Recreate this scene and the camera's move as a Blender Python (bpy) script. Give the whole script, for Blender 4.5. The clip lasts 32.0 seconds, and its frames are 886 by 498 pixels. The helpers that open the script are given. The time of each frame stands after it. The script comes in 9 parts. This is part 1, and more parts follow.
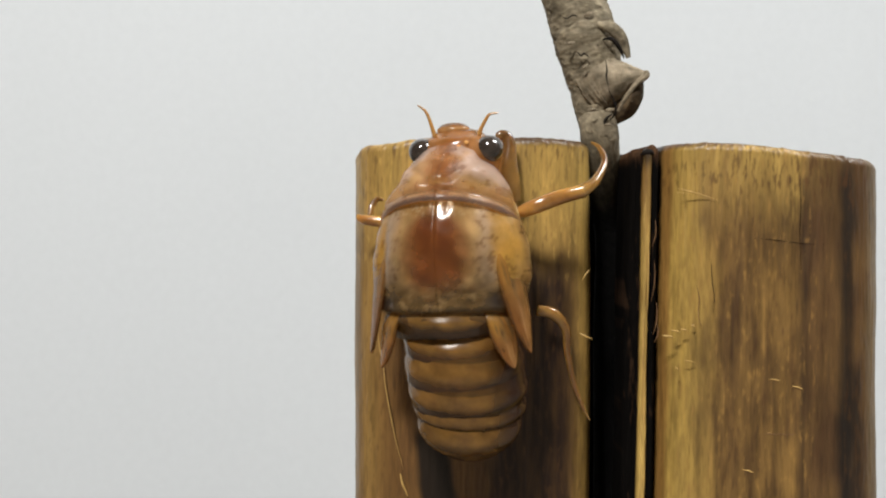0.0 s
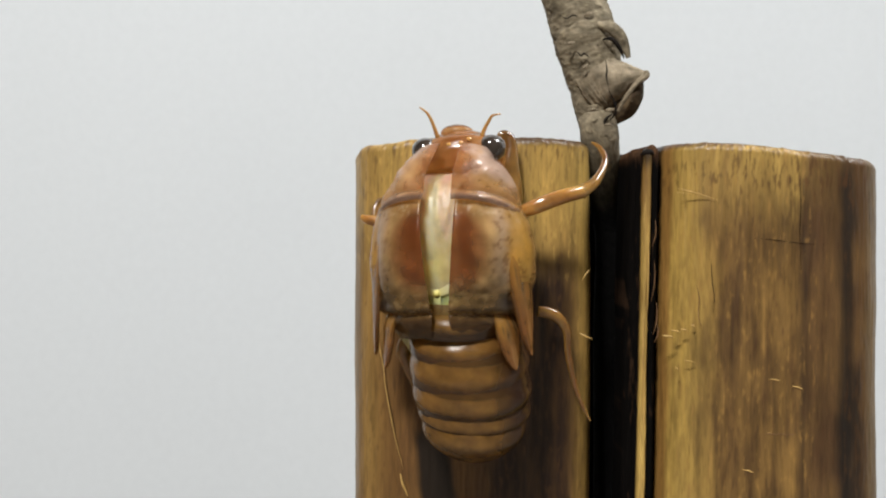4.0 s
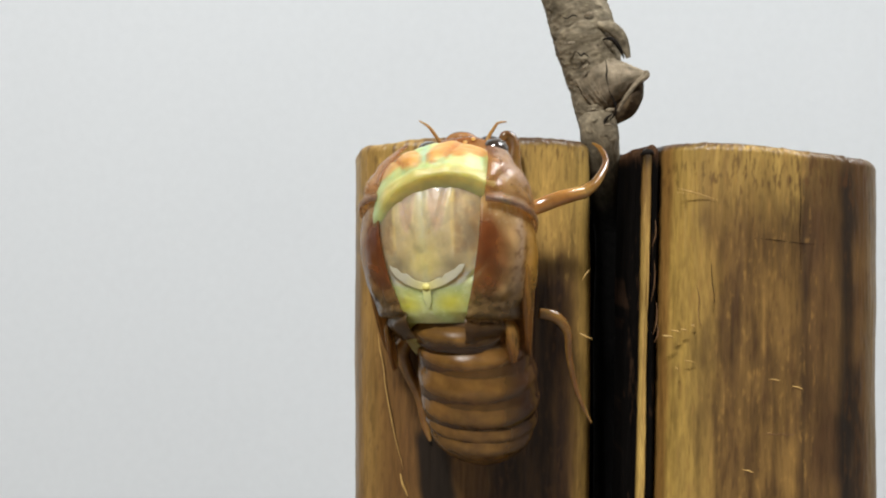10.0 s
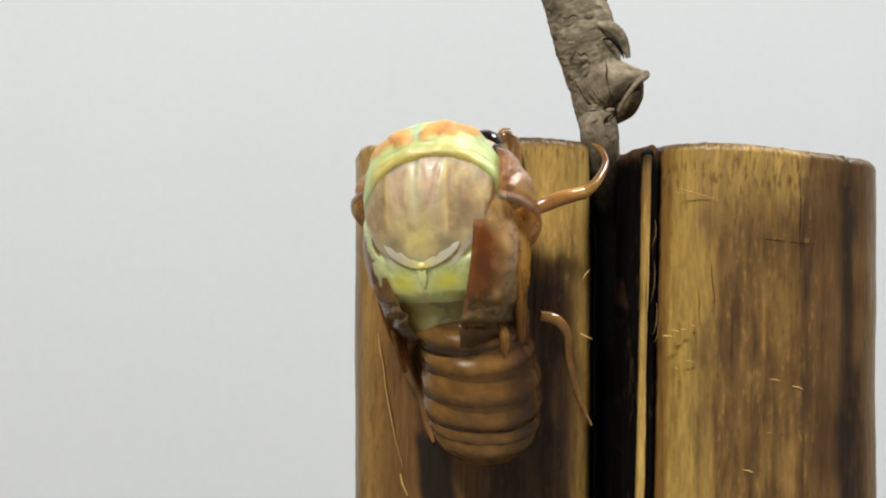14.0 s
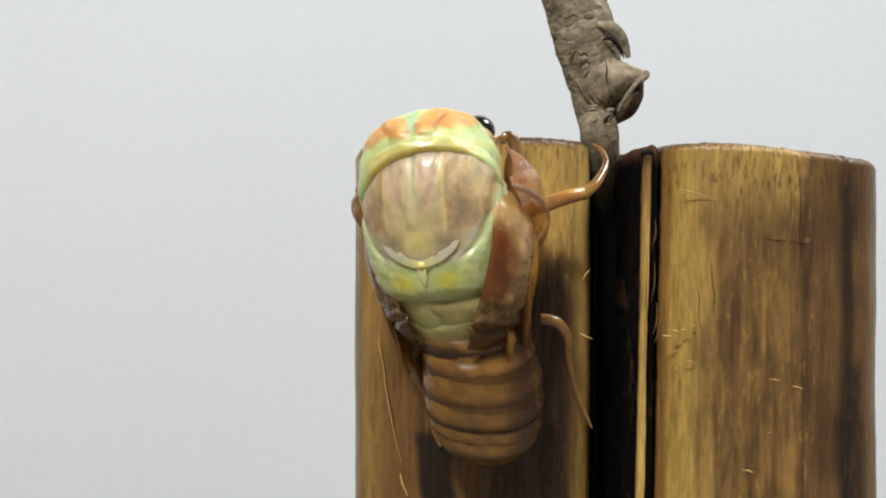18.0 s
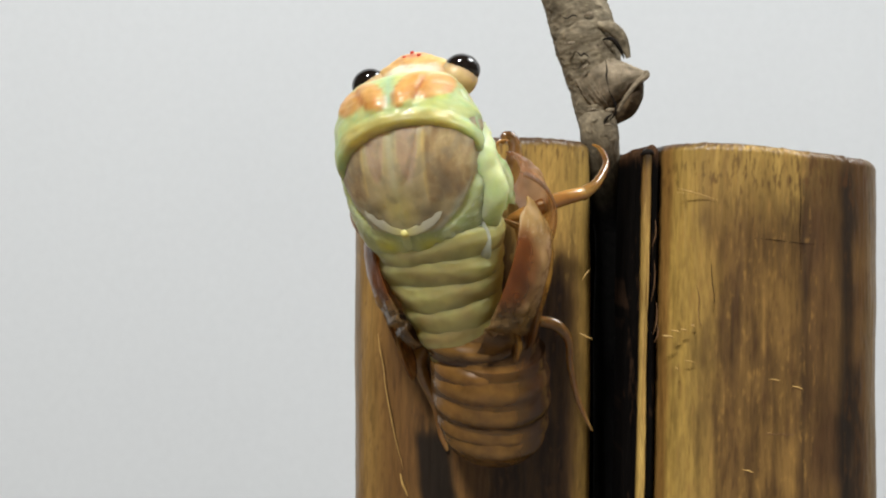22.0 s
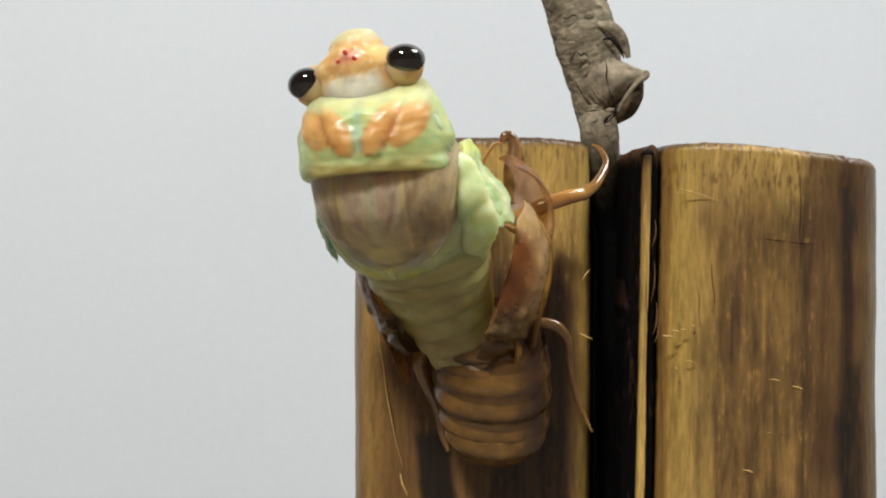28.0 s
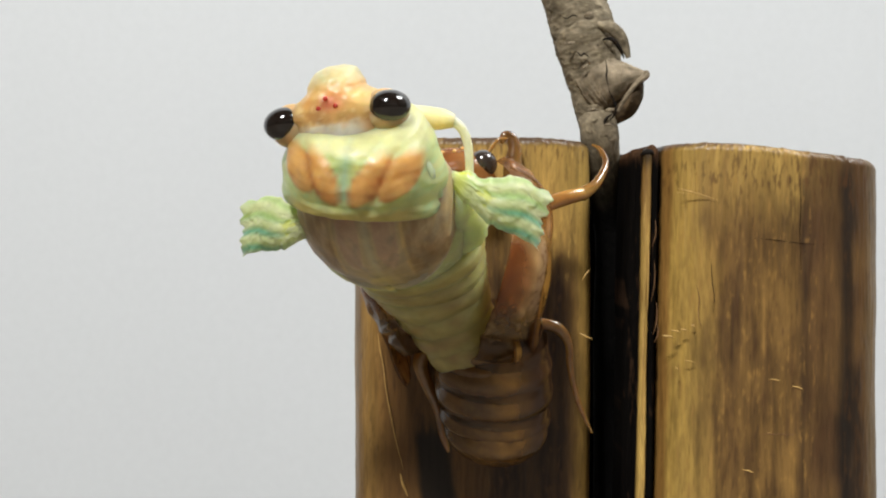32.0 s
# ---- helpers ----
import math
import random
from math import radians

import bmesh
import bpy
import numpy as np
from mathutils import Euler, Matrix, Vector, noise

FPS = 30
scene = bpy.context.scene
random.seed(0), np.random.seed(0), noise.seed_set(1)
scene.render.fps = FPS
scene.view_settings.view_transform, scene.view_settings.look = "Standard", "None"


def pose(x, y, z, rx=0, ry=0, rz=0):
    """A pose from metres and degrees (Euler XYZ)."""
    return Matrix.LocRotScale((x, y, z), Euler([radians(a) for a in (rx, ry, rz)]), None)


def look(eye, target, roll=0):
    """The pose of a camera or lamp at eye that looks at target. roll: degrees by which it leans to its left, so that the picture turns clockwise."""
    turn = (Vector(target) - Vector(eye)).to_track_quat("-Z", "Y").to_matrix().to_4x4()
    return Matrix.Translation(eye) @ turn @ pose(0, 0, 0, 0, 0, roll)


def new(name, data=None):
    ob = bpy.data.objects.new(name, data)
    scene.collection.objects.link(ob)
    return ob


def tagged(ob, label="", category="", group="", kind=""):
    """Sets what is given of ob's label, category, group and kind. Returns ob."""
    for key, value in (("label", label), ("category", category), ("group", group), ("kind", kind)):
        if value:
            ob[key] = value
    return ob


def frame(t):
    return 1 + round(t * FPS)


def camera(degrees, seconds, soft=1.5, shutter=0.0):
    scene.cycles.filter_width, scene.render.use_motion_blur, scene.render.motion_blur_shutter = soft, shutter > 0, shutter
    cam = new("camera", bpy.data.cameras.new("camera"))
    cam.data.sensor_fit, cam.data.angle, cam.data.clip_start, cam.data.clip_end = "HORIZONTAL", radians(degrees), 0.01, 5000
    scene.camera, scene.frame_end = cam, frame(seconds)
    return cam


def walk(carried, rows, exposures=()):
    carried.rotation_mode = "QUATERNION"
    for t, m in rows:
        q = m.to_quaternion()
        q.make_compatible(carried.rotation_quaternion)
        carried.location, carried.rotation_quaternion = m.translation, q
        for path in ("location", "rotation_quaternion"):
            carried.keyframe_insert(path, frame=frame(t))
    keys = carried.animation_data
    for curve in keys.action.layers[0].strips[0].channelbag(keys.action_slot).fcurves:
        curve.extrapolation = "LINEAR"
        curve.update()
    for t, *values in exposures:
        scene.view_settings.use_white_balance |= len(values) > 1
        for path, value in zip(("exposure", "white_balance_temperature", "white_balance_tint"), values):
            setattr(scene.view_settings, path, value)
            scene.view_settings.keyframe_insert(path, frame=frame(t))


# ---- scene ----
# A macro view: lengths below are written in millimetres and turned into metres by MM.
MM = 0.001
cam = camera(45, 32.0, soft=2.1)
EYE = look((0, -0.1, 0), (0, 0, 0))
# the clip's own small swings of brightness and of white balance: seconds, stops, kelvin, tint
SWING = [(0, -0.03, 6590, 10), (1, -0.03, 6590, 10), (2, -0.03, 6575, 10), (3, -0.03, 6515, 10), (6, -0.03, 6560, 10), (7, -0.03, 6500, 10), (8, -0.03, 6530, 10), (9, -0.03, 6455, 10), (10, -0.03, 6470, 10), (11, -0.03, 6575, 10), (12, -0.03, 6500, 10), (13, -0.03, 6470, 10), (14, -0.03, 6590, 10), (17, -0.03, 6575, 10), (18, -0.03, 6500, 10), (19, -0.03, 6590, 10), (20, -0.03, 6560, 10), (21, -0.06, 6500, 10), (22, -0.08, 6530, 10), (23, -0.11, 6590, 10), (24, -0.13, 6500, 10), (25, -0.14, 6440, 10), (28, -0.09, 6500, 10), (29, -0.08, 6440, 10), (30, -0.07, 6470, 10), (31, -0.04, 6515, 10), (32, -0.04, 6590, 10)]
walk(cam, [(0, EYE), (32, EYE)], exposures=SWING)

# ---- world and light: one bright lamp in front, raised and a little to the left; a pale fill added for the wall ----
world = bpy.data.worlds.new("room_air")
world.use_nodes = True
world.node_tree.nodes["Background"].inputs["Color"].default_value = (0.9, 0.95, 1.0, 1)
world.node_tree.nodes["Background"].inputs["Strength"].default_value = 0.3
scene.world = world


def area_lamp(name, eye, target, sx, sy, watts, color):
    data = bpy.data.lights.new(name, "AREA")
    data.shape, data.size, data.size_y, data.energy, data.color = "RECTANGLE", sx, sy, watts, color
    ob = new(name, data)
    ob.matrix_world = look(eye, target)
    return ob


area_lamp("desk_lamp_light", (-0.23, -0.63, 0.67), (0.0, 0.0, 0.0), 0.15, 0.12, 10.8, (1.0, 0.99, 0.965))
# added fill from above, aimed at the wall to even its brightness
area_lamp("wall_fill_light", (0.85, -0.12, 1.20), (0.45, 0.25, 0.0), 0.6, 0.6, 28.0, (0.95, 0.98, 1.0))


# ---- helpers for meshes and materials ----
def srgb(r, g, b):
    """A colour seen as 0-255 values, as linear light."""
    return tuple((c / 255 / 12.92) if c / 255 < 0.04045 else ((c / 255 + 0.055) / 1.055) ** 2.4 for c in (r, g, b))


def blend(a, b, k):
    """Between two colours (arrays of rows or single ones) by k, 0 to 1."""
    k = np.clip(np.asarray(k, float), 0, 1)[..., None]
    return np.asarray(a) * (1 - k) + np.asarray(b) * k


def step(x, a, b):
    """0 at a, 1 at b, smooth between."""
    k = np.clip((np.asarray(x, float) - a) / (b - a), 0, 1)
    return k * k * (3 - 2 * k)


def bump_at(x, c, w):
    """A soft bump of width w round c."""
    return np.exp(-((np.asarray(x, float) - c) / w) ** 2)


def wave_noise(x, y, seed, scale):
    """Cheap smooth noise in -1..1 for arrays."""
    rng = np.random.RandomState(seed)
    total = np.zeros_like(np.asarray(x, float) + np.asarray(y, float))
    for i in range(7):
        a, b, c = rng.uniform(-1, 1, 3)
        f = scale * (0.6 + 0.35 * i)
        total = total + np.sin(f * (a * x + b * y) * 2.2 + 6.3 * c) / (1 + 0.35 * i)
    return total / 3.6


def fbm(x, y, seed, octaves=4):
    """Cloudy noise in about -1..1 for arrays, one lattice step per unit."""
    turn = np.random.RandomState(seed).uniform(0, 2 * math.pi, (64, 64))
    gx, gy = np.cos(turn), np.sin(turn)
    x, y = np.broadcast_arrays(np.asarray(x, float), np.asarray(y, float))
    total, gain = np.zeros(x.shape), 1.0
    for k in range(octaves):
        i, j = np.floor(x).astype(int), np.floor(y).astype(int)
        f, g = x - i, y - j
        p, q = f * f * f * (f * (6 * f - 15) + 10), g * g * g * (g * (6 * g - 15) + 10)

        def corner(di, dj):
            ci, cj = (i + di) % 64, (j + dj) % 64
            return gx[ci, cj] * (f - di) + gy[ci, cj] * (g - dj)
        total = total + gain * ((corner(0, 0) * (1 - p) + corner(1, 0) * p) * (1 - q) + (corner(0, 1) * (1 - p) + corner(1, 1) * p) * q)
        x, y, gain = x * 1.6 + y * 0.12 + 17.3, y * 1.9 + 5.1, gain * 0.62
    return total * 1.25


def mesh_from(name, verts, faces, colors=None, smooth=True):
    me = bpy.data.meshes.new(name)
    me.from_pydata([tuple(v) for v in np.asarray(verts) * MM], [], faces)
    if smooth:
        me.polygons.foreach_set("use_smooth", [True] * len(me.polygons))
    if colors is not None:
        layer = me.color_attributes.new("tint", "FLOAT_COLOR", "POINT")
        layer.data.foreach_set("color", np.concatenate([np.asarray(colors), np.ones((len(colors), 1))], 1).astype(np.float32).ravel())
    me.update()
    return me


def part(name, me, material, parent=None, label="", at=(0, 0, 0)):
    """Links a mesh as one object, under a thing or a part; at in millimetres in the parent's space."""
    ob = new(name, me)
    me.materials.clear()
    me.materials.append(material)
    ob.parent = parent
    ob.location = Vector(at) * MM
    return tagged(ob, label) if label else ob


def smooth_table(rows, m):
    """m rows that pass smoothly through a short table whose first column is the way along."""
    rows = np.asarray(rows, float)
    k = np.linspace(0, len(rows) - 1, m)
    i = np.clip(k.astype(int), 0, len(rows) - 2)
    f = (k - i)[:, None]
    p0, p1, p2, p3 = rows[np.maximum(i - 1, 0)], rows[i], rows[i + 1], rows[np.minimum(i + 2, len(rows) - 1)]
    return 0.5 * (2 * p1 + (p2 - p0) * f + (2 * p0 - 5 * p1 + 4 * p2 - p3) * f ** 2 + (3 * p1 - p0 - 3 * p2 + p3) * f ** 3)


def skin(name, rows, m, n, arc=(-180, 180), paint=None, relief=None, origin=(0, 0, 0), caps=True, edge=None, sweep=None):
    """A body lofted through rings. Each row: z, cx, cy, half width, rise to the back (towards -y), fall to the belly, squareness.
    The angle runs from the back's middle line (0) to each side. paint and relief take arrays (angle in degrees, u, x, y, z)."""
    t = smooth_table(rows, m)
    ang = np.linspace(arc[0], arc[1], n)
    A, U = np.meshgrid(ang, np.linspace(0, 1, m))
    if edge is not None:
        E = edge(np.repeat(t[:, :1], n, 1))
        k = (A - arc[0]) / (arc[1] - arc[0])
        A = E + (arc[1] - E) * k if arc[0] == 0 else arc[0] + (-E - arc[0]) * k
    z, cx, cy, w, up, dn, e = (np.repeat(t[:, i:i + 1], n, 1) for i in range(7))
    s, c = np.sin(np.radians(A)), np.cos(np.radians(A))
    w, up, dn = np.maximum(w, 0.01), np.maximum(up, 0.01), np.maximum(dn, 0.01)
    if relief is not None:
        x = cx + w * s
        r = relief(A, U, x, cy - up * c, z)
    else:
        r = 0
    x = cx + (w + r * np.abs(s)) * np.sign(s) * np.abs(s) ** e
    y = cy - np.where(c > 0, up + r, dn + r) * np.sign(c) * np.abs(c) ** e
    if sweep is not None:
        z = z + sweep(A, U)
    V = np.stack([x - origin[0], y - origin[1], z - origin[2]], -1).reshape(-1, 3)
    colors = paint(A, U, x, y, z).reshape(-1, 3) if paint is not None else None
    whole = abs(arc[1] - arc[0]) >= 359.9
    faces = []
    for j in range(m - 1):
        for i in range(n - 1):
            faces.append((j * n + i, j * n + i + 1, (j + 1) * n + i + 1, (j + 1) * n + i))
    if caps and whole:
        faces.append(tuple(range(n - 1)))
        faces.append(tuple((m - 1) * n + i for i in range(n - 2, -1, -1)))
    me = mesh_from(name, V, faces, colors)
    if whole:
        bm = bmesh.new()
        bm.from_mesh(me)
        bmesh.ops.remove_doubles(bm, verts=bm.verts, dist=1e-7)
        bmesh.ops.recalc_face_normals(bm, faces=bm.faces)
        bm.to_mesh(me)
        bm.free()
    return me


def tube(name, pts, radii, n=12, m=40, flat=1.0, paint=None, relief=None):
    """A tapering limb along points (mm), round or flattened, with closed ends."""
    rows = smooth_table([(*p, r) for p, r in zip(pts, radii)], m)
    P, R = rows[:, :3], np.maximum(rows[:, 3], 0.01)
    T = np.gradient(P, axis=0)
    T /= np.linalg.norm(T, axis=1)[:, None]
    ref = np.array([0.0, 1.0, 0.0]) if abs(T[0][1]) < 0.8 else np.array([1.0, 0.0, 0.0])
    V, C = [], []
    for k in range(m):
        a = np.cross(T[k], ref)
        a /= np.linalg.norm(a)
        b = np.cross(a, T[k])
        for i in range(n):
            th = 2 * math.pi * i / n
            r = R[k] * (1 + (relief(th, k / (m - 1)) if relief else 0))
            V.append(P[k] + a * r * math.cos(th) + b * r * flat * math.sin(th))
            if paint:
                C.append(paint(th, k / (m - 1)))
    faces = [(k * n + i, k * n + (i + 1) % n, (k + 1) * n + (i + 1) % n, (k + 1) * n + i) for k in range(m - 1) for i in range(n)]
    V += [P[0], P[-1]]
    if paint:
        C += [paint(0, 0), paint(0, 1)]
    faces += [(len(V) - 2, (i + 1) % n, i) for i in range(n)]
    faces += [(len(V) - 1, (m - 1) * n + i, (m - 1) * n + (i + 1) % n) for i in range(n)]
    return mesh_from(name, V, faces, np.array(C) if paint else None)


def ball(name, rx, ry, rz, paint=None, n=32, m=20):
    """An ellipsoid, its pole along z."""
    rows = [(rz * math.sin(a), 0, 0, rx * math.cos(a), ry * math.cos(a), ry * math.cos(a), 1) for a in np.linspace(-math.pi / 2, math.pi / 2, 15)]
    return skin(name, rows, m, n + 1, paint=paint)


def material(name, color=None, rough=0.5, grain=0.0, grain_scale=400.0, relief=0.0, relief_scale=900.0, stretch=(1, 1, 1), soft=0.0,
             coat=0.0, metal=0.0, soft_radius=(1.0, 0.6, 0.35), spec=0.5, spots=0.0, soft_scale=0.0018, glow=0.0, clear=0.0, clear_color=(0.95, 0.76, 0.5)):
    """A surface: a plain colour or the mesh's own tint, varied by two sizes of noise, with fine relief."""
    mat = bpy.data.materials.new(name)
    mat.use_nodes = True
    nt = mat.node_tree
    bsdf = nt.nodes["Principled BSDF"]
    link = nt.links.new
    co = nt.nodes.new("ShaderNodeTexCoord")
    mp = nt.nodes.new("ShaderNodeMapping")
    mp.inputs["Scale"].default_value = stretch
    link(co.outputs["Object"], mp.inputs["Vector"])
    n1, n2 = nt.nodes.new("ShaderNodeTexNoise"), nt.nodes.new("ShaderNodeTexNoise")
    n1.inputs["Scale"].default_value, n1.inputs["Detail"].default_value = grain_scale, 6
    n2.inputs["Scale"].default_value, n2.inputs["Detail"].default_value = relief_scale, 8
    for nd in (n1, n2):
        link(mp.outputs["Vector"], nd.inputs["Vector"])
    if color is None:
        src = nt.nodes.new("ShaderNodeAttribute")
        src.attribute_name = "tint"
        out = src.outputs["Color"]
    else:
        src = nt.nodes.new("ShaderNodeRGB")
        src.outputs[0].default_value = (*color, 1)
        out = src.outputs[0]
    add = nt.nodes.new("ShaderNodeMath")
    add.operation = "ADD"
    link(n1.outputs["Fac"], add.inputs[0])
    link(n2.outputs["Fac"], add.inputs[1])
    rng = nt.nodes.new("ShaderNodeMapRange")
    rng.inputs["From Min"].default_value, rng.inputs["From Max"].default_value = 0.7, 1.3
    rng.inputs["To Min"].default_value, rng.inputs["To Max"].default_value = 1 - grain, 1 + grain
    link(add.outputs[0], rng.inputs["Value"])
    mul = nt.nodes.new("ShaderNodeMix")
    mul.data_type, mul.blend_type = "RGBA", "MULTIPLY"
    mul.inputs["Factor"].default_value = 1
    link(out, mul.inputs[6])
    link(rng.outputs["Result"], mul.inputs[7])
    link(mul.outputs[2], bsdf.inputs["Base Color"])
    bsdf.inputs["Roughness"].default_value = rough
    bsdf.inputs["Metallic"].default_value = metal
    bsdf.inputs["Specular IOR Level"].default_value = spec
    bsdf.inputs["Coat Weight"].default_value = coat
    bsdf.inputs["Coat Roughness"].default_value = 0.07
    if soft:
        bsdf.inputs["Subsurface Weight"].default_value = soft
        bsdf.inputs["Subsurface Radius"].default_value = soft_radius
        bsdf.inputs["Subsurface Scale"].default_value = soft_scale
    if spots:
        n3 = nt.nodes.new("ShaderNodeTexNoise")
        n3.inputs["Scale"].default_value, n3.inputs["Detail"].default_value = 330.0, 12
        mp3 = nt.nodes.new("ShaderNodeMapping")
        mp3.inputs["Scale"].default_value = (2.6, 2.6, 0.35)
        link(co.outputs["Object"], mp3.inputs["Vector"])
        link(mp3.outputs["Vector"], n3.inputs["Vector"])
        dark = nt.nodes.new("ShaderNodeMapRange")
        dark.inputs["From Min"].default_value, dark.inputs["From Max"].default_value = 0.38, 0.60
        dark.inputs["To Min"].default_value, dark.inputs["To Max"].default_value = 1 - spots, 1.08
        link(n3.outputs["Fac"], dark.inputs["Value"])
        mul2 = nt.nodes.new("ShaderNodeMix")
        mul2.data_type, mul2.blend_type = "RGBA", "MULTIPLY"
        mul2.inputs["Factor"].default_value = 1
        link(mul.outputs[2], mul2.inputs[6])
        link(dark.outputs["Result"], mul2.inputs[7])
        link(mul2.outputs[2], bsdf.inputs["Base Color"])
        n4 = nt.nodes.new("ShaderNodeTexNoise")
        n4.inputs["Scale"].default_value, n4.inputs["Detail"].default_value = 2400.0, 4
        mp4 = nt.nodes.new("ShaderNodeMapping")
        mp4.inputs["Scale"].default_value = (1.6, 1.6, 0.22)
        link(co.outputs["Object"], mp4.inputs["Vector"])
        link(mp4.outputs["Vector"], n4.inputs["Vector"])
        fleck = nt.nodes.new("ShaderNodeMapRange")
        fleck.inputs["From Min"].default_value, fleck.inputs["From Max"].default_value = 0.36, 0.52
        fleck.inputs["To Min"].default_value, fleck.inputs["To Max"].default_value = 0.84, 1.03
        link(n4.outputs["Fac"], fleck.inputs["Value"])
        mul3 = nt.nodes.new("ShaderNodeMix")
        mul3.data_type, mul3.blend_type = "RGBA", "MULTIPLY"
        mul3.inputs["Factor"].default_value = 1
        link(mul2.outputs[2], mul3.inputs[6])
        link(fleck.outputs["Result"], mul3.inputs[7])
        link(mul3.outputs[2], bsdf.inputs["Base Color"])
    if glow or clear:
        out_node = nt.nodes["Material Output"]
        tl, tp = nt.nodes.new("ShaderNodeBsdfTranslucent"), nt.nodes.new("ShaderNodeBsdfTransparent")
        tp.inputs["Color"].default_value = (*clear_color, 1)
        link(mul.outputs[2], tl.inputs["Color"])
        m1, m2 = nt.nodes.new("ShaderNodeMixShader"), nt.nodes.new("ShaderNodeMixShader")
        m1.inputs[0].default_value, m2.inputs[0].default_value = glow, clear
        link(bsdf.outputs[0], m1.inputs[1])
        link(tl.outputs[0], m1.inputs[2])
        link(m1.outputs[0], m2.inputs[1])
        link(tp.outputs[0], m2.inputs[2])
        link(m2.outputs[0], out_node.inputs["Surface"])
    if relief:
        bp = nt.nodes.new("ShaderNodeBump")
        bp.inputs["Strength"].default_value, bp.inputs["Distance"].default_value = relief, 0.0002
        link(n2.outputs["Fac"], bp.inputs["Height"])
        link(bp.outputs["Normal"], bsdf.inputs["Normal"])
    return mat


# ---- materials ----
M_WALL = material("white_wall_paint", srgb(215, 219, 222), 0.75, 0.02, 8, 0.05, 300)
M_DIM_WALL = material("dim_wall_paint", srgb(104, 100, 95), 0.8, 0.03, 8, 0.05, 300)
M_FLOOR = material("pale_table_top", srgb(100, 92, 82), 0.6, 0.06, 20, 0.05, 300)
M_WOOD = material("scorched_bamboo", None, 0.40, 0.13, 1100, 0.35, 2600, (1, 1, 0.09), spec=0.4, spots=0.16)
# charred bamboo made extra black and dull to hold the gap's shade
M_CHAR_GAP_SHADE = material("char_and_gap_shade_bamboo", None, 0.95, 0.4, 700, 0.5, 1800, (1, 1, 0.12), spec=0.03)
M_CHAR = material("charred_wood", srgb(30, 25, 21), 0.8, 0.5, 500, 0.8, 1500, (1, 1, 0.15), spec=0.15)
M_SPLINTER = material("pale_bamboo_fibre", srgb(186, 150, 86), 0.5, 0.2, 900, 0.3, 2600)
M_CUT = material("dark_cut_bamboo", srgb(50, 36, 25), 0.8, 0.3, 900, 0.5, 2600, spec=0.15)
M_BROWN_FIBRE = material("brown_bamboo_fibre", srgb(112, 80, 50), 0.6, 0.3, 900, 0.3, 2600)
M_BARK = material("grey_bark", None, 0.85, 0.35, 700, 0.9, 1600, spec=0.25)
M_SHELL = material("amber_shell", None, 0.22, 0.2, 480, 0.12, 900, coat=0.7, glow=0.35, clear=0.30, clear_color=(0.98, 0.86, 0.66))
M_THIN_SHELL = material("thin_amber_shell", None, 0.22, 0.2, 480, 0.12, 900, coat=0.7, glow=0.35, clear=0.5, clear_color=(0.97, 0.86, 0.70))
M_RING = material("amber_ring", None, 0.26, 0.25, 420, 0.12, 1200, coat=0.6, glow=0.1, clear=0.15, clear_color=(0.95, 0.74, 0.42))
M_LEG = material("amber_leg", None, 0.2, 0.2, 500, 0.08, 1500, soft=0.35, coat=0.8)
M_SKIN = material("soft_new_skin", None, 0.42, 0.14, 420, 0.15, 900, soft=0.85, coat=0.12, soft_radius=(1.0, 0.85, 0.5), soft_scale=0.003)
M_WING = material("crumpled_wing_skin", None, 0.42, 0.12, 500, 0.2, 1500, soft=0.6, coat=0.12, glow=0.35, soft_radius=(0.9, 0.9, 0.6))
M_RIDGE = material("pale_ridge_skin", None, 0.4, 0.12, 420, 0.12, 900, coat=0.2, spec=0.4)
M_EYE = material("dark_glossy_eye", srgb(26, 20, 16), 0.08, 0.3, 300, 0, coat=0.8)
M_NYMPH_EYE = material("grey_glossy_eye", srgb(54, 46, 40), 0.1, 0.3, 300, 0, coat=0.8)
M_OCELLUS = material("red_ocellus", srgb(190, 60, 48), 0.2, 0.2, 600, 0, soft=0.3, coat=0.6)


# ---- the room that closes the place ----
def slab(name, x0, x1, y0, y1, z0, z1, mat, label):
    bm = bmesh.new()
    bmesh.ops.create_cube(bm, size=1)
    for v in bm.verts:
        v.co = Vector(((x0 + x1) / 2 + v.co.x * (x1 - x0), (y0 + y1) / 2 + v.co.y * (y1 - y0), (z0 + z1) / 2 + v.co.z * (z1 - z0)))
    me = bpy.data.meshes.new(name)
    bm.to_mesh(me)
    bm.free()
    me.materials.append(mat)
    return tagged(new(name, me), label, "wall" if "wall" in name else name, kind="structure")


TABLE = -0.11
slab("wall_north", -1.2, 1.2, 0.28, 0.33, TABLE, 1.25, M_WALL, "plain white painted wall behind the stakes")
slab("wall_south", -1.2, 1.2, -1.25, -1.2, TABLE, 1.25, M_DIM_WALL, "plain grey painted wall")
slab("wall_east", 1.2, 1.25, -1.25, 0.33, TABLE, 1.25, M_DIM_WALL, "plain grey painted wall")
slab("wall_west", -1.25, -1.2, -1.25, 0.33, TABLE, 1.25, M_DIM_WALL, "plain grey painted wall")
slab("ceiling", -1.25, 1.25, -1.25, 0.33, 1.25, 1.3, M_DIM_WALL, "plain grey ceiling")
slab("floor", -1.25, 1.25, -1.25, 0.33, TABLE - 0.04, TABLE, M_FLOOR, "pale plain surface under the stakes")


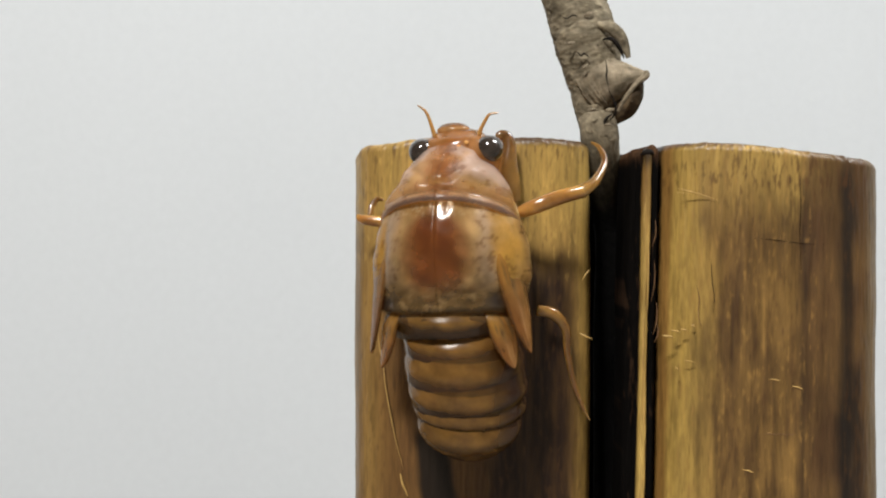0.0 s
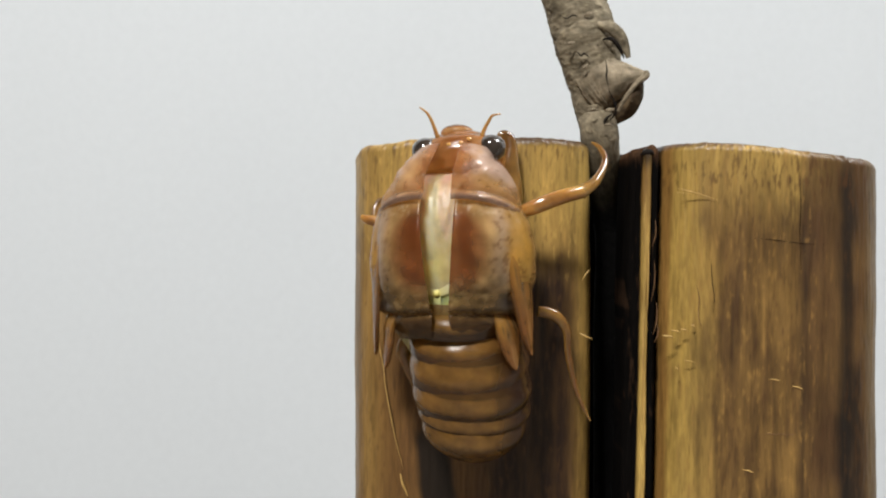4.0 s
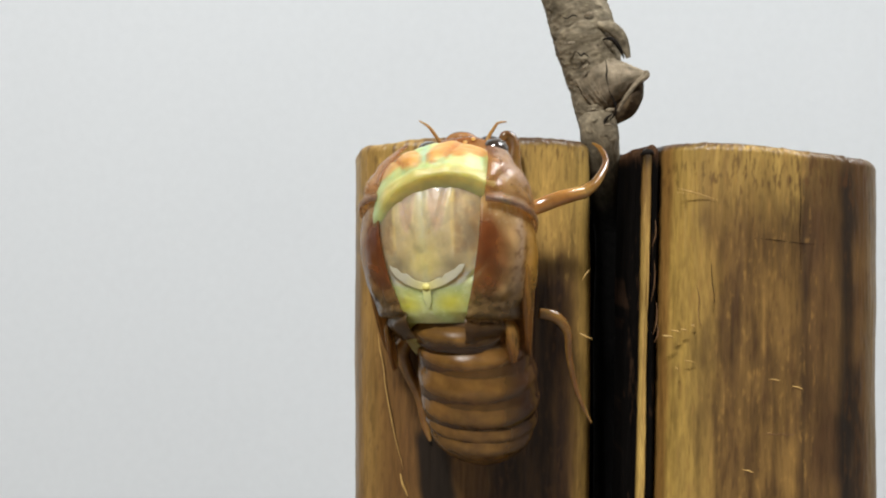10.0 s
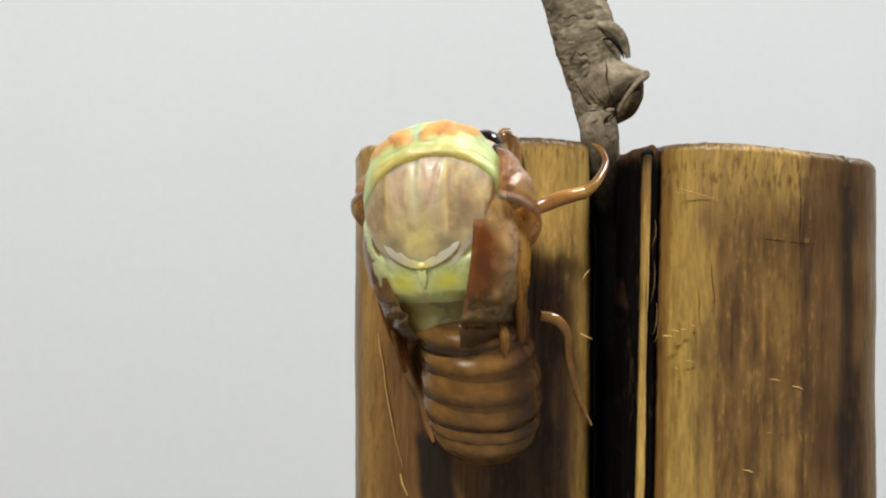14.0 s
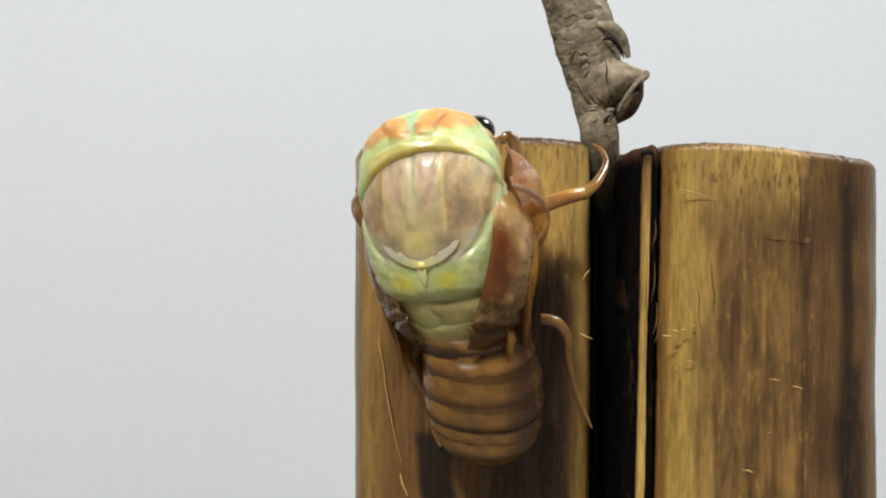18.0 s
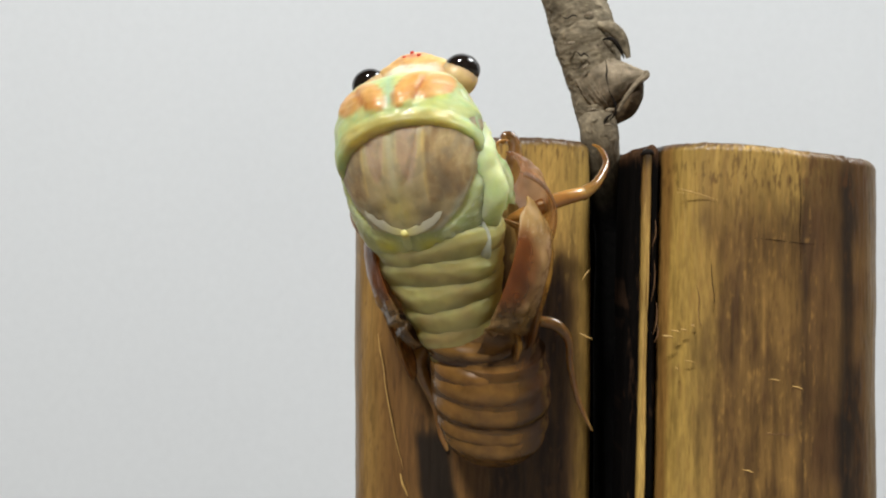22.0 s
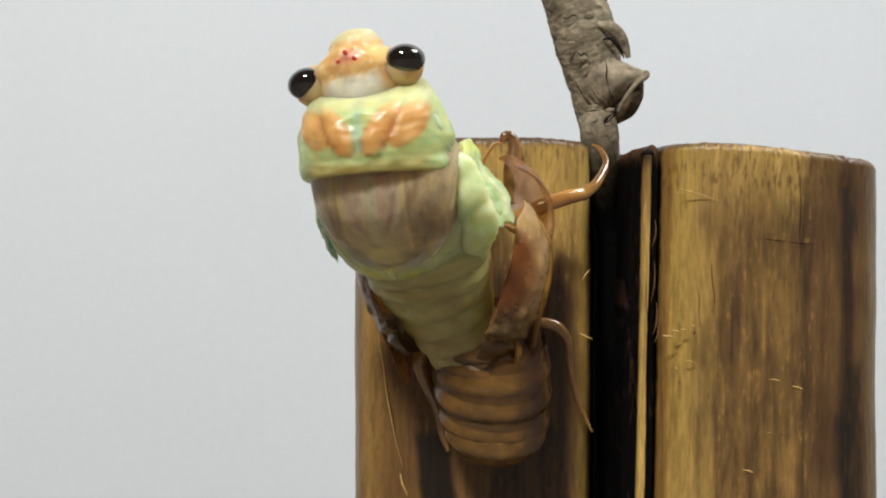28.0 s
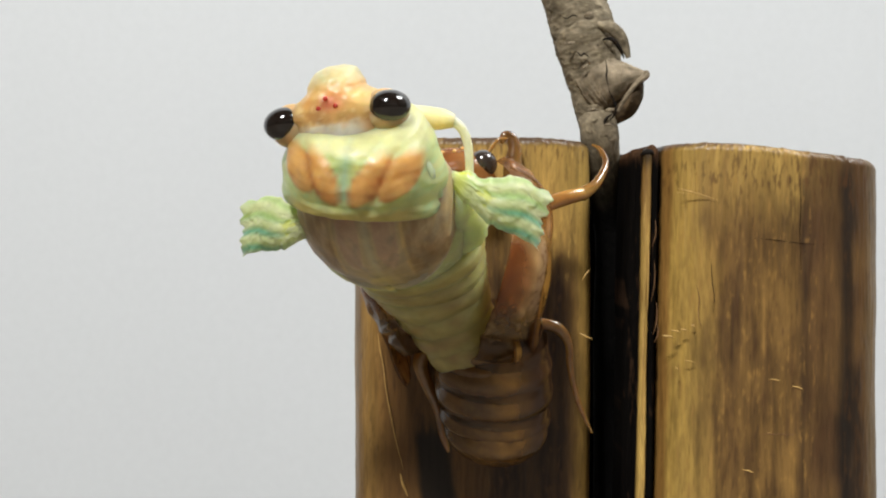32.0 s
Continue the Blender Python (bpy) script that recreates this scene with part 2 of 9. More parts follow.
# ---- scorched bamboo stakes ----
def stake(name, label, x0, x1, front, depth, top, tone, seed, e=0.55, top_line=None, lean=0.0, fan=0.0, mat=None):
    """A round-edged upright stake; tone(u, z) paints it; top_line(u) lowers its top edge across the width; lean is its drift in x per mm of height, fan that of its near-gap side alone."""
    m = 250
    cx, w = (x0 + x1) / 2, (x1 - x0) / 2
    even = np.linspace(-0.97, 0.97, 201)
    ang = np.degrees(np.arcsin(np.sign(even) * np.abs(even) ** (1 / e)))
    ang = np.sort(np.concatenate([ang, np.linspace(-180, -72, 50), np.linspace(72, 180, 50)]))
    n = len(ang)
    zs = np.concatenate([np.linspace(TABLE / MM, -26, 12), np.linspace(-25.6, top - 0.8, m - 22), top - 0.8 + 0.8 * np.sin(np.linspace(0.15, math.pi / 2, 10))])
    A, Z = np.meshgrid(np.radians(ang), zs)
    s, c = np.sin(A), np.cos(A)
    k = np.clip((Z - (top - 0.8)) / 0.8, 0, 1)
    inset = 0.7 * (1 - np.sqrt(np.maximum(0, 1 - k * k)))
    u = np.sign(s) * np.abs(s) ** e
    fibre = 0.045 * fbm(u * w * 2.4, Z * 0.16, seed, 3) + 0.03 * fbm(u * w * 5.0, Z * 0.5, seed + 1, 2)
    broad = 0.16 * fbm(u * w * 0.35, Z * 0.06, seed + 2, 2)
    x = cx + (w - inset + (fibre + broad) * 0.6) * u
    y = front + depth - (depth - inset + fibre + broad) * np.sign(c) * np.abs(c) ** e
    z = Z.copy()
    if top_line is not None:
        z = z + top_line(u) * step(Z, top - 20, top)
    z = z + (0.10 * wave_noise(u * 40, Z * 0, seed + 5, 1.0) + 0.16 * fbm(u * w * 0.9, Z * 0, seed + 6, 4)) * step(Z, top - 2, top)
    col = tone(u, z, c, top)
    x = x + (lean + fan * (1 - u) / 2) * (z - top)
    V = np.stack([x, y, z], -1).reshape(-1, 3)
    faces = [(j * n + i, j * n + i + 1, (j + 1) * n + i + 1, (j + 1) * n + i) for j in range(len(zs) - 1) for i in range(n - 1)]
    faces.append(tuple((len(zs) - 1) * n + i for i in range(n - 1)))
    faces.append(tuple(i for i in range(n - 2, -1, -1)))
    me = mesh_from(name, V - np.array([cx, front + depth, TABLE / MM]), faces, col.reshape(-1, 3))
    ob = part(name, me, mat or M_WOOD, None, label, (cx, front + depth, TABLE / MM))
    return tagged(ob, label, "stake", "scorched bamboo stakes")


YELLOW, TAN, BROWN, DARK, GREY = srgb(186, 152, 82), srgb(146, 113, 60), srgb(86, 63, 35), srgb(24, 18, 13), srgb(122, 104, 76)


def scorch(x, z, seed):
    """Three scales of stain for bamboo: wide clouds, streaks along the grain, small flecks. x and z in mm."""
    cloud = fbm(x * 0.22, z * 0.075, seed, 4)
    streak = fbm(x * 1.1, z * 0.13, seed + 1, 4)
    fleck = fbm(x * 2.6, z * 0.55, seed + 2, 3)
    return cloud, streak, fleck


def tone_left(u, z, c, top):
    x = u * 11.7
    cloud, streak, fleck = scorch(x, z, 203)
    col = blend(TAN, BROWN, 0.30 + 0.40 * cloud + 0.30 * streak)
    high = step(z, -2.5 + 2 * cloud, 5.5)
    col = blend(col, YELLOW, 0.62 * high + 0.30 * streak * high)
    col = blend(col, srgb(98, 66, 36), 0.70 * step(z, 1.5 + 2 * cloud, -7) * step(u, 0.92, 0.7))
    # browner wood right of the insect, with its body shade mixed into the colour
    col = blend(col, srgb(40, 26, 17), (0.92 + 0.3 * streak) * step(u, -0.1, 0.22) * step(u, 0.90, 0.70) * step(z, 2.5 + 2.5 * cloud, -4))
    col = blend(col, YELLOW, (0.60 + 0.35 * fleck) * bump_at(u, 0.915 + 0.02 * streak, 0.075) * (0.55 + 0.45 * step(z, -14, 2)))
    col = blend(col, srgb(168, 132, 72), (0.6 + 0.3 * streak) * bump_at(u, -0.86, 0.10))
    col = blend(col, srgb(150, 128, 92), 0.55 * step(u, -0.92, -0.985))
    col = blend(col, srgb(84, 58, 33), 0.5 * step(fleck + 0.5 * streak, 0.30, 0.9))
    col = blend(col, srgb(206, 168, 92), 0.45 * step(-fleck - 0.4 * streak, 0.42, 0.8) * step(z, -6, 2))
    col = blend(col, DARK, 0.97 * step(np.abs(u + 0.30 + 0.05 * cloud + 0.004 * (z + 20)), 0.17, 0.09) * step(z, -15.0 + 1.5 * fleck, -18.0))
    rim = step(z, top - 0.95 + 0.35 * fleck, top - 0.3) * step(u + 0.15 * streak, -0.62, -0.1)
    col = blend(col, srgb(58, 36, 24), 0.9 * rim)
    col = blend(col, srgb(84, 56, 34), 0.5 * step(fleck, 0.0, 0.5) * step(z, top - 2.6, top - 0.8))
    # gap side and back near black: char with the gap's shade put in
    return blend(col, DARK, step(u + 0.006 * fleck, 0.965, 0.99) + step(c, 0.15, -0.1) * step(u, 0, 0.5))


def tone_right(u, z, c, top):
    x = u * 10.9
    cloud, streak, fleck = scorch(x, z, 313)
    col = blend(srgb(136, 104, 56), srgb(80, 58, 34), 0.55 + 0.5 * cloud + 0.3 * streak)
    col = blend(col, YELLOW, (0.62 + 0.35 * streak + 0.25 * cloud) * step(z, 0.5 + 3.0 * fbm(x * 0.5, z * 0, 318, 3), 8.5) * step(u, 0.8, 0.25))
    pale = step(u + 0.10 * cloud + 0.05 * streak, -0.42 - 0.18 * step(z, -6, 6), -0.80)
    col = blend(col, srgb(176, 144, 74), (0.8 + 0.3 * fleck + 0.2 * cloud) * pale)
    col = blend(col, srgb(134, 94, 48), 0.8 * step(u + 0.012 * streak, -0.86, -0.915))
    col = blend(col, srgb(80, 57, 36), 0.82 * step(u + 0.02 * streak, 0.14, 0.28) * (0.9 + 0.25 * cloud))
    col = blend(col, srgb(52, 38, 26), 0.62 * bump_at(u, 0.215 + 0.018 * streak, 0.035) * step(z, 9.5, 4))
    col = blend(col, GREY, (0.6 + 0.2 * streak) * step(u, 0.74, 0.86))
    col = blend(col, srgb(38, 31, 25), (0.92 + 0.3 * cloud) * bump_at(u, 0.59 + 0.02 * streak + 0.012 * cloud, 0.06 + 0.035 * step(cloud, -0.2, 0.5)) * step(z, 10.5, 5))
    col = blend(col, srgb(40, 32, 25), 0.8 * step(cloud + 0.6 * streak, 0.18, 0.6) * bump_at(u, 0.70, 0.06) * step(z, 4, -1))
    col = blend(col, srgb(78, 53, 31), 0.55 * step(fleck + 0.6 * streak + 0.25 * cloud, 0.2, 0.95) * step(u, -0.75, -0.5))
    col = blend(col, srgb(172, 132, 72), 0.4 * step(-fleck - 0.5 * streak, 0.35, 0.95) * step(u, 0.55, 0.2))
    col = blend(col, srgb(86, 56, 32), 0.6 * step(fleck, 0.05, 0.5) * bump_at(z, top - 3.2, 1.8))
    col = blend(col, srgb(74, 50, 34), (0.7 + 0.4 * fleck) * step(z, top - 0.75 + 0.3 * streak, top - 0.2))
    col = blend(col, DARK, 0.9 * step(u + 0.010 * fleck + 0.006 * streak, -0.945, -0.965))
    # near-gap side and back painted dark, the gap's shade included
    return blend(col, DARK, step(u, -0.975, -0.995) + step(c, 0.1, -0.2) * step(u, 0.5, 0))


def tone_strip(u, z, c, top):
    cloud, streak, fleck = scorch(u * 0.8, z, 423)
    col = blend(srgb(196, 162, 90), srgb(140, 108, 58), 0.35 + 0.4 * streak + 0.25 * fleck)
    col = blend(col, srgb(104, 70, 38), 0.6 * step(z, -3, 6))
    # charred top; edges and back painted as dark as the gap
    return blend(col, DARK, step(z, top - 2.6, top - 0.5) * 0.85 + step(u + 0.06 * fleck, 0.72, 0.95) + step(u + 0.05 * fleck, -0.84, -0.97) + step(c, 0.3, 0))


def tone_layer(u, z, c, top):
    cloud, streak, fleck = scorch(u * 1.7, z, 523)
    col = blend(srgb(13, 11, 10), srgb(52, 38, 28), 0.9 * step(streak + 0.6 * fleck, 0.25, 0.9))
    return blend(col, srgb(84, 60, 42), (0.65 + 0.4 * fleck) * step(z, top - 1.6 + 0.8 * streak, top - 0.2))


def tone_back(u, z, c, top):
    # char plus the gap's deep shade in one black, browner at the top edge
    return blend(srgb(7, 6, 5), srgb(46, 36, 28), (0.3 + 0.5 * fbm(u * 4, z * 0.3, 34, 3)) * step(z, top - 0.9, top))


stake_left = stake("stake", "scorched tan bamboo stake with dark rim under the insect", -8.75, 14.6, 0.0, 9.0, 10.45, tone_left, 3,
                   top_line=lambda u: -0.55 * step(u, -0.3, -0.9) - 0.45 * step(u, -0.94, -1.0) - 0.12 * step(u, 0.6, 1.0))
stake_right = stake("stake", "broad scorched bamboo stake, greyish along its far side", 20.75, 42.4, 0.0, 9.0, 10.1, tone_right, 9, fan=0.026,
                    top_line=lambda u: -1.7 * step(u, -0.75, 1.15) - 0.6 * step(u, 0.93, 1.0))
stake_back = stake("stake", "charred bamboo stake in the gap behind, gap shade put into its black", 12.0, 24.0, 17.0, 5.0, 10.3, tone_back, 19, mat=M_CHAR_GAP_SHADE)
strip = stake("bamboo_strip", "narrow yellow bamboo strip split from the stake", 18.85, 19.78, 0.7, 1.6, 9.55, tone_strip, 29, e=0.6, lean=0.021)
tagged(strip, "", "bamboo strip")
charred_layer = stake("charred_layer", "charred black bamboo layer split off beside the strip", 17.6, 20.75, 1.5, 3.6, 9.45, tone_layer, 39, e=0.4, lean=0.021, mat=M_CHAR_GAP_SHADE,
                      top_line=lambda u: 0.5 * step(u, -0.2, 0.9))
tagged(charred_layer, "", "bamboo strip")


# ---- dry twig ----
def bark_paint(th, k):
    n1 = noise.noise(Vector((math.cos(th) * 2.0, math.sin(th) * 2.0, k * 22)))
    n2 = noise.noise(Vector((math.cos(th) * 9.0, math.sin(th) * 9.0, k * 150 + 9)))
    c = blend(srgb(148, 136, 114), srgb(106, 96, 78), 0.5 + 0.9 * n1)
    c = blend(c, srgb(168, 156, 128), 1.4 * n2 - 0.35)
    c = blend(c, srgb(52, 42, 32), max(0, -n2 - 0.42) * 2)
    # the gap's shade painted over the lower end as near black
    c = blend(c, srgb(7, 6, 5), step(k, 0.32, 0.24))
    return tuple(c)


def bark_relief(th, k):
    a, b = math.cos(th), math.sin(th)
    return 0.06 * noise.noise(Vector((a * 2.4, b * 2.4, k * 24))) + 0.035 * noise.noise(Vector((a * 7, b * 7, k * 90))) + 0.02 * noise.noise(Vector((a * 16, b * 16, k * 300)))


def wood_paint(th, k):
    n1 = noise.noise(Vector((math.cos(th) * 3.0, math.sin(th) * 3.0, k * 5)))
    return tuple(blend(srgb(154, 140, 118), srgb(106, 95, 77), 0.45 + 0.9 * n1))


twig = tagged(new("twig"), "grey-brown dry twig with a broken side stub, wedged between stakes", "twig")
twig.location = Vector((17.3, 6.0, -22)) * MM
T0 = np.array([17.3, 6.0, -22])


def shifted(pts, base):
    return [np.array(p, float) - base for p in pts]


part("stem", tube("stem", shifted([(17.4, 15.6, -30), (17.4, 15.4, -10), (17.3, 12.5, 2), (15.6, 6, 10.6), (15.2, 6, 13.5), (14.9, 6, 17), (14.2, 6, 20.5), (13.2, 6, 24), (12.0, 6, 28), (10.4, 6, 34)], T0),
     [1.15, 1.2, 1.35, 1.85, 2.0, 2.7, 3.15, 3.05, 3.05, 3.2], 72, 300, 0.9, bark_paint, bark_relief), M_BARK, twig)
part("side_stub", tube("side_stub", shifted([(14.6, 6.0, 15.6), (15.8, 5.2, 16.4), (17.2, 4.5, 16.6), (18.6, 4.0, 16.75), (19.6, 3.8, 16.85)], T0),
     [2.6, 2.7, 1.95, 1.05, 0.45], 48, 70, 0.9, wood_paint, bark_relief), M_BARK, twig, "bare grey broken stub")
part("stub_lip", tube("stub_lip", shifted([(16.9, 3.3, 13.3), (17.6, 3.0, 14.6), (18.6, 3.0, 15.9), (19.6, 3.1, 16.75), (19.5, 3.2, 17.2)], T0),
     [0.15, 0.2, 0.26, 0.34, 0.15], 14, 40, 0.8, wood_paint, bark_relief), M_BARK, twig)
part("cut_face", tube("cut_face", shifted([(19.3, 4.4, 16.5), (18.8, 4.8, 15.4), (18.1, 5.0, 14.4), (17.4, 5.1, 13.4), (16.9, 5.3, 12.4)], T0),
     [0.3, 0.95, 1.25, 1.1, 0.3], 24, 44, 0.8, lambda th, k: tuple(blend(srgb(92, 76, 54), srgb(58, 46, 34), 0.5 + noise.noise(Vector((th * 2, k * 9, 3))))), bark_relief), M_BARK, twig, "dark brown broken face of the stub")
part("bark_flap", tube("bark_flap", shifted([(14.9, 3.3, 21.7), (16.1, 3.2, 21.4), (16.95, 3.5, 20.8), (17.6, 3.8, 19.8), (18.05, 4.0, 18.6)], T0),
     [0.3, 0.6, 0.65, 0.5, 0.22], 18, 40, 0.55, lambda th, k: tuple(np.array(bark_paint(th, 0.7 + k * 0.1)) * 0.95), bark_relief), M_BARK, twig, "lifted bark edge")
# first strip stands in for shade under the lifted flap; the rest are cracks
for k, (pts, r) in enumerate(((((15.4, 3.2, 20.2), (16.2, 2.95, 20.25), (17.0, 3.3, 19.5), (17.6, 3.9, 18.5)), 0.20),
                              (((15.6, 2.75, 18.2), (15.75, 2.75, 17.2), (15.7, 2.85, 16.6), (15.9, 2.85, 15.6)), 0.07),
                              (((16.0, 2.95, 15.2), (16.6, 3.2, 14.0), (16.7, 3.5, 13.2), (16.2, 3.75, 12.5)), 0.10),
                              (((16.4, 3.7, 13.1), (15.9, 3.75, 12.7), (15.7, 3.9, 12.2), (15.9, 4.1, 11.0)), 0.13),
                              (((12.9, 2.95, 19.0), (13.3, 2.9, 18.6), (13.6, 2.85, 18.8), (14.1, 2.85, 18.4)), 0.08),
                              (((11.2, 3.2, 22.6), (11.9, 3.0, 22.2), (12.5, 2.9, 22.5), (13.0, 2.85, 22.3)), 0.06))):
    part("bark_crack_and_shade", tube("bark_crack_and_shade", shifted(pts, T0), [r * 0.3, r, r, r * 0.3], 8, 20, 0.5), M_CHAR, twig, "dark crack in the bark; beneath the flap, a shade strip")
rng = random.Random(5)
for x, z, r in ((12.2, 19.8, 0.45), (14.0, 22.6, 0.4), (14.9, 24.3, 0.45), (11.8, 25.0, 0.3), (13.6, 17.5, 0.3), (12.9, 26.5, 0.3), (14.3, 13.4, 0.35), (16.0, 13.4, 0.4), (15.9, 12.0, 0.4)):
    pts = [(x - r, 3.1, z - 0.1), (x, 2.85, z), (x + r * 1.2, 3.05, z + rng.uniform(-0.2, 0.3))]
    part("bark_scale", tube("bark_scale", shifted(pts, T0), [0.08, rng.uniform(0.12, 0.2), 0.08], 8, 10, 0.4, wood_paint, bark_relief), M_BARK, twig)

# ---- small marks on the stakes: lifted fibres and cuts ----
def fibre(parent, base, pts, r, mat, label=""):
    part("fibre", tube("fibre", shifted(pts, np.array(base)), [r * 0.3, r, r * 0.8, r * 0.2], 7, 14), mat, parent, label)


LB, RB = (2.925, 9.0, TABLE / MM), (32.1, 9.0, TABLE / MM)
fibre(stake_left, LB, [(-5.6, 0.25, -11.6), (-5.1, 0.05, -14.5), (-4.4, 0.04, -18.0), (-3.7, 0.04, -20.6)], 0.06, M_SPLINTER)
fibre(stake_left, LB, [(-6.1, 0.3, -8.0), (-5.9, 0.25, -9.5), (-5.6, 0.24, -11.0), (-5.4, 0.2, -12.6)], 0.06, M_SPLINTER)
fibre(stake_left, LB, [(-4.0, 0.05, -21), (-3.8, 0.0, -21.9), (-3.5, 0.0, -22.6), (-3.3, 0.0, -23.2)], 0.13, M_SPLINTER)
fibre(stake_left, LB, [(12.8, 0.2, -7.9), (13.2, 0.1, -8.1), (13.6, 0.3, -8.3), (14.1, 0.6, -8.5)], 0.10, M_SPLINTER)
fibre(stake_left, LB, [(13.0, 0.2, -3.0), (13.2, 0.1, -2.6), (13.5, 0.15, -2.2), (13.8, 0.3, -1.9)], 0.06, M_SPLINTER)
for x, z, d, r in ((21.6, -8.2, 0.9, 0.17), (22.3, -7.7, 0.7, 0.13), (23.1, -7.6, 0.6, 0.12), (23.9, -7.2, 0.5, 0.10), (23.6, -10.5, 0.9, 0.07), (22.4, -11.2, 0.25, 0.14),
                   (31.0, -17.2, 1.2, 0.035), (34.2, -17.4, 0.7, 0.04), (30.4, 1.0, 1.6, 0.03), (33.0, 0.6, 1.2, 0.035), (23.2, 5.2, 1.4, 0.03)):
    fibre(stake_right, RB, [(x - d * 0.6, 0.1, z + 0.1), (x - d * 0.2, 0.02, z + 0.05), (x + d * 0.2, 0.02, z), (x + d * 0.6, 0.1, z - 0.12)], r * 0.6, M_SPLINTER)
for x, z, d, r in ((31.5, -11.9, 1.0, 0.24), (33.6, -12.6, 0.6, 0.16), (29.0, -20.4, 0.5, 0.08)):
    part("cut", tube("cut", shifted([(x - d, 0.06, z + 0.15), (x - d / 3, 0.04, z), (x + d / 3, 0.04, z - 0.05), (x + d, 0.07, z - 0.2)], np.array(RB)), [r * 0.2, r * 0.8, r * 0.6, r * 0.2], 8, 14, 0.2),
         M_CUT, stake_right, "dark short cut across the grain")
    fibre(stake_right, RB, [(x - d, 0.05, z - 0.25), (x, -0.02, z - 0.3), (x + d * 0.6, -0.02, z - 0.42), (x + d * 1.2, 0.05, z - 0.5)], 0.07, M_SPLINTER)

for pts, r, mat in ((((22.5, 0.3, 5.7), (23.6, 0.12, 5.4), (25.0, 0.05, 5.0), (26.3, 0.02, 4.55)), 0.05, M_SPLINTER),
                    (((29.5, 0.0, 1.0), (31.5, 0.0, 0.85), (33.8, 0.0, 0.55), (36.2, 0.1, 0.4)), 0.04, M_CUT),
                    (((28.9, 0.0, -17.2), (31.0, 0.0, -17.3), (33.0, 0.0, -17.35), (35.0, 0.05, -17.4)), 0.035, M_BROWN_FIBRE),
                    (((24.2, 0.1, -3.2), (24.5, 0.05, -4.6), (24.4, 0.05, -6.2), (24.8, 0.05, -7.4)), 0.04, M_BROWN_FIBRE),
                    (((25.6, 0.05, -1.0), (25.7, 0.03, -3.0), (25.9, 0.03, -4.4), (25.8, 0.03, -6.0)), 0.04, M_CUT),
                    (((33.9, 0.02, 6.5), (34.0, 0.02, 4.0), (33.9, 0.02, 1.5), (34.0, 0.02, -2.0)), 0.05, M_CUT)):
    fibre(stake_right, RB, pts, r, mat, "fine scratch in the wood")

SBASE = (19.3, 2.3, TABLE / MM)
part("charred_end", tube("charred_end", shifted([(18.75, 1.2, 8.9), (19.1, 0.85, 9.1), (19.5, 0.85, 9.15), (19.85, 1.2, 8.95)], np.array(SBASE)), [0.15, 0.28, 0.28, 0.15], 12, 20, 0.8), M_CHAR, strip, "black charred end")
for x, z, d in ((19.0, 4.0, 3.2), (19.3, -2.0, 4.0), (18.8, -9.0, 3.5), (18.9, -15.0, 4.5), (18.55, -20.0, 3.0)):
    fibre(strip, SBASE, [(x - 0.05, 0.85, z - d), (x, 0.72, z - d / 3), (x + 0.04, 0.72, z + d / 3), (x + 0.05, 0.85, z + d)], 0.07, M_SPLINTER)
LBASE = (19.175, 5.1, TABLE / MM)
for x, z, d, r in ((20.2, -6.6, 1.6, 0.07), (20.0, -3.0, 2.0, 0.05), (20.1, 1.5, 1.3, 0.06), (20.3, -8.0, 0.9, 0.06)):
    fibre(charred_layer, LBASE, [(x - 0.25, 1.55, z - d), (x, 1.42, z - d / 3), (x + 0.1, 1.42, z + d / 3), (x + 0.05, 1.55, z + d)], r, M_BROWN_FIBRE, "torn brown fibre")

# ---- the nymph's shell: plates that split along the back ----
SB = np.array([0.8, -0.5, -4.0])
shell = tagged(new("nymph_shell"), "glossy amber cicada nymph skin, split along its back, on a stake", "insect shell")
shell.location = Vector(SB) * MM

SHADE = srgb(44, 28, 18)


def paint_front(A, U, x, y, z):
    cloud, fleck = fbm(x * 0.45, z * 0.5, 41, 4), fbm(x * 1.6, z * 1.6, 42, 3)
    col = blend(srgb(222, 186, 142), srgb(172, 116, 70), 0.1 + 0.8 * bump_at(x, 0.2, 1.5) + 0.4 * cloud)
    col = blend(col, srgb(230, 208, 194), 0.92 * step(np.abs(A) + 18 * cloud, 14, 34) * step(U, 0.28, 0.48))
    col = blend(col, srgb(190, 150, 76), (0.7 + 0.4 * fleck) * bump_at(U, 0.36, 0.10) * step(np.abs(A), 12, 30))
    col = blend(col, srgb(138, 84, 48), 0.5 * step(fleck + cloud, 0.35, 0.9))
    col = blend(col, srgb(132, 116, 110), step(U, 0.20, 0.13) * step(U, 0.03, 0.07))
    col = blend(col, srgb(178, 122, 54), step(U, 0.05, 0.02))
    return blend(col, srgb(96, 56, 30), bump_at(U, 0.225, 0.02) * 0.6)


def relief_front(A, U, x, y, z):
    lump = fbm(x * 0.36, z * 0.36, 43, 2) * 0.34
    groove = bump_at(np.abs(x) - (0.5 + 1.1 * (z - 5.4)), 0, 0.6) * step(z, 5.0, 5.8)
    return lump * step(U, 0.16, 0.3) - 0.22 * bump_at(U, 0.24, 0.04) + 0.14 * bump_at(U, 0.14, 0.06) + 0.28 * bump_at(np.abs(x), 2.6, 0.8) * bump_at(U, 0.6, 0.15) - 0.22 * groove


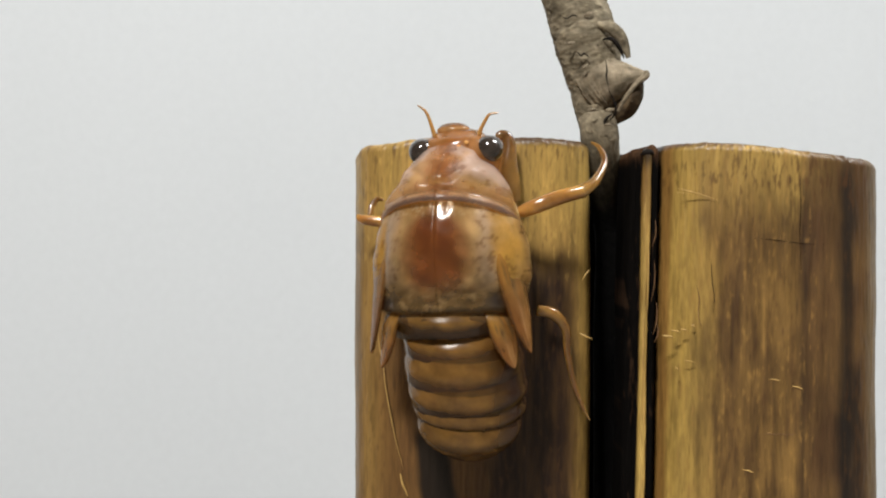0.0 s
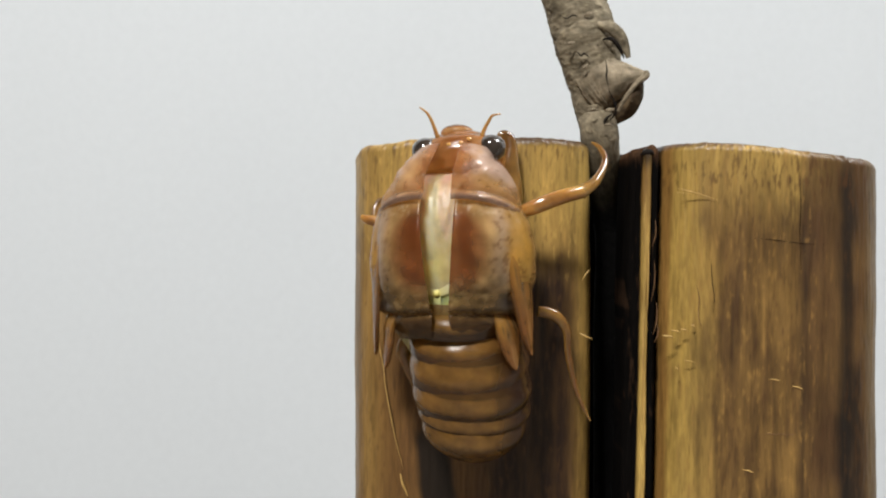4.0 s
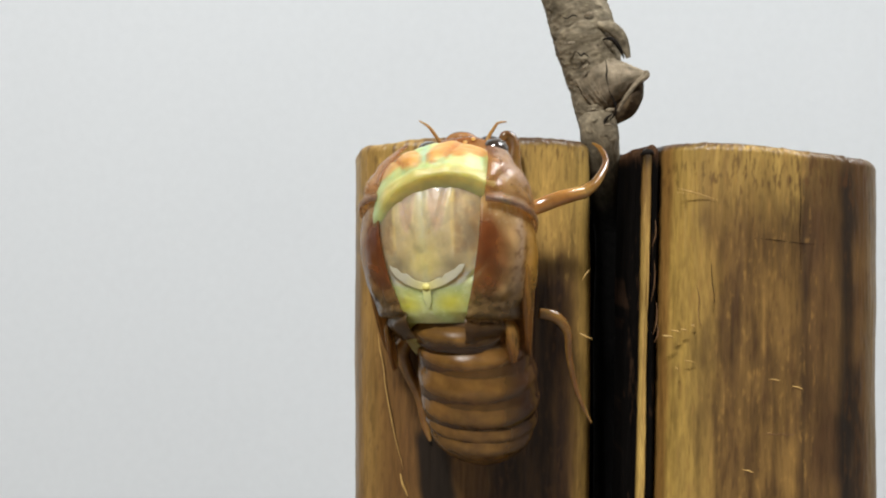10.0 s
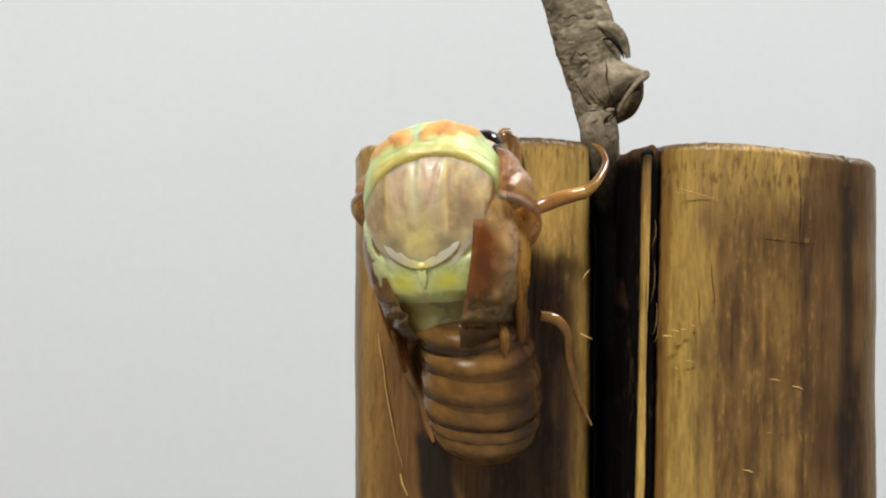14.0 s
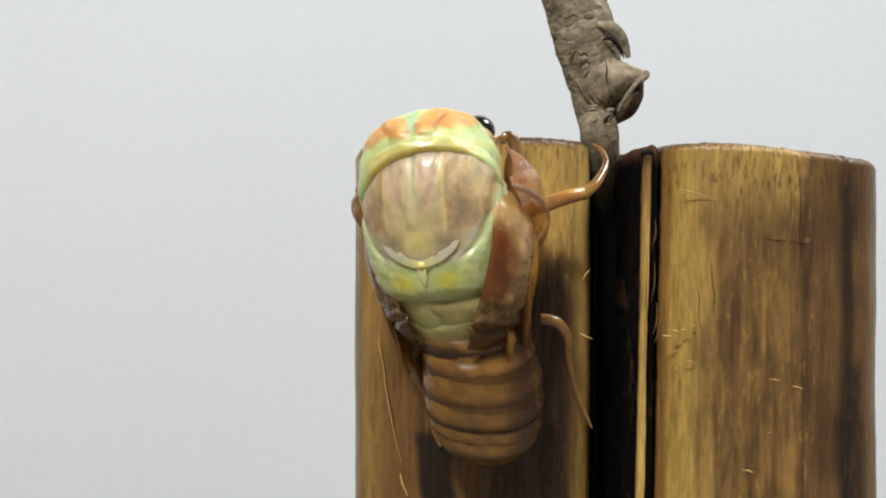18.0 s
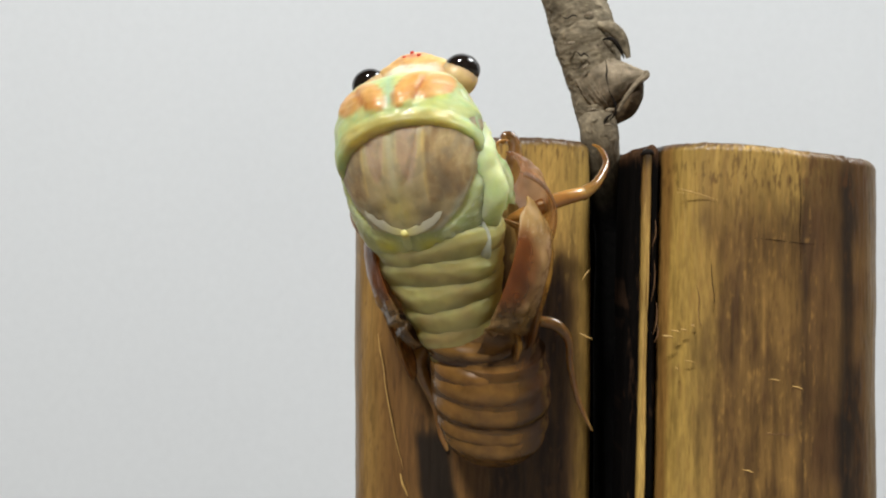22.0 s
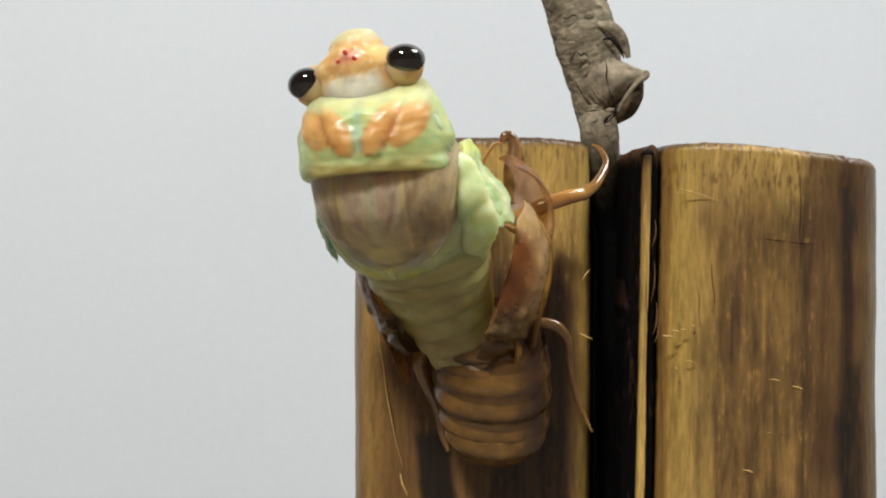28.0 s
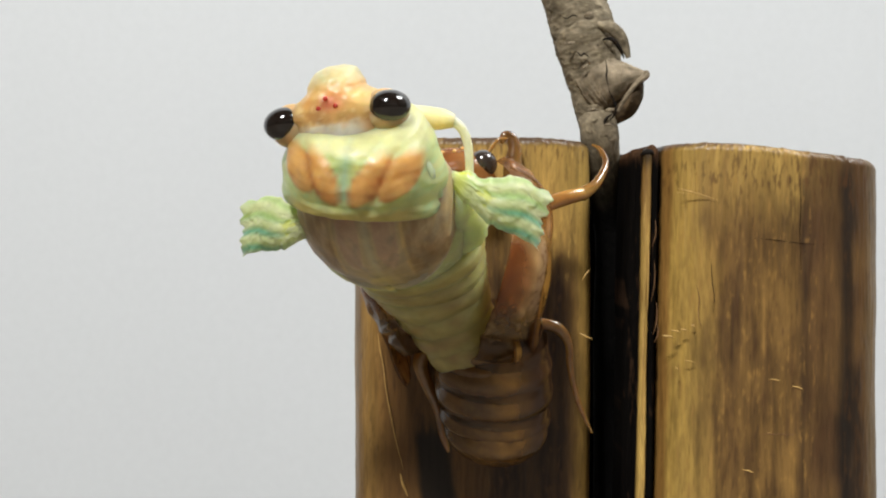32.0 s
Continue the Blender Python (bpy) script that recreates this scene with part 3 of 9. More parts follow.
def paint_thorax(A, U, x, y, z):
    cloud, fleck = fbm(x * 0.4, z * 0.4, 45, 4), fbm(x * 1.5, z * 1.7, 46, 3)
    col = blend(srgb(210, 176, 122), srgb(164, 122, 72), 0.45 + 0.7 * cloud)
    col = blend(col, srgb(206, 186, 168), 0.7 * bump_at(np.abs(A) + 5 * cloud, 38, 7) * step(z, -5, -2) * step(z, 4.0, 2.5))
    col = blend(col, srgb(222, 172, 76), 0.9 * bump_at(np.abs(A) + 8 * cloud, 58, 18) * bump_at(z, 0, 4.2))
    red = ((np.abs(A) - 4) / 20) ** 2 + ((z + 0.3) / 3.4) ** 2 + 0.4 * cloud
    col = blend(col, blend(srgb(150, 86, 42), srgb(112, 60, 32), 0.45 + 0.8 * cloud), (0.95 - 0.3 * step(np.abs(A), 10, 22)) * step(red, 1.5, 0.6))
    col = blend(col, srgb(104, 50, 28), 0.5 * bump_at(np.abs(A), 5, 5) * bump_at(z, 0.8, 2.4))
    col = blend(col, srgb(120, 98, 72), (0.55 + 0.4 * fleck) * bump_at(np.abs(A) + 4 * fleck, 33, 8) * bump_at(z, -2.2, 1.8))
    col = blend(col, srgb(122, 80, 40), 0.55 * step(fleck + 0.5 * cloud, 0.2, 0.6) * step(np.abs(A), 22, 34))
    low = step(z + 0.9 * cloud, -2.2, -4.2)
    col = blend(col, blend(srgb(96, 74, 44), srgb(138, 110, 70), 0.5 + 0.7 * fleck), 0.9 * low)
    col = blend(col, srgb(180, 154, 110), 0.5 * low * step(fleck, 0.25, 0.6) * step(z, -5.6, -5.0))
    col = blend(col, srgb(64, 60, 62), 0.85 * bump_at(z + 0.3 * fleck, -4.5, 0.75) * step(np.abs(A), 28, 44))
    col = blend(col, srgb(92, 64, 38), 0.75 * step(z + 0.3 * fleck, -5.5, -6.1))
    wrinkle = step(np.abs(fbm(A * 0.16, z * 0.5, 49, 3)), 0.10, 0.02)
    col = blend(col, srgb(226, 204, 164), 0.6 * wrinkle * step(z, 2.4, 3.6))
    return blend(col, srgb(206, 172, 108), 0.65 * step(z, 3.4, 4.6))


def relief_thorax(A, U, x, y, z):
    knob = bump_at(np.abs(x), 2.6, 0.55) * bump_at(z, -2.9, 0.5)
    return (0.09 * fbm(A * 0.16, z * 0.5, 49, 3) * step(z, 2.4, 3.6) + 0.12 * fbm(x * 0.9, z * 1.1, 47, 3) * step(z, -2.2, -3.4) + 0.10 * fbm(x * 0.5, z * 0.5, 48, 2) + 0.28 * knob
            - 0.3 * bump_at(np.abs(A), 47, 6) * bump_at(z, -1.0, 3) - 0.4 * bump_at(z, -5.5, 0.35) + 0.2 * bump_at(z, -5.0, 0.3))


FRONT = [(4.0, 0, 0, 6.0, 6.25, 4.2, 1.0), (4.6, 0, 0, 5.85, 6.1, 4.2, 1.0), (6.0, 0.1, 0, 5.3, 5.65, 4.0, 0.98), (7.2, 0.35, 0, 4.5, 4.9, 3.6, 0.98), (8.1, 0.5, 0, 3.6, 4.1, 3.0, 1.0), (8.8, 0.55, 0.2, 2.8, 3.2, 2.5, 1.0)]
THORAX = [(-7.6, 0, 0.2, 4.95, 4.85, 4.2, 0.95), (-6.2, 0, 0.1, 5.9, 5.7, 4.3, 0.95), (-4, 0, 0, 6.6, 6.2, 4.4, 0.96), (-1.6, 0, 0, 6.85, 6.65, 4.4, 0.96), (1.2, 0, 0, 6.45, 6.6, 4.4, 0.97), (3.6, 0, 0, 5.75, 5.85, 4.3, 0.98), (5.0, 0, 0, 4.9, 4.95, 4.1, 0.99), (6.1, 0, 0, 3.7, 3.9, 4.0, 1.0)]


def thick(ob, mm=0.16):
    mod = ob.modifiers.new("thickness", "SOLIDIFY")
    mod.thickness, mod.offset = mm * MM, 1.0
    return ob


def wing_pad(sign, a0, a1, z0, z1, w0, w1, up0, hw, origin):
    """A leaf that lies on the side of the back plate and ends in a rounded tip."""
    S, V = np.meshgrid(np.sin(np.linspace(0, math.pi / 2, 30)), np.linspace(-1, 1, 15), indexing="ij")
    breadth = hw * np.sqrt(np.clip(1 - S ** 2.6, 0, 1)) * (0.75 + 0.35 * np.sin(S * 2.6))
    ang = np.radians(a0 + (a1 - a0) * S + breadth * V)
    tuck = 1 - 0.09 * step(S, 0.32, 0.0)
    w, up = (w0 + (w1 - w0) * S + 0.12 * (1 - V * V)) * tuck, (up0 + 0.25 * S + 0.12 * (1 - V * V)) * tuck
    P = np.stack([sign * w * np.sin(ang) - origin[0], -up * np.cos(ang) - origin[1], z0 + (z1 - z0) * S - origin[2]], -1).reshape(-1, 3)
    faces = [(i * 15 + j, i * 15 + j + 1, i * 15 + j + 16, i * 15 + j + 15) for i in range(29) for j in range(14)]
    if sign < 0:
        faces = [f[::-1] for f in faces]
    vein = fbm(V * 3.0, S * 1.6, 58, 3)
    col = blend(srgb(146, 96, 50), srgb(200, 150, 92), (0.45 + 0.35 * V + 0.7 * vein).reshape(-1))
    col = blend(col, srgb(186, 138, 58), (0.6 * step(S, 0.7, 0.3) * (0.8 + vein)).reshape(-1))
    col = blend(col, srgb(108, 88, 66), (0.75 * step(vein + 0.5 * V, 0.0, 0.5) * step(S, 0.7, 0.45)).reshape(-1))
    col = blend(col, srgb(92, 62, 34), (0.6 * step(np.abs(V), 0.82, 0.98)).reshape(-1))
    return mesh_from("wing_pad", P, faces, col)


halves = {}
for side, sign in (("left", -1), ("right", 1)):
    arc = (-128, 0) if sign < 0 else (0, 128)
    P = (sign * 3.2, -2.0, -7.4)
    front = part("front_plate", skin("front_plate", FRONT, 40, 50, (-84, 0) if sign < 0 else (0, 104), paint_front, relief_front, (sign * 5.0, 2.0, 3.0), sweep=lambda A, U: -2.5 * (1 - np.cos(np.radians(np.minimum(np.abs(A), 100)))) * (1 - 0.7 * U)), M_THIN_SHELL, shell, "amber plate with purple-grey rear rim")
    back = part("back_plate", skin("back_plate", THORAX, 90, 70, arc, paint_thorax, relief_thorax, P, edge=lambda z: 15 * step(z, 4.0, 6.1) ** 1.5 + 5 * step(z, -5.6, -7.6) ** 1.3, sweep=lambda A, U: -2.2 * (1 - np.cos(np.radians(np.minimum(np.abs(A), 100)))) * step(U, 0.55, 1.0)), M_SHELL, shell, "red-brown glossy plate, golden at the side")
    thick(front), thick(back)
    halves[side] = (front, back)
    for a0, a1, z0, z1, w0, w1, up0, hw in ((48, 60, -4.9, -10.2, 6.3, 6.7, 6.15, 13), (52, 73, 1.8, -9.0, 6.6, 7.4, 6.7, 15)):
        back_pad = thick(part("wing_pad", wing_pad(sign, a0, a1, z0, z1, w0, w1, up0, hw, P), M_SHELL, back, "pale brown leaf-shaped wing pad"), 0.3)


# head of the shell
def paint_head(A, U, x, y, z):
    n1 = wave_noise(x * 1.6, z * 1.6, 51, 1.0)
    col = blend(srgb(172, 112, 56), srgb(206, 150, 96), 0.4 + 0.5 * n1)
    col = blend(col, srgb(146, 82, 42), 0.7 * bump_at(x, 0, 1.2) * step(z, 9.6, 9.0))
    return blend(col, srgb(132, 84, 48), step(z, 10.0, 10.4))


HEAD = [(6.6, 0, 0.2, 3.6, 3.0, 3.2, 0.9), (8.0, 0, 0.2, 3.9, 3.3, 3.2, 0.9), (9.3, 0, 0.2, 3.3, 2.9, 3.0, 0.9), (9.9, 0, 0.3, 2.5, 2.2, 2.8, 0.95), (10.35, 0, 0.4, 1.8, 1.7, 2.4, 0.95), (10.6, 0, 0.6, 0.8, 0.9, 1.5, 1)]
shell_head = part("head", skin("head", HEAD, 40, 61, paint=paint_head, relief=lambda A, U, x, y, z: 0.1 * wave_noise(x * 1.7, z * 1.7, 52, 1.0), origin=(0, 1.0, 7.0)), M_SHELL, shell, "amber nymph head")
part("brow", ball("brow", 1.5, 1.25, 0.75, paint=lambda A, U, x, y, z: blend(srgb(196, 140, 82), srgb(120, 72, 40), step(z, 0.1, 0.5))), M_SHELL, shell_head, "rounded amber brow", (-0.35, -1.3, 3.35))
antennae = {}
for sign in (-1, 1):
    part("eye", ball("eye", 1.25, 1.35, 1.2), M_NYMPH_EYE, shell_head, "dark grey glossy eye", (sign * 2.95, -2.3, 1.55))
    base = (sign * 1.9, -1.7, 2.6)
    feeler = [(0, 0, 0), (0.35, -0.3, 0.8), (0.8, -0.45, 1.5), (1.15, -0.5, 1.95), (1.9, -0.5, 2.05)] if sign > 0 else \
             [(0, 0, 0), (-0.2, -0.3, 1.0), (-0.45, -0.45, 1.9), (-0.8, -0.5, 2.6), (-1.45, -0.45, 3.1)]
    antennae[sign] = (part("antenna", tube("antenna", feeler, [0.26, 0.18, 0.15, 0.12, 0.06], 10, 30, paint=lambda th, k: tuple(blend(srgb(186, 142, 78), srgb(150, 104, 54), k))), M_LEG, shell_head, "", base), base)
for x, z in ((-0.5, 2.1), (0.6, 2.2), (1.3, 2.5)):
    part("ocellus", ball("ocellus", 0.22, 0.18, 0.16, n=14, m=10, paint=lambda A, U, x, y, z: blend(srgb(240, 190, 120), srgb(200, 120, 60), U)), M_LEG, shell_head, "", (x, -3.95, z - 0.45))


# abdomen rings of the shell
def seg_paint(i, sp):
    def paint(A, U, x, y, z):
        z = z - 0.95 * (1 - np.cos(np.radians(A)))
        n1, n2 = wave_noise(x * 0.9, z * 1.2 + i * 7, 60 + i, 1.0), wave_noise(x * 2.5, z * 2.5 + i * 5, 66, 1.0)
        # right side and tail rings darker: their shade is put into the colour
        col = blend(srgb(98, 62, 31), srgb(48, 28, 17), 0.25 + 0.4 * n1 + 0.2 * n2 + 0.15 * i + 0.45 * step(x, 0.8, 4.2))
        if i == 0:
            col = blend(srgb(52, 35, 22), srgb(86, 60, 38), 0.5 + 0.5 * n1)
        # lit gold painted on the left and front part of each ring
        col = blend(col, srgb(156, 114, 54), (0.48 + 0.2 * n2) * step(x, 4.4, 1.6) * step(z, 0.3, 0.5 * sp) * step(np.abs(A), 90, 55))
        # crease shade painted at the lip and where the ring tucks under
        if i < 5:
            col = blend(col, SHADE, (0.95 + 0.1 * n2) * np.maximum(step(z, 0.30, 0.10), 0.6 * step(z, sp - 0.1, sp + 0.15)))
        return blend(col, srgb(104, 78, 58), 0.35 * step(np.abs(A), 60, 82))
    return paint


# each ring: half width at its front and at its rear lip, height at both, visible length; its front end slides under the ring before it
SEGS = [(5.3, 4.75, 5.35, 5.1, 2.2), (4.75, 5.0, 5.1, 5.15, 2.4), (5.0, 5.2, 5.15, 4.8, 2.85), (5.2, 5.0, 4.75, 4.1, 2.4), (4.95, 4.7, 4.05, 3.4, 1.9), (4.68, 0.0, 3.35, 0.0, 3.0)]
rings = []
for i, (wt, wb, ut, ub, sp) in enumerate(SEGS):
    rows = [(sp + 0.9, 0, 0.1, wt * 0.955, ut * 0.955, 3.0, 0.95), (sp + 0.2, 0, 0.02, wt * 0.975, ut * 0.975, 3.2, 0.94), (sp - 0.3, 0, 0, wt * 0.99, ut * 0.99, 3.3, 0.94),
            (sp * 0.5, 0, 0, (wt + wb) / 2 * 1.045, (ut + ub) / 2 * 1.06, 3.4, 0.94), (0.3, 0, 0, wb * 1.012, ub * 1.012, 3.3, 0.94), (0.04, 0, 0, wb * 1.002, ub * 1.002, 3.2, 0.94), (-0.03, 0, 0.02, wb * 0.975, ub * 0.975, 3.0, 0.94), (0.1, 0, 0.05, wb * 0.93, ub * 0.93, 2.8, 0.95)]
    if i == 5:
        rows = rows[:2] + [(sp * q, 0, 0.35 * (1 - q), wt * (1 - (1 - q) ** 2) ** 0.52, ut * (1 - (1 - q) ** 2) ** 0.6, 3.2 * math.sqrt(1 - (1 - q) ** 2), 0.95) for q in (0.85, 0.68, 0.5, 0.34, 0.2, 0.1, 0.03, 0.003)]
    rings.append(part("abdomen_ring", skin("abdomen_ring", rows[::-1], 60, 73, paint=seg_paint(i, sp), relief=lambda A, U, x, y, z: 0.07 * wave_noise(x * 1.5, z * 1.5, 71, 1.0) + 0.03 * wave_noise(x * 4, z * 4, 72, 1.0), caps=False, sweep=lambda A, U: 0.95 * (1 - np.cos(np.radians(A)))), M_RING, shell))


# legs of the shell
def leg_paint(th, k):
    return tuple(blend(srgb(192, 144, 74), srgb(142, 98, 48), 0.5 + 0.5 * math.sin(k * 5 + th)))


def limb(name, pts, radii, parent, label="", flat=0.8, tone=1.0):
    return part(name, tube(name, [np.array(p, float) - SB for p in pts], radii, 14, 44, flat, lambda th, k: tuple(np.array(leg_paint(th, k)) * tone)), M_LEG, parent, label)


legs = {}
arm = limb("foreleg", [(5.9, -2.4, 2.9), (7.85, -4.4, 3.65), (10.35, -4.4, 4.6), (12.55, -3.6, 5.2)], [0.35, 0.66, 0.68, 0.6], shell, "amber foreleg reaching across the stake")
legs["claw"] = limb("foreleg_claw", [(12.35, -3.6, 5.1), (13.75, -3.0, 6.1), (14.85, -1.6, 7.95), (14.6, -0.4, 9.4), (13.9, 0.3, 10.0)], [0.68, 0.46, 0.32, 0.24, 0.1], shell, "", 0.8, 0.6)
legs["hook"] = limb("foreleg_hook", [(6.4, -1.2, 5.2), (6.3, -1.6, 7.0), (6.2, -1.7, 8.6), (6.35, -1.6, 10.0), (6.1, -1.4, 11.05), (5.5, -1.5, 11.25), (5.1, -1.7, 10.6)], [1.1, 1.0, 0.85, 0.62, 0.55, 0.48, 0.22], shell, "dark amber hooked foreleg", 0.7, 0.45)
legs["stub"] = limb("foreleg_stub", [(-4.2, -2.0, 2.2), (-5.8, -1.9, 2.5), (-7.2, -1.6, 2.7), (-7.9, -1.3, 3.0)], [0.55, 0.5, 0.45, 0.25], shell)
limb("foreleg_claw", [(-6.7, -1.5, 2.9), (-6.6, -1.2, 3.9), (-6.1, -0.9, 4.6), (-5.5, -0.9, 4.5)], [0.3, 0.26, 0.24, 0.12], legs["stub"], "dark brown curled claw", 0.8, 0.4)
legs["mid"] = limb("middle_leg", [(8.6, -2.2, -5.6), (10.2, -2.0, -6.0), (11.3, -1.6, -7.4), (11.5, -1.1, -9.6), (12.2, -0.6, -12.6), (13.0, -0.3, -14.6), (13.7, -0.1, -16.0)], [0.5, 0.55, 0.42, 0.32, 0.27, 0.2, 0.08], shell, "brown thin middle leg", 0.8, 0.5)
legs["hind"] = limb("hind_leg", [(-2.2, -1.6, -7.0), (-4.0, -1.6, -9.4), (-3.6, -1.4, -11.4), (-2.5, -1.0, -14.0), (-2.0, -0.6, -16.6), (-1.5, -0.3, -18.2)], [0.7, 0.75, 0.6, 0.48, 0.38, 0.15], shell, "reddish brown hind leg", 0.8, 0.7)

# ---- the new cicada that climbs out ----
cicada = tagged(new("cicada"), "pale green and orange moulting cicada emerging from old skin", "insect")
cicada.location = Vector(SB) * MM
GREEN, CREAM, ORANGE, TEAL = srgb(182, 200, 136), srgb(206, 200, 148), srgb(200, 142, 74), srgb(158, 192, 176)


def paint_meso(A, U, x, y, z):
    n1, n2 = wave_noise(x * 1.2, z * 1.2, 81, 1.0), wave_noise(x * 4, z * 1.2, 82, 1.0)
    ax = np.abs(x)
    edge = np.interp(z, [-1.2, 0.2, 1.6, 4, 7, 9.2, 11], [0.4, 2.9, 4.4, 5.65, 6.05, 5.8, 5.2])
    shield = step(ax - edge, 0.25, -0.1) * step(z, -0.3, 0.5)
    col = blend(GREEN, CREAM, 0.4 + 0.4 * n1)
    streak = wave_noise(x * 7, z * 0.8, 85, 1.0)
    body = blend(srgb(184, 164, 122), srgb(206, 188, 144), 0.5 + 0.5 * n1)
    outer_lobe = step(ax, 2.5, 2.7) * step(z + 0.3 * (ax - 3.7) ** 2, 2.6, 3.2)
    body = blend(body, blend(srgb(166, 138, 98), srgb(208, 184, 138), 0.45 + 0.6 * fbm(x * 1.6, z * 0.45, 86, 4)), outer_lobe)
    body = blend(body, srgb(132, 104, 76), 0.5 * outer_lobe * bump_at(ax, 3.9, 1.1) * bump_at(z, 4.0, 1.8))
    inner = np.sqrt(((ax - 1.35) / 0.85) ** 2 + ((z - 8.6) / 4.2) ** 2)
    body = blend(body, blend(srgb(184, 152, 130), srgb(206, 180, 150), 0.5 + 0.5 * streak), 0.8 * step(inner, 1.05, 0.9))
    body = blend(body, srgb(210, 192, 148), 0.55 * bump_at(inner, 1.02, 0.09) * step(z, 4.0, 4.8))
    body = blend(body, srgb(216, 190, 128), 0.85 * bump_at(ax, 2.55, 0.13) * step(z, 2.8, 3.6))
    body = blend(body, srgb(178, 132, 118), 0.6 * step(z, 8.6, 9.8))
    body = blend(body, srgb(208, 206, 172), 0.65 * bump_at(x, 0, 0.3))
    body = blend(body, srgb(140, 126, 98), 0.7 * bump_at(ax, 2.1, 0.6) * bump_at(z, 2.0, 0.6))
    body = blend(body, srgb(222, 206, 130), 0.85 * bump_at(x, 0, 1.3) * bump_at(z, 2.2, 1.6))
    body = blend(body, srgb(214, 216, 196), 0.8 * bump_at(ax - edge, -0.2, 0.35) * step(z, 4, 2))
    col = blend(col, body, shield)
    line = step(np.abs(fbm(x * 0.75 + 0.25 * z, z * 0.22, 87, 3)), 0.07, 0.015)
    col = blend(col, srgb(216, 200, 152), 0.22 * shield * line * step(z, 1.8, 3.0))
    crease = step(np.abs(fbm(x * 0.6, z * 0.9, 88, 3)), 0.05, 0.01)
    col = blend(col, srgb(226, 230, 190), 0.45 * (1 - shield) * crease)
    col = blend(col, srgb(150, 142, 120), 0.35 * shield * step(fbm(x * 0.7, z * 0.4, 89, 4), 0.05, 0.5))
    return blend(col, srgb(214, 204, 66), 0.85 * bump_at(z + 0.2 * n1, -1.5, 0.9) * bump_at(ax, 1.9, 1.2))


def relief_meso(A, U, x, y, z):
    ax = np.abs(x)
    lobe = 0.35 + 2.0 * np.sqrt(np.clip((z - 4.2) / 6.0, 0, 1))
    edge = np.interp(z, [-1.2, 0.2, 1.6, 4, 7, 9.2, 11], [0.4, 2.9, 4.4, 5.65, 6.05, 5.8, 5.2])
    return 0.08 * fbm(x * 1.1, z * 0.4, 83, 3) - 0.10 * bump_at(ax - lobe, 0, 0.2) * step(z, 4, 5) - 0.35 * bump_at(ax - edge, 0.25, 0.35) * step(z, 0, 1) - 0.08 * bump_at(x, 0, 0.25) + 0.10 * wave_noise(x * 2, z * 2, 84, 1.0) * step(ax - edge, 0.2, 0.9)


# local frame of the thorax: origin at the middle of the ridge cross, z to the head, back towards -y
MESO = [(-3.2, 0, 4.6, 5.0, 3.3, 3.6, 0.95), (-2.2, 0, 4.5, 5.5, 3.95, 3.8, 0.95), (-0.6, 0, 4.5, 6.0, 4.4, 4.0, 0.95), (1.2, 0, 4.5, 6.25, 4.75, 4.2, 0.97), (3.5, 0, 4.5, 6.4, 5.15, 4.3, 0.97),
        (6, 0, 4.6, 6.25, 5.3, 4.3, 0.97), (8.0, 0, 4.8, 5.7, 5.0, 4.2, 0.97), (9.2, 0, 5.0, 5.0, 4.4, 4.0, 0.97), (9.9, 0, 5.3, 4.1, 3.5, 3.4, 0.97), (10.2, 0, 5.6, 3.0, 2.4, 2.4, 1)]
meso = part("thorax", skin("thorax", MESO, 210, 241, paint=paint_meso, relief=relief_meso), M_SKIN, cicada, "bronze and pink banded back shield, pale green flanks")
hind, folds = {}, {}
for sign in (-1, 1):
    pts = [(0.1 * sign, -0.08, 0.0), (sign * 0.9, -0.12, 0.25), (sign * 1.9, -0.04, 0.75), (sign * 2.8, 0.12, 1.4), (sign * 3.3, 0.3, 1.9)]
    part("ridge_arm", tube("ridge_arm", pts, [0.28, 0.36, 0.42, 0.34, 0.06], 14, 34, 0.12, lambda th, k: tuple(blend(srgb(214, 204, 128), srgb(180, 174, 150), 2.0 * k))), M_RIDGE, meso, "bluish white raised ridge")
    pts = [(sign * 4.6, 3.0, 0.2), (sign * 4.9, 2.8, -1.2), (sign * 4.9, 2.8, -2.6), (sign * 4.5, 3.0, -4.0), (sign * 4.2, 3.2, -4.9)]
    hind[sign] = part("hind_wing_bud", tube("hind_wing_bud", pts, [0.7, 1.15, 1.35, 1.0, 0.15], 16, 36, 0.35, lambda th, k: tuple(blend(srgb(206, 222, 176), srgb(232, 234, 206), 0.5 + 0.5 * math.sin(6 * k + th))),
         lambda th, k: 0.10 * math.sin(3 * th + 9 * k)), M_WING, meso, "pale folded hind wing bud")
    pts = [(sign * 3.0, 6.8, 7.4), (sign * 4.8, 5.2, 6.0), (sign * 5.6, 4.2, 3.4), (sign * 5.6, 4.0, 0.2), (sign * 4.6, 4.4, -4.0)]
    folds[sign] = part("flank_fold", tube("flank_fold", pts, [0.8, 1.6, 2.0, 1.9, 0.7], 20, 44, 0.75, lambda th, k: tuple(blend(srgb(190, 208, 146), srgb(218, 224, 166), 0.5 + 0.9 * noise.noise(Vector((math.cos(th) * 1.5, math.sin(th) * 1.5, k * 9))))),
         lambda th, k: 0.26 * noise.noise(Vector((math.cos(th) * 1.3, math.sin(th) * 1.3, k * 7))) + 0.12 * noise.noise(Vector((math.cos(th) * 3, math.sin(th) * 3, k * 22)))), M_SKIN, meso, "soft wrinkled pale green fold of the flank")
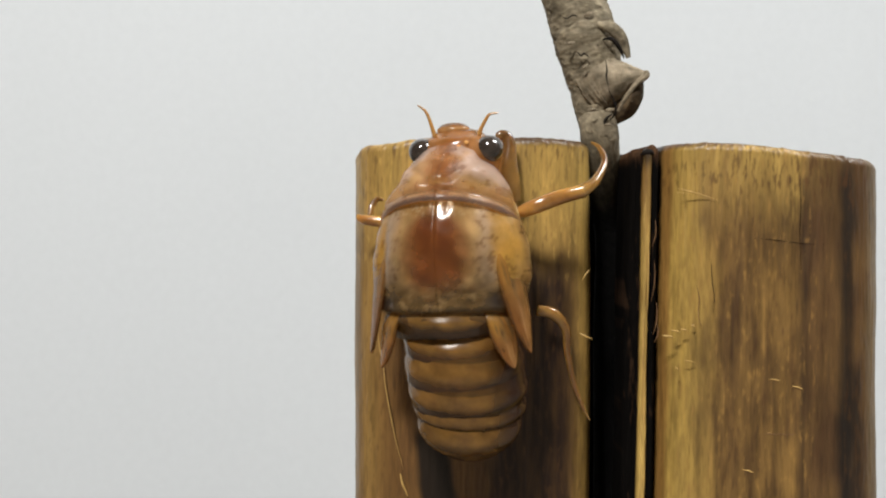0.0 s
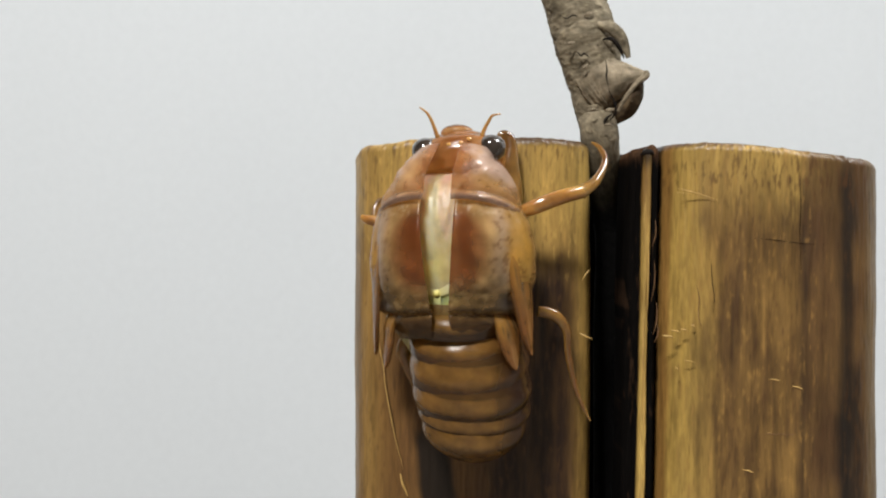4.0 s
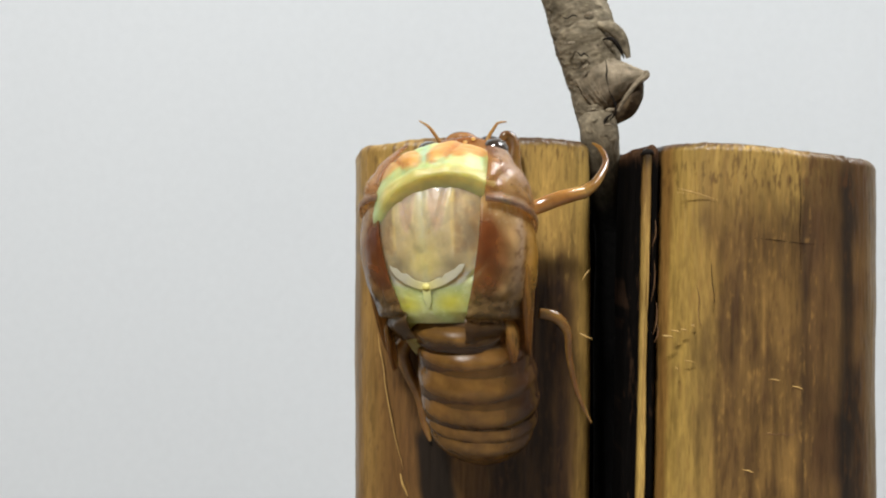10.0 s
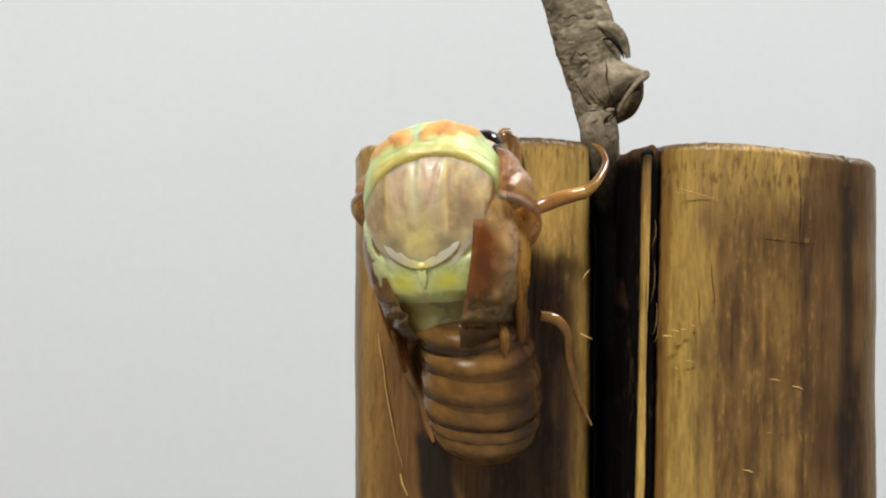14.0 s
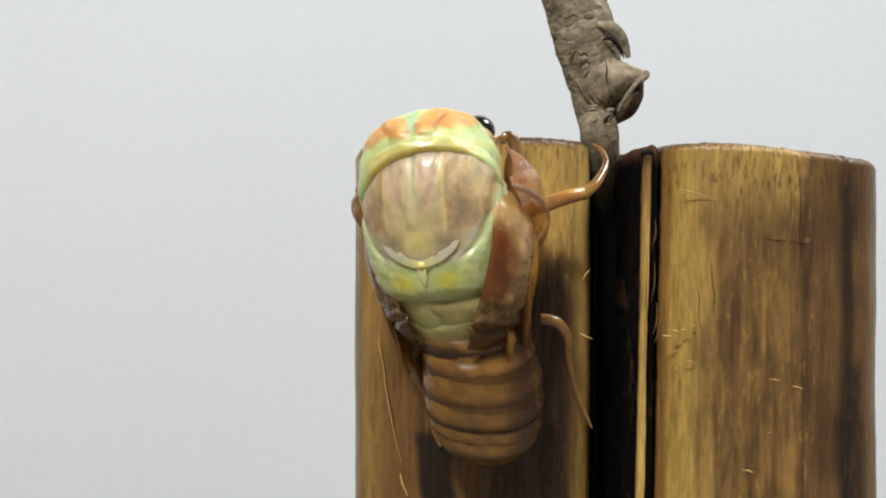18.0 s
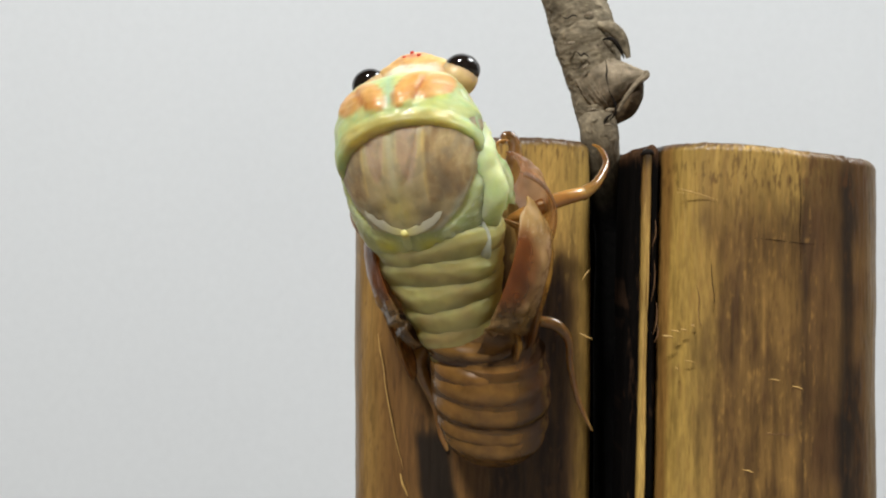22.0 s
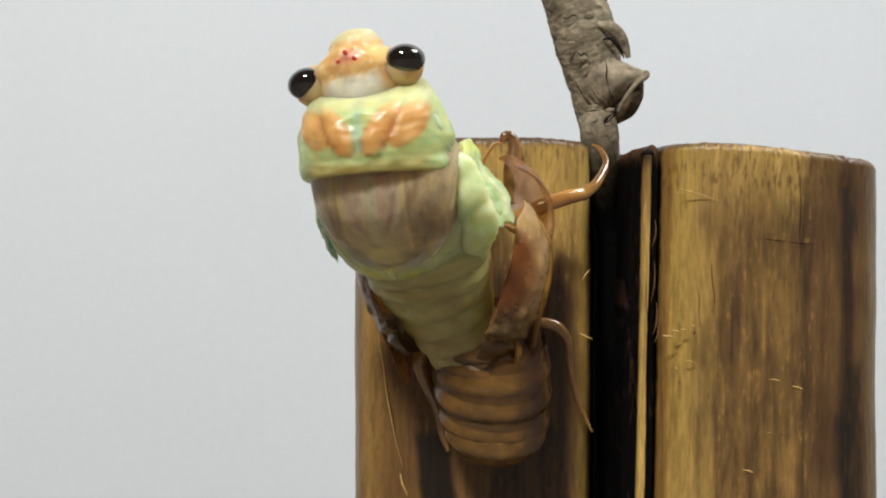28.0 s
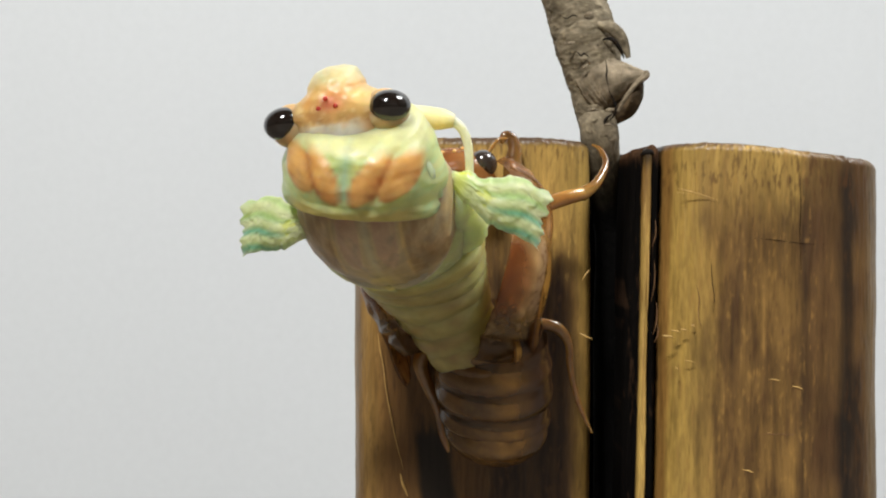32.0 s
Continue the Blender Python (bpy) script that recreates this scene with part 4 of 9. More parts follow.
part("ridge_stem", tube("ridge_stem", [(0, -0.02, 0.1), (0, 0.0, -0.5), (0, 0.14, -1.1), (0, 0.36, -1.8)], [0.5, 0.34, 0.36, 0.1], 14, 26, 0.16, lambda th, k: tuple(blend(srgb(230, 222, 140), srgb(206, 210, 144), 2.0 * k))), M_RIDGE, meso, "whitish raised ridge stem")
part("ridge_knob", ball("ridge_knob", 0.38, 0.34, 0.34, paint=lambda A, U, x, y, z: blend(srgb(236, 220, 96), srgb(222, 214, 150), U), n=18, m=12), M_RIDGE, meso, "small yellow knob", (0, 0.0, 0.0))


# abdomen of the cicada: overlapping cups
def belly_paint(i):
    def paint(A, U, x, y, z):
        n1 = wave_noise(x * 1.0, z * 1.5 + 5 * i, 90 + i, 1.0)
        col = blend(srgb(198, 196, 126), srgb(176, 160, 96), 0.35 + 0.4 * n1 + 0.07 * i)
        col = blend(col, srgb(156, 122, 80), 0.5 * (0.6 + 0.8 * n1) * bump_at(U, 0.55, 0.18) * step(np.abs(A), 70, 40))
        return blend(col, srgb(208, 210, 152), 0.5 * step(U, 0.78, 0.92))
    return paint


cups = []
for i in range(8):
    f = i / 7
    w, h = 6.0 - 4.0 * f ** 1.3, 4.6 - 2.5 * f ** 1.2
    rows = [(-4.2, 0, 0, w * 0.68, h * 0.68, h * 0.65, 1), (-3.2, 0, 0, w * 0.78, h * 0.8, h * 0.75, 0.97), (-1.8, 0, 0, w * 0.91, h * 0.92, h * 0.86, 0.95), (-0.7, 0, 0, w * 0.975, h * 0.985, h * 0.92, 0.95), (-0.1, 0, 0, w * 0.97, h * 0.975, h * 0.92, 0.95), (0.35, 0, 0, w * 0.95, h * 0.955, h * 0.86, 0.95), (0.8, 0, 0, w * 0.86, h * 0.87, h * 0.7, 0.97)]
    cups.append(part("abdomen_ring", skin("abdomen_ring", rows, 30, 61, paint=belly_paint(i), relief=lambda A, U, x, y, z, i=i: 0.10 * wave_noise(x * 0.8, z * 1.4 + 3 * i, 95 + i, 1.0) + 0.04 * wave_noise(x * 2.6, z * 2.6, 97, 1.0), sweep=lambda A, U, i=i: 0.3 * np.sin(np.radians(A) * 2 + 1.7 * i) + 0.2 * np.sin(np.radians(A) * 3 + 2.9 * i)), M_SKIN, cicada))


# front plate behind the head: z from its rear rim to the head, in its own plane
def pron_lobes(x, z):
    """The two puffed orange lobes on each side of the collar's middle line: how far inside them, and the groove between."""
    ax = np.abs(x)
    inner = ((ax - 1.55 - 0.45 * (z - 2.4)) / 1.15) ** 2 + ((z - 2.75) / 1.8) ** 2
    outer = ((ax - 3.35 - 0.35 * (z - 2.4)) / 1.35) ** 2 + ((z - 2.85) / 1.5) ** 2
    return np.minimum(inner, outer), bump_at(ax - (2.25 + 0.4 * (z - 2.4)), 0, 0.2) * bump_at(z, 2.6, 1.4)


def paint_pron(A, U, x, y, z):
    cloud, fleck = fbm(x * 0.5, z * 0.6, 101, 3), fbm(x * 1.6, z * 1.6, 102, 3)
    ax = np.abs(x)
    lobe, groove = pron_lobes(x, z)
    col = blend(GREEN, srgb(202, 204, 134), 0.45 + 0.8 * cloud)
    col = blend(col, srgb(172, 204, 150), 0.5 * step(fleck, 0.1, 0.6))
    patch = step(lobe + 0.25 * cloud, 1.25, 0.75)
    col = blend(col, blend(ORANGE, srgb(212, 164, 98), 0.5 + 0.8 * cloud), 0.95 * patch)
    col = blend(col, srgb(176, 112, 62), 0.7 * groove)
    col = blend(col, srgb(180, 118, 66), 0.5 * bump_at(lobe, 1.0, 0.16) * step(ax, 1.8, 0.7))
    col = blend(col, TEAL, 0.6 * bump_at(x, 0, 0.32) * step(z, 1.0, 1.8))
    col = blend(col, srgb(206, 178, 98), 0.6 * step(z, 0.75, 0.1) * step(ax, 5.4, 4.0))
    return blend(col, CREAM, 0.6 * step(z, 3.9, 4.5))


def relief_pron(A, U, x, y, z):
    lobe, groove = pron_lobes(x, z)
    return 0.16 * fbm(x * 0.5, z * 0.6, 103, 3) + 0.05 * fbm(x * 1.5, z * 1.5, 104, 2) + 0.30 * step(lobe, 1.5, 0.1) - 0.24 * groove - 0.05 * bump_at(z, 0.75, 0.3)


PRON = [(-0.35, 0, 5.5, 5.6, 4.9, 3.0, 1), (-0.2, 0, 5.4, 5.95, 5.35, 3.2, 1), (0.1, 0, 5.4, 6.1, 5.5, 3.3, 1), (0.9, 0, 5.4, 6.15, 5.55, 3.3, 1), (2.0, 0, 5.4, 6.0, 5.45, 3.3, 0.97), (3.1, 0, 5.4, 5.6, 5.1, 3.2, 0.96), (4.1, 0, 5.4, 5.0, 4.6, 3.0, 0.96), (4.7, 0, 5.4, 4.4, 3.9, 2.8, 0.96), (5.0, 0, 5.4, 3.4, 3.0, 2.4, 0.95)]
pron = part("collar_plate", skin("collar_plate", PRON, 80, 121, paint=paint_pron, relief=relief_pron, sweep=lambda A, U: (1 - np.cos(np.radians(np.minimum(np.abs(A), 110)))) * (-1.5 * (1 - U) + 1.0 * U ** 2)), M_SKIN, cicada, "pale green collar with two grooved orange patches")
lobes = {}
for sign in (-1, 1):
    pts = [(sign * 3.8, 3.2, 3.6), (sign * 4.5, 3.6, 2.6), (sign * 4.9, 4.0, 1.4), (sign * 5.2, 4.6, -0.4), (sign * 5.6, 5.4, -1.6)]
    lobes[sign] = part("collar_lobe", tube("collar_lobe", pts, [0.5, 0.85, 0.95, 0.75, 0.15], 20, 36, 0.9, lambda th, k: tuple(blend(srgb(204, 216, 158), srgb(192, 214, 140), k)),
                       lambda th, k: 0.06 * math.sin(3 * th + 11 * k)), M_SKIN, pron, "soft green side lobe")


# head: x across, z to the brow, -y the crown with its three simple eyes
def paint_face(A, U, x, y, z):
    cloud, fleck = fbm(x * 0.5, z * 0.5, 111, 3), fbm(x * 1.7, z * 1.7, 113, 3)
    col = blend(srgb(214, 178, 112), srgb(204, 154, 92), 0.4 + 0.8 * cloud)
    col = blend(col, srgb(236, 212, 160), 0.5 * step(fleck, 0.1, 0.6))
    col = blend(col, srgb(188, 190, 150), (0.7 + 0.3 * fleck) * step(z, 1.9, 2.9))
    col = blend(col, srgb(208, 108, 80), 0.8 * bump_at(x, 0.15, 0.85) * bump_at(z, 1.1, 0.55))
    col = blend(col, srgb(120, 52, 36), 0.6 * bump_at(x, -0.1, 0.22) * bump_at(z, 1.25, 0.3))
    return blend(col, srgb(226, 218, 194), step(z + 0.4 * fleck, 0.1, -0.8) * step(np.abs(x), 2.8, 1.5))


FACE = [(-3.4, 0, 0.9, 3.0, 2.5, 1.5, 0.97), (-2.4, 0, 0.6, 3.3, 2.6, 1.8, 0.97), (-1.4, 0, 0.4, 3.5, 2.6, 2.0, 0.97), (-0.4, 0, 0.3, 4.1, 2.55, 2.4, 0.97), (0.5, 0, 0.3, 4.1, 2.6, 2.6, 0.97), (1.3, 0, 0.4, 3.1, 2.65, 2.6, 0.95), (2.0, 0, 0.6, 2.4, 2.6, 2.6, 0.97), (2.7, 0, 0.8, 1.95, 2.4, 2.5, 1), (3.3, 0, 1.0, 1.35, 1.8, 2.2, 1), (3.6, 0, 1.2, 0.5, 0.8, 1.5, 1)]
head = part("head", skin("head", FACE, 60, 91, paint=paint_face, relief=lambda A, U, x, y, z: 0.14 * fbm(x * 0.6, z * 0.6, 112, 3) + 0.05 * fbm(x * 1.8, z * 1.8, 114, 2) - 0.25 * bump_at(z, 1.9, 0.35) * step(np.abs(A), 20, 50)), M_SKIN, cicada, "peach-coloured head with a pale neck")
for sign in (-1, 1):
    part("eye_socket", ball("eye_socket", 1.75, 1.6, 1.6, paint=lambda A, U, x, y, z: blend(srgb(226, 190, 134), srgb(216, 164, 108), U) + 0 * x[..., None]), M_SKIN, head, "", (sign * 3.4, -0.2, -0.1))
    eye = part("eye", ball("eye", 1.5, 1.34, 1.18), M_EYE, head, "black glossy bulging eye", (sign * 3.95, -0.75, 0.2))
    eye.rotation_euler = (0, sign * radians(6), sign * radians(20))
for x, z in ((-0.62, 0.9), (0.62, 0.9), (0.0, 1.5)):
    part("ocellus", ball("ocellus", 0.19, 0.12, 0.17, n=16, m=12), M_OCELLUS, head, "red simple eye", (x, -2.34, z))


# wing buds: crumpled fans, base at the origin, spreading along -z
def wing_bud(sign):
    m, n = 70, 84
    U, W = np.meshgrid(np.linspace(0, 1, n), np.linspace(0, 1, m))
    V, C = [], []
    crumple = fbm(U * 3.2, W * 4.0, 123, 4)
    rag = fbm(U * 5.0, 0 * W, 125, 4)
    for face in (0, 1):
        half = 0.45 + 0.6 * step(W, 0, 0.16) + 1.35 * W + 0.25 * fbm(0 * U + 3.3, W * 4.5 + step(U, 0.4, 0.6) * 9, 126, 3)
        length = 8.2 * W * (1 - 0.12 * U + 0.05 * rag * step(W, 0.5, 1.0))
        x = (2 * U - 1) * half + 0.25 * np.sin(W * 9 + U * 2) + 0.12 * crumple
        vein = 0.5 + 0.5 * np.sin(U * 21 + 0.9 * np.sin(W * 4) + 0.7 * crumple)
        ripple = 0.12 * vein * step(W, 0.05, 0.5) + 0.18 * crumple * step(W, 0, 0.25) + 0.3 * wave_noise(U * 1.6, W * 1.8, 121, 1.0) + 0.5 * (2 * U - 1) ** 2
        thickness = 0.2 * np.sqrt(np.clip(1 - (2 * U - 1) ** 6, 0, 1)) * np.sqrt(np.clip(1 - W ** 8, 0, 1)) + 0.02
        y = ripple + (thickness if face else -thickness)
        V.append(np.stack([sign * x, y, -length + 0.08 * crumple], -1).reshape(-1, 3))
        col = blend(srgb(206, 220, 160), srgb(226, 230, 184), 0.5 + 0.5 * crumple)
        col = blend(col, srgb(112, 192, 168), 0.8 * vein ** 2 * step(W, 0.25, 0.7) * step(U, 0.75, 0.45))
        col = blend(col, srgb(160, 204, 110), 0.5 * vein ** 2 * step(U, 0.4, 0.7))
        col = blend(col, srgb(216, 222, 84), 0.6 * step(crumple, 0.35, 0.7) * step(W, 0.75, 0.4) + 0.6 * bump_at(W, 0.08, 0.08))
        C.append(col.reshape(-1, 3))
    faces = []
    for j in range(m - 1):
        for i in range(n - 1):
            a = j * n + i
            faces.append((a, a + 1, a + n + 1, a + n))
            b = a + m * n
            faces.append((b, b + n, b + n + 1, b + 1))
    q = m * n
    loop = [i for i in range(n)] + [j * n + n - 1 for j in range(1, m)] + [(m - 1) * n + i for i in range(n - 2, -1, -1)] + [j * n for j in range(m - 2, 0, -1)]
    faces += [(a, a + q, b + q, b) for a, b in zip(loop, loop[1:] + loop[:1])]
    return part("wing_bud", mesh_from("wing_bud", np.concatenate(V), faces, np.concatenate(C)), M_WING, cicada, "crumpled pale green wing with turquoise veins")


wing_right, wing_left = wing_bud(1), wing_bud(-1)
thigh = part("foreleg_thigh", tube("foreleg_thigh", [(-3.4, 0, 0), (-2, 0, 0.15), (0, 0, 0.2), (1.0, 0, 0.1)], [0.9, 0.95, 0.8, 0.5], 16, 30, 0.9, lambda th, k: tuple(blend(srgb(232, 222, 168), srgb(236, 214, 156), k))), M_SKIN, cicada, "cream soft foreleg")
part("foreleg_shin", tube("foreleg_shin", [(0.7, 0, 0.2), (1.6, 0.1, -0.4), (2.2, 0.2, -1.8), (2.5, 0.4, -4.4)], [0.4, 0.36, 0.34, 0.3], 12, 30, 0.9, lambda th, k: srgb(226, 226, 176)), M_SKIN, thigh)


# ---- how the things move ----
def mm_pose(x, y, z, rx, ry, rz):
    return pose(x * MM, y * MM, z * MM, rx, ry, rz)


def motions():
    """The old skin splits and the cicada rises out of it, leaning back."""
    walk(halves["left"][0], [
        (0, mm_pose(-4.50, -1.73, 6.88, 0.3, -1.5, -13.0)),
        (1, mm_pose(-4.49, -1.73, 6.88, 0.3, -1.5, -13.0)),
        (2, mm_pose(-4.48, -1.73, 6.88, 0.3, -1.5, -13.0)),
        (3, mm_pose(-4.34, -1.80, 6.97, 0.2, -1.0, -12.0)),
        (3.5, mm_pose(-4.32, -1.82, 6.99, 0.2, -1.2, -15.6)),
        (5.5, mm_pose(-4.41, -0.46, 7.05, 0.4, -1.5, -29.0)),
        (6, mm_pose(-4.40, -0.33, 7.03, 0.5, -1.5, -30.8)),
        (7, mm_pose(-4.36, -0.07, 6.98, 0.5, -1.6, -34.6)),
        (8, mm_pose(-4.32, 0.19, 6.93, 0.6, -1.6, -38.2)),
        (9, mm_pose(-4.30, 0.46, 6.88, 0.6, -1.6, -42.0)),
        (10, mm_pose(-4.21, 0.18, 6.77, -0.4, -2.1, -43.3)),
        (11, mm_pose(-4.27, 0.36, 6.65, -1.5, -2.7, -44.6)),
        (12, mm_pose(-4.32, 0.53, 6.54, -2.4, -3.4, -46.4)),
        (13, mm_pose(-4.38, 0.70, 6.42, -3.3, -4.2, -48.1)),
        (14, mm_pose(-4.45, 0.78, 6.31, -4.3, -4.8, -48.6)),
        (14.5, mm_pose(-4.40, 0.80, 6.23, -4.8, -5.1, -48.9)),
        (16.5, mm_pose(-4.22, 0.88, 5.90, -6.8, -6.6, -50.7)),
        (17, mm_pose(-4.17, 0.90, 5.82, -7.2, -7.0, -51.2)),
        (18, mm_pose(-4.09, 0.94, 5.65, -8.1, -7.9, -52.3)),
        (19, mm_pose(-4.01, 0.98, 5.49, -8.9, -8.7, -53.4)),
        (20, mm_pose(-3.98, 1.01, 5.18, -9.5, -9.5, -54.0)),
        (21, mm_pose(-3.96, 1.04, 4.88, -10.2, -10.3, -54.5)),
        (22, mm_pose(-3.94, 1.08, 4.58, -10.8, -11.2, -55.1)),
        (23, mm_pose(-4.03, 1.11, 4.43, -11.3, -12.0, -55.6)),
        (24, mm_pose(-4.13, 1.14, 4.27, -11.9, -12.9, -56.2)),
        (25, mm_pose(-4.23, 1.18, 4.12, -12.5, -13.7, -56.7)),
        (25.5, mm_pose(-4.23, 1.18, 4.09, -12.4, -13.8, -57.0)),
        (27.5, mm_pose(-4.23, 1.21, 3.99, -12.0, -14.2, -58.4)),
        (28, mm_pose(-4.22, 1.22, 3.97, -11.8, -14.3, -58.8)),
        (28.5, mm_pose(-4.24, 1.23, 3.94, -11.8, -14.3, -58.8)),
        (29, mm_pose(-4.23, 1.23, 3.92, -11.8, -14.3, -58.8)),
        (29.5, mm_pose(-4.23, 1.24, 3.89, -11.8, -14.3, -58.8)),
        (30, mm_pose(-4.24, 1.25, 3.87, -11.8, -14.3, -58.8)),
        (30.5, mm_pose(-4.24, 1.25, 3.85, -11.8, -14.3, -58.8)),
        (31, mm_pose(-4.23, 1.26, 3.82, -11.8, -14.3, -58.8)),
        (31.5, mm_pose(-4.25, 1.27, 3.80, -11.8, -14.3, -58.8)),
        (32, mm_pose(-4.24, 1.28, 3.77, -11.8, -14.3, -58.8)),
    ])
    walk(halves["right"][0], [
        (0, mm_pose(5.24, -3.98, 7.14, 0.3, -1.5, -13.0)),
        (1, mm_pose(5.24, -3.98, 7.14, 0.3, -1.5, -13.0)),
        (2, mm_pose(5.24, -3.98, 7.14, 0.3, -1.5, -13.0)),
        (3, mm_pose(5.40, -3.88, 7.14, 0.2, -1.0, -12.0)),
        (3.5, mm_pose(5.44, -3.83, 7.12, 0.1, -0.5, -8.6)),
        (5.5, mm_pose(5.57, -3.60, 7.05, 0.3, 1.4, 4.0)),
        (6, mm_pose(5.60, -3.56, 7.00, 0.4, 1.6, 5.8)),
        (7, mm_pose(5.65, -3.47, 6.90, 0.6, 2.1, 7.4)),
        (8, mm_pose(5.71, -3.39, 6.81, 0.7, 2.4, 8.7)),
        (9, mm_pose(5.76, -3.31, 6.71, 0.8, 2.8, 10.0)),
        (10, mm_pose(5.79, -3.25, 6.56, -0.2, 3.5, 11.7)),
        (11, mm_pose(5.83, -3.19, 6.41, -1.1, 4.3, 13.4)),
        (12, mm_pose(5.72, -3.13, 6.26, -1.9, 5.2, 15.6)),
        (13, mm_pose(5.60, -3.07, 6.11, -2.6, 6.2, 17.8)),
        (14, mm_pose(5.62, -3.02, 5.96, -3.5, 7.0, 18.7)),
        (14.5, mm_pose(5.62, -3.00, 5.86, -4.8, 7.4, 19.0)),
        (16.5, mm_pose(5.65, -2.92, 5.47, -9.4, 9.4, 22.0)),
        (17, mm_pose(5.66, -2.90, 5.37, -10.6, 9.9, 22.4)),
        (18, mm_pose(5.90, -2.86, 5.17, -12.9, 10.8, 23.1)),
        (19, mm_pose(6.14, -2.82, 4.97, -15.3, 11.8, 23.9)),
        (20, mm_pose(6.19, -2.78, 4.67, -20.0, 12.5, 24.5)),
        (21, mm_pose(6.24, -2.75, 4.36, -24.7, 13.2, 25.1)),
        (22, mm_pose(6.30, -2.72, 4.06, -29.3, 13.9, 25.7)),
        (23, mm_pose(6.30, -2.68, 3.91, -34.3, 14.3, 25.3)),
        (24, mm_pose(6.30, -2.65, 3.75, -39.2, 14.8, 24.8)),
        (25, mm_pose(6.30, -2.62, 3.60, -40.5, 15.2, 24.3)),
        (25.5, mm_pose(6.30, -2.61, 3.57, -40.7, 15.2, 24.2)),
        (27.5, mm_pose(6.32, -2.58, 3.47, -41.4, 15.0, 23.5)),
        (28, mm_pose(6.32, -2.57, 3.45, -41.5, 14.9, 23.3)),
        (28.5, mm_pose(6.32, -2.57, 3.43, -41.7, 14.9, 23.1)),
        (29, mm_pose(6.33, -2.56, 3.40, -42.0, 14.8, 22.8)),
        (29.5, mm_pose(6.33, -2.55, 3.38, -42.2, 14.7, 22.6)),
        (30, mm_pose(6.33, -2.54, 3.35, -42.3, 14.6, 22.3)),
        (30.5, mm_pose(6.34, -2.54, 3.33, -42.5, 14.5, 22.0)),
        (31, mm_pose(6.34, -2.53, 3.30, -42.8, 14.5, 21.8)),
        (31.5, mm_pose(6.35, -2.52, 3.28, -43.0, 14.4, 21.5)),
        (32, mm_pose(6.35, -2.52, 3.25, -43.1, 14.3, 21.3)),
    ])
    walk(halves["left"][1], [
        (0, mm_pose(-3.37, -6.03, -3.49, 0.3, -1.5, -13.0)),
        (1, mm_pose(-3.36, -6.03, -3.49, 0.3, -1.5, -13.0)),
        (2, mm_pose(-3.35, -6.03, -3.49, 0.3, -1.5, -13.0)),
        (3, mm_pose(-3.23, -6.09, -3.41, 1.2, -4.1, -16.4)),
        (3.5, mm_pose(-3.21, -6.10, -3.40, 1.5, -4.9, -17.5)),
        (5.5, mm_pose(-3.64, -5.31, -3.35, 3.4, -6.5, -29.3)),
        (6, mm_pose(-3.65, -5.23, -3.38, 3.7, -6.8, -31.0)),
        (7, mm_pose(-3.70, -5.08, -3.43, 4.5, -7.4, -34.9)),
        (8, mm_pose(-3.49, -4.92, -3.49, 5.4, -9.1, -39.2)),
        (9, mm_pose(-3.28, -4.77, -3.54, 6.4, -10.7, -43.8)),
        (10, mm_pose(-3.13, -4.75, -3.56, 6.8, -11.7, -45.6)),
        (11, mm_pose(-2.88, -4.72, -3.57, 7.2, -12.5, -47.3)),
        (12, mm_pose(-2.64, -4.69, -3.59, 7.8, -13.6, -49.5)),
        (13, mm_pose(-2.54, -4.66, -3.61, 8.4, -14.0, -51.8)),
        (14, mm_pose(-2.43, -4.64, -3.63, 8.5, -14.0, -52.6)),
        (14.5, mm_pose(-2.39, -4.62, -3.64, 8.6, -14.0, -52.9)),
        (16.5, mm_pose(-2.26, -4.54, -3.70, 9.1, -14.2, -54.4)),
        (17, mm_pose(-2.23, -4.52, -3.71, 9.2, -14.3, -54.9)),
        (18, mm_pose(-2.16, -4.48, -3.74, 9.5, -14.4, -55.9)),
        (19, mm_pose(-2.11, -4.44, -3.76, 9.8, -14.6, -57.0)),
        (20, mm_pose(-2.07, -4.40, -3.93, 10.1, -14.7, -57.5)),
        (21, mm_pose(-2.03, -4.37, -4.10, 10.3, -14.8, -57.9)),
        (22, mm_pose(-1.99, -4.34, -4.27, 10.6, -15.0, -58.5)),
        (23, mm_pose(-2.07, -4.30, -4.40, 10.9, -15.1, -58.9)),
        (24, mm_pose(-2.16, -4.27, -4.54, 11.1, -15.3, -59.3)),
        (25, mm_pose(-2.37, -4.24, -4.67, 11.4, -14.9, -59.9)),
        (25.5, mm_pose(-2.43, -4.23, -4.69, 11.5, -14.8, -60.0)),
        (27.5, mm_pose(-2.65, -4.20, -4.75, 12.1, -13.9, -61.0)),
        (28, mm_pose(-2.70, -4.19, -4.76, 12.2, -13.8, -61.3)),
        (28.5, mm_pose(-2.70, -4.19, -4.78, 12.2, -13.8, -61.1)),
        (29, mm_pose(-2.69, -4.18, -4.79, 12.2, -13.8, -61.1)),
        (29.5, mm_pose(-2.69, -4.17, -4.81, 12.2, -13.8, -61.0)),
        (30, mm_pose(-2.69, -4.16, -4.82, 12.2, -13.8, -60.8)),
        (30.5, mm_pose(-2.68, -4.16, -4.83, 12.2, -13.8, -60.7)),
        (31, mm_pose(-2.67, -4.15, -4.85, 12.2, -13.8, -60.7)),
        (31.5, mm_pose(-2.67, -4.14, -4.86, 12.2, -13.8, -60.5)),
        (32, mm_pose(-2.66, -4.14, -4.88, 12.2, -13.8, -60.4)),
    ])
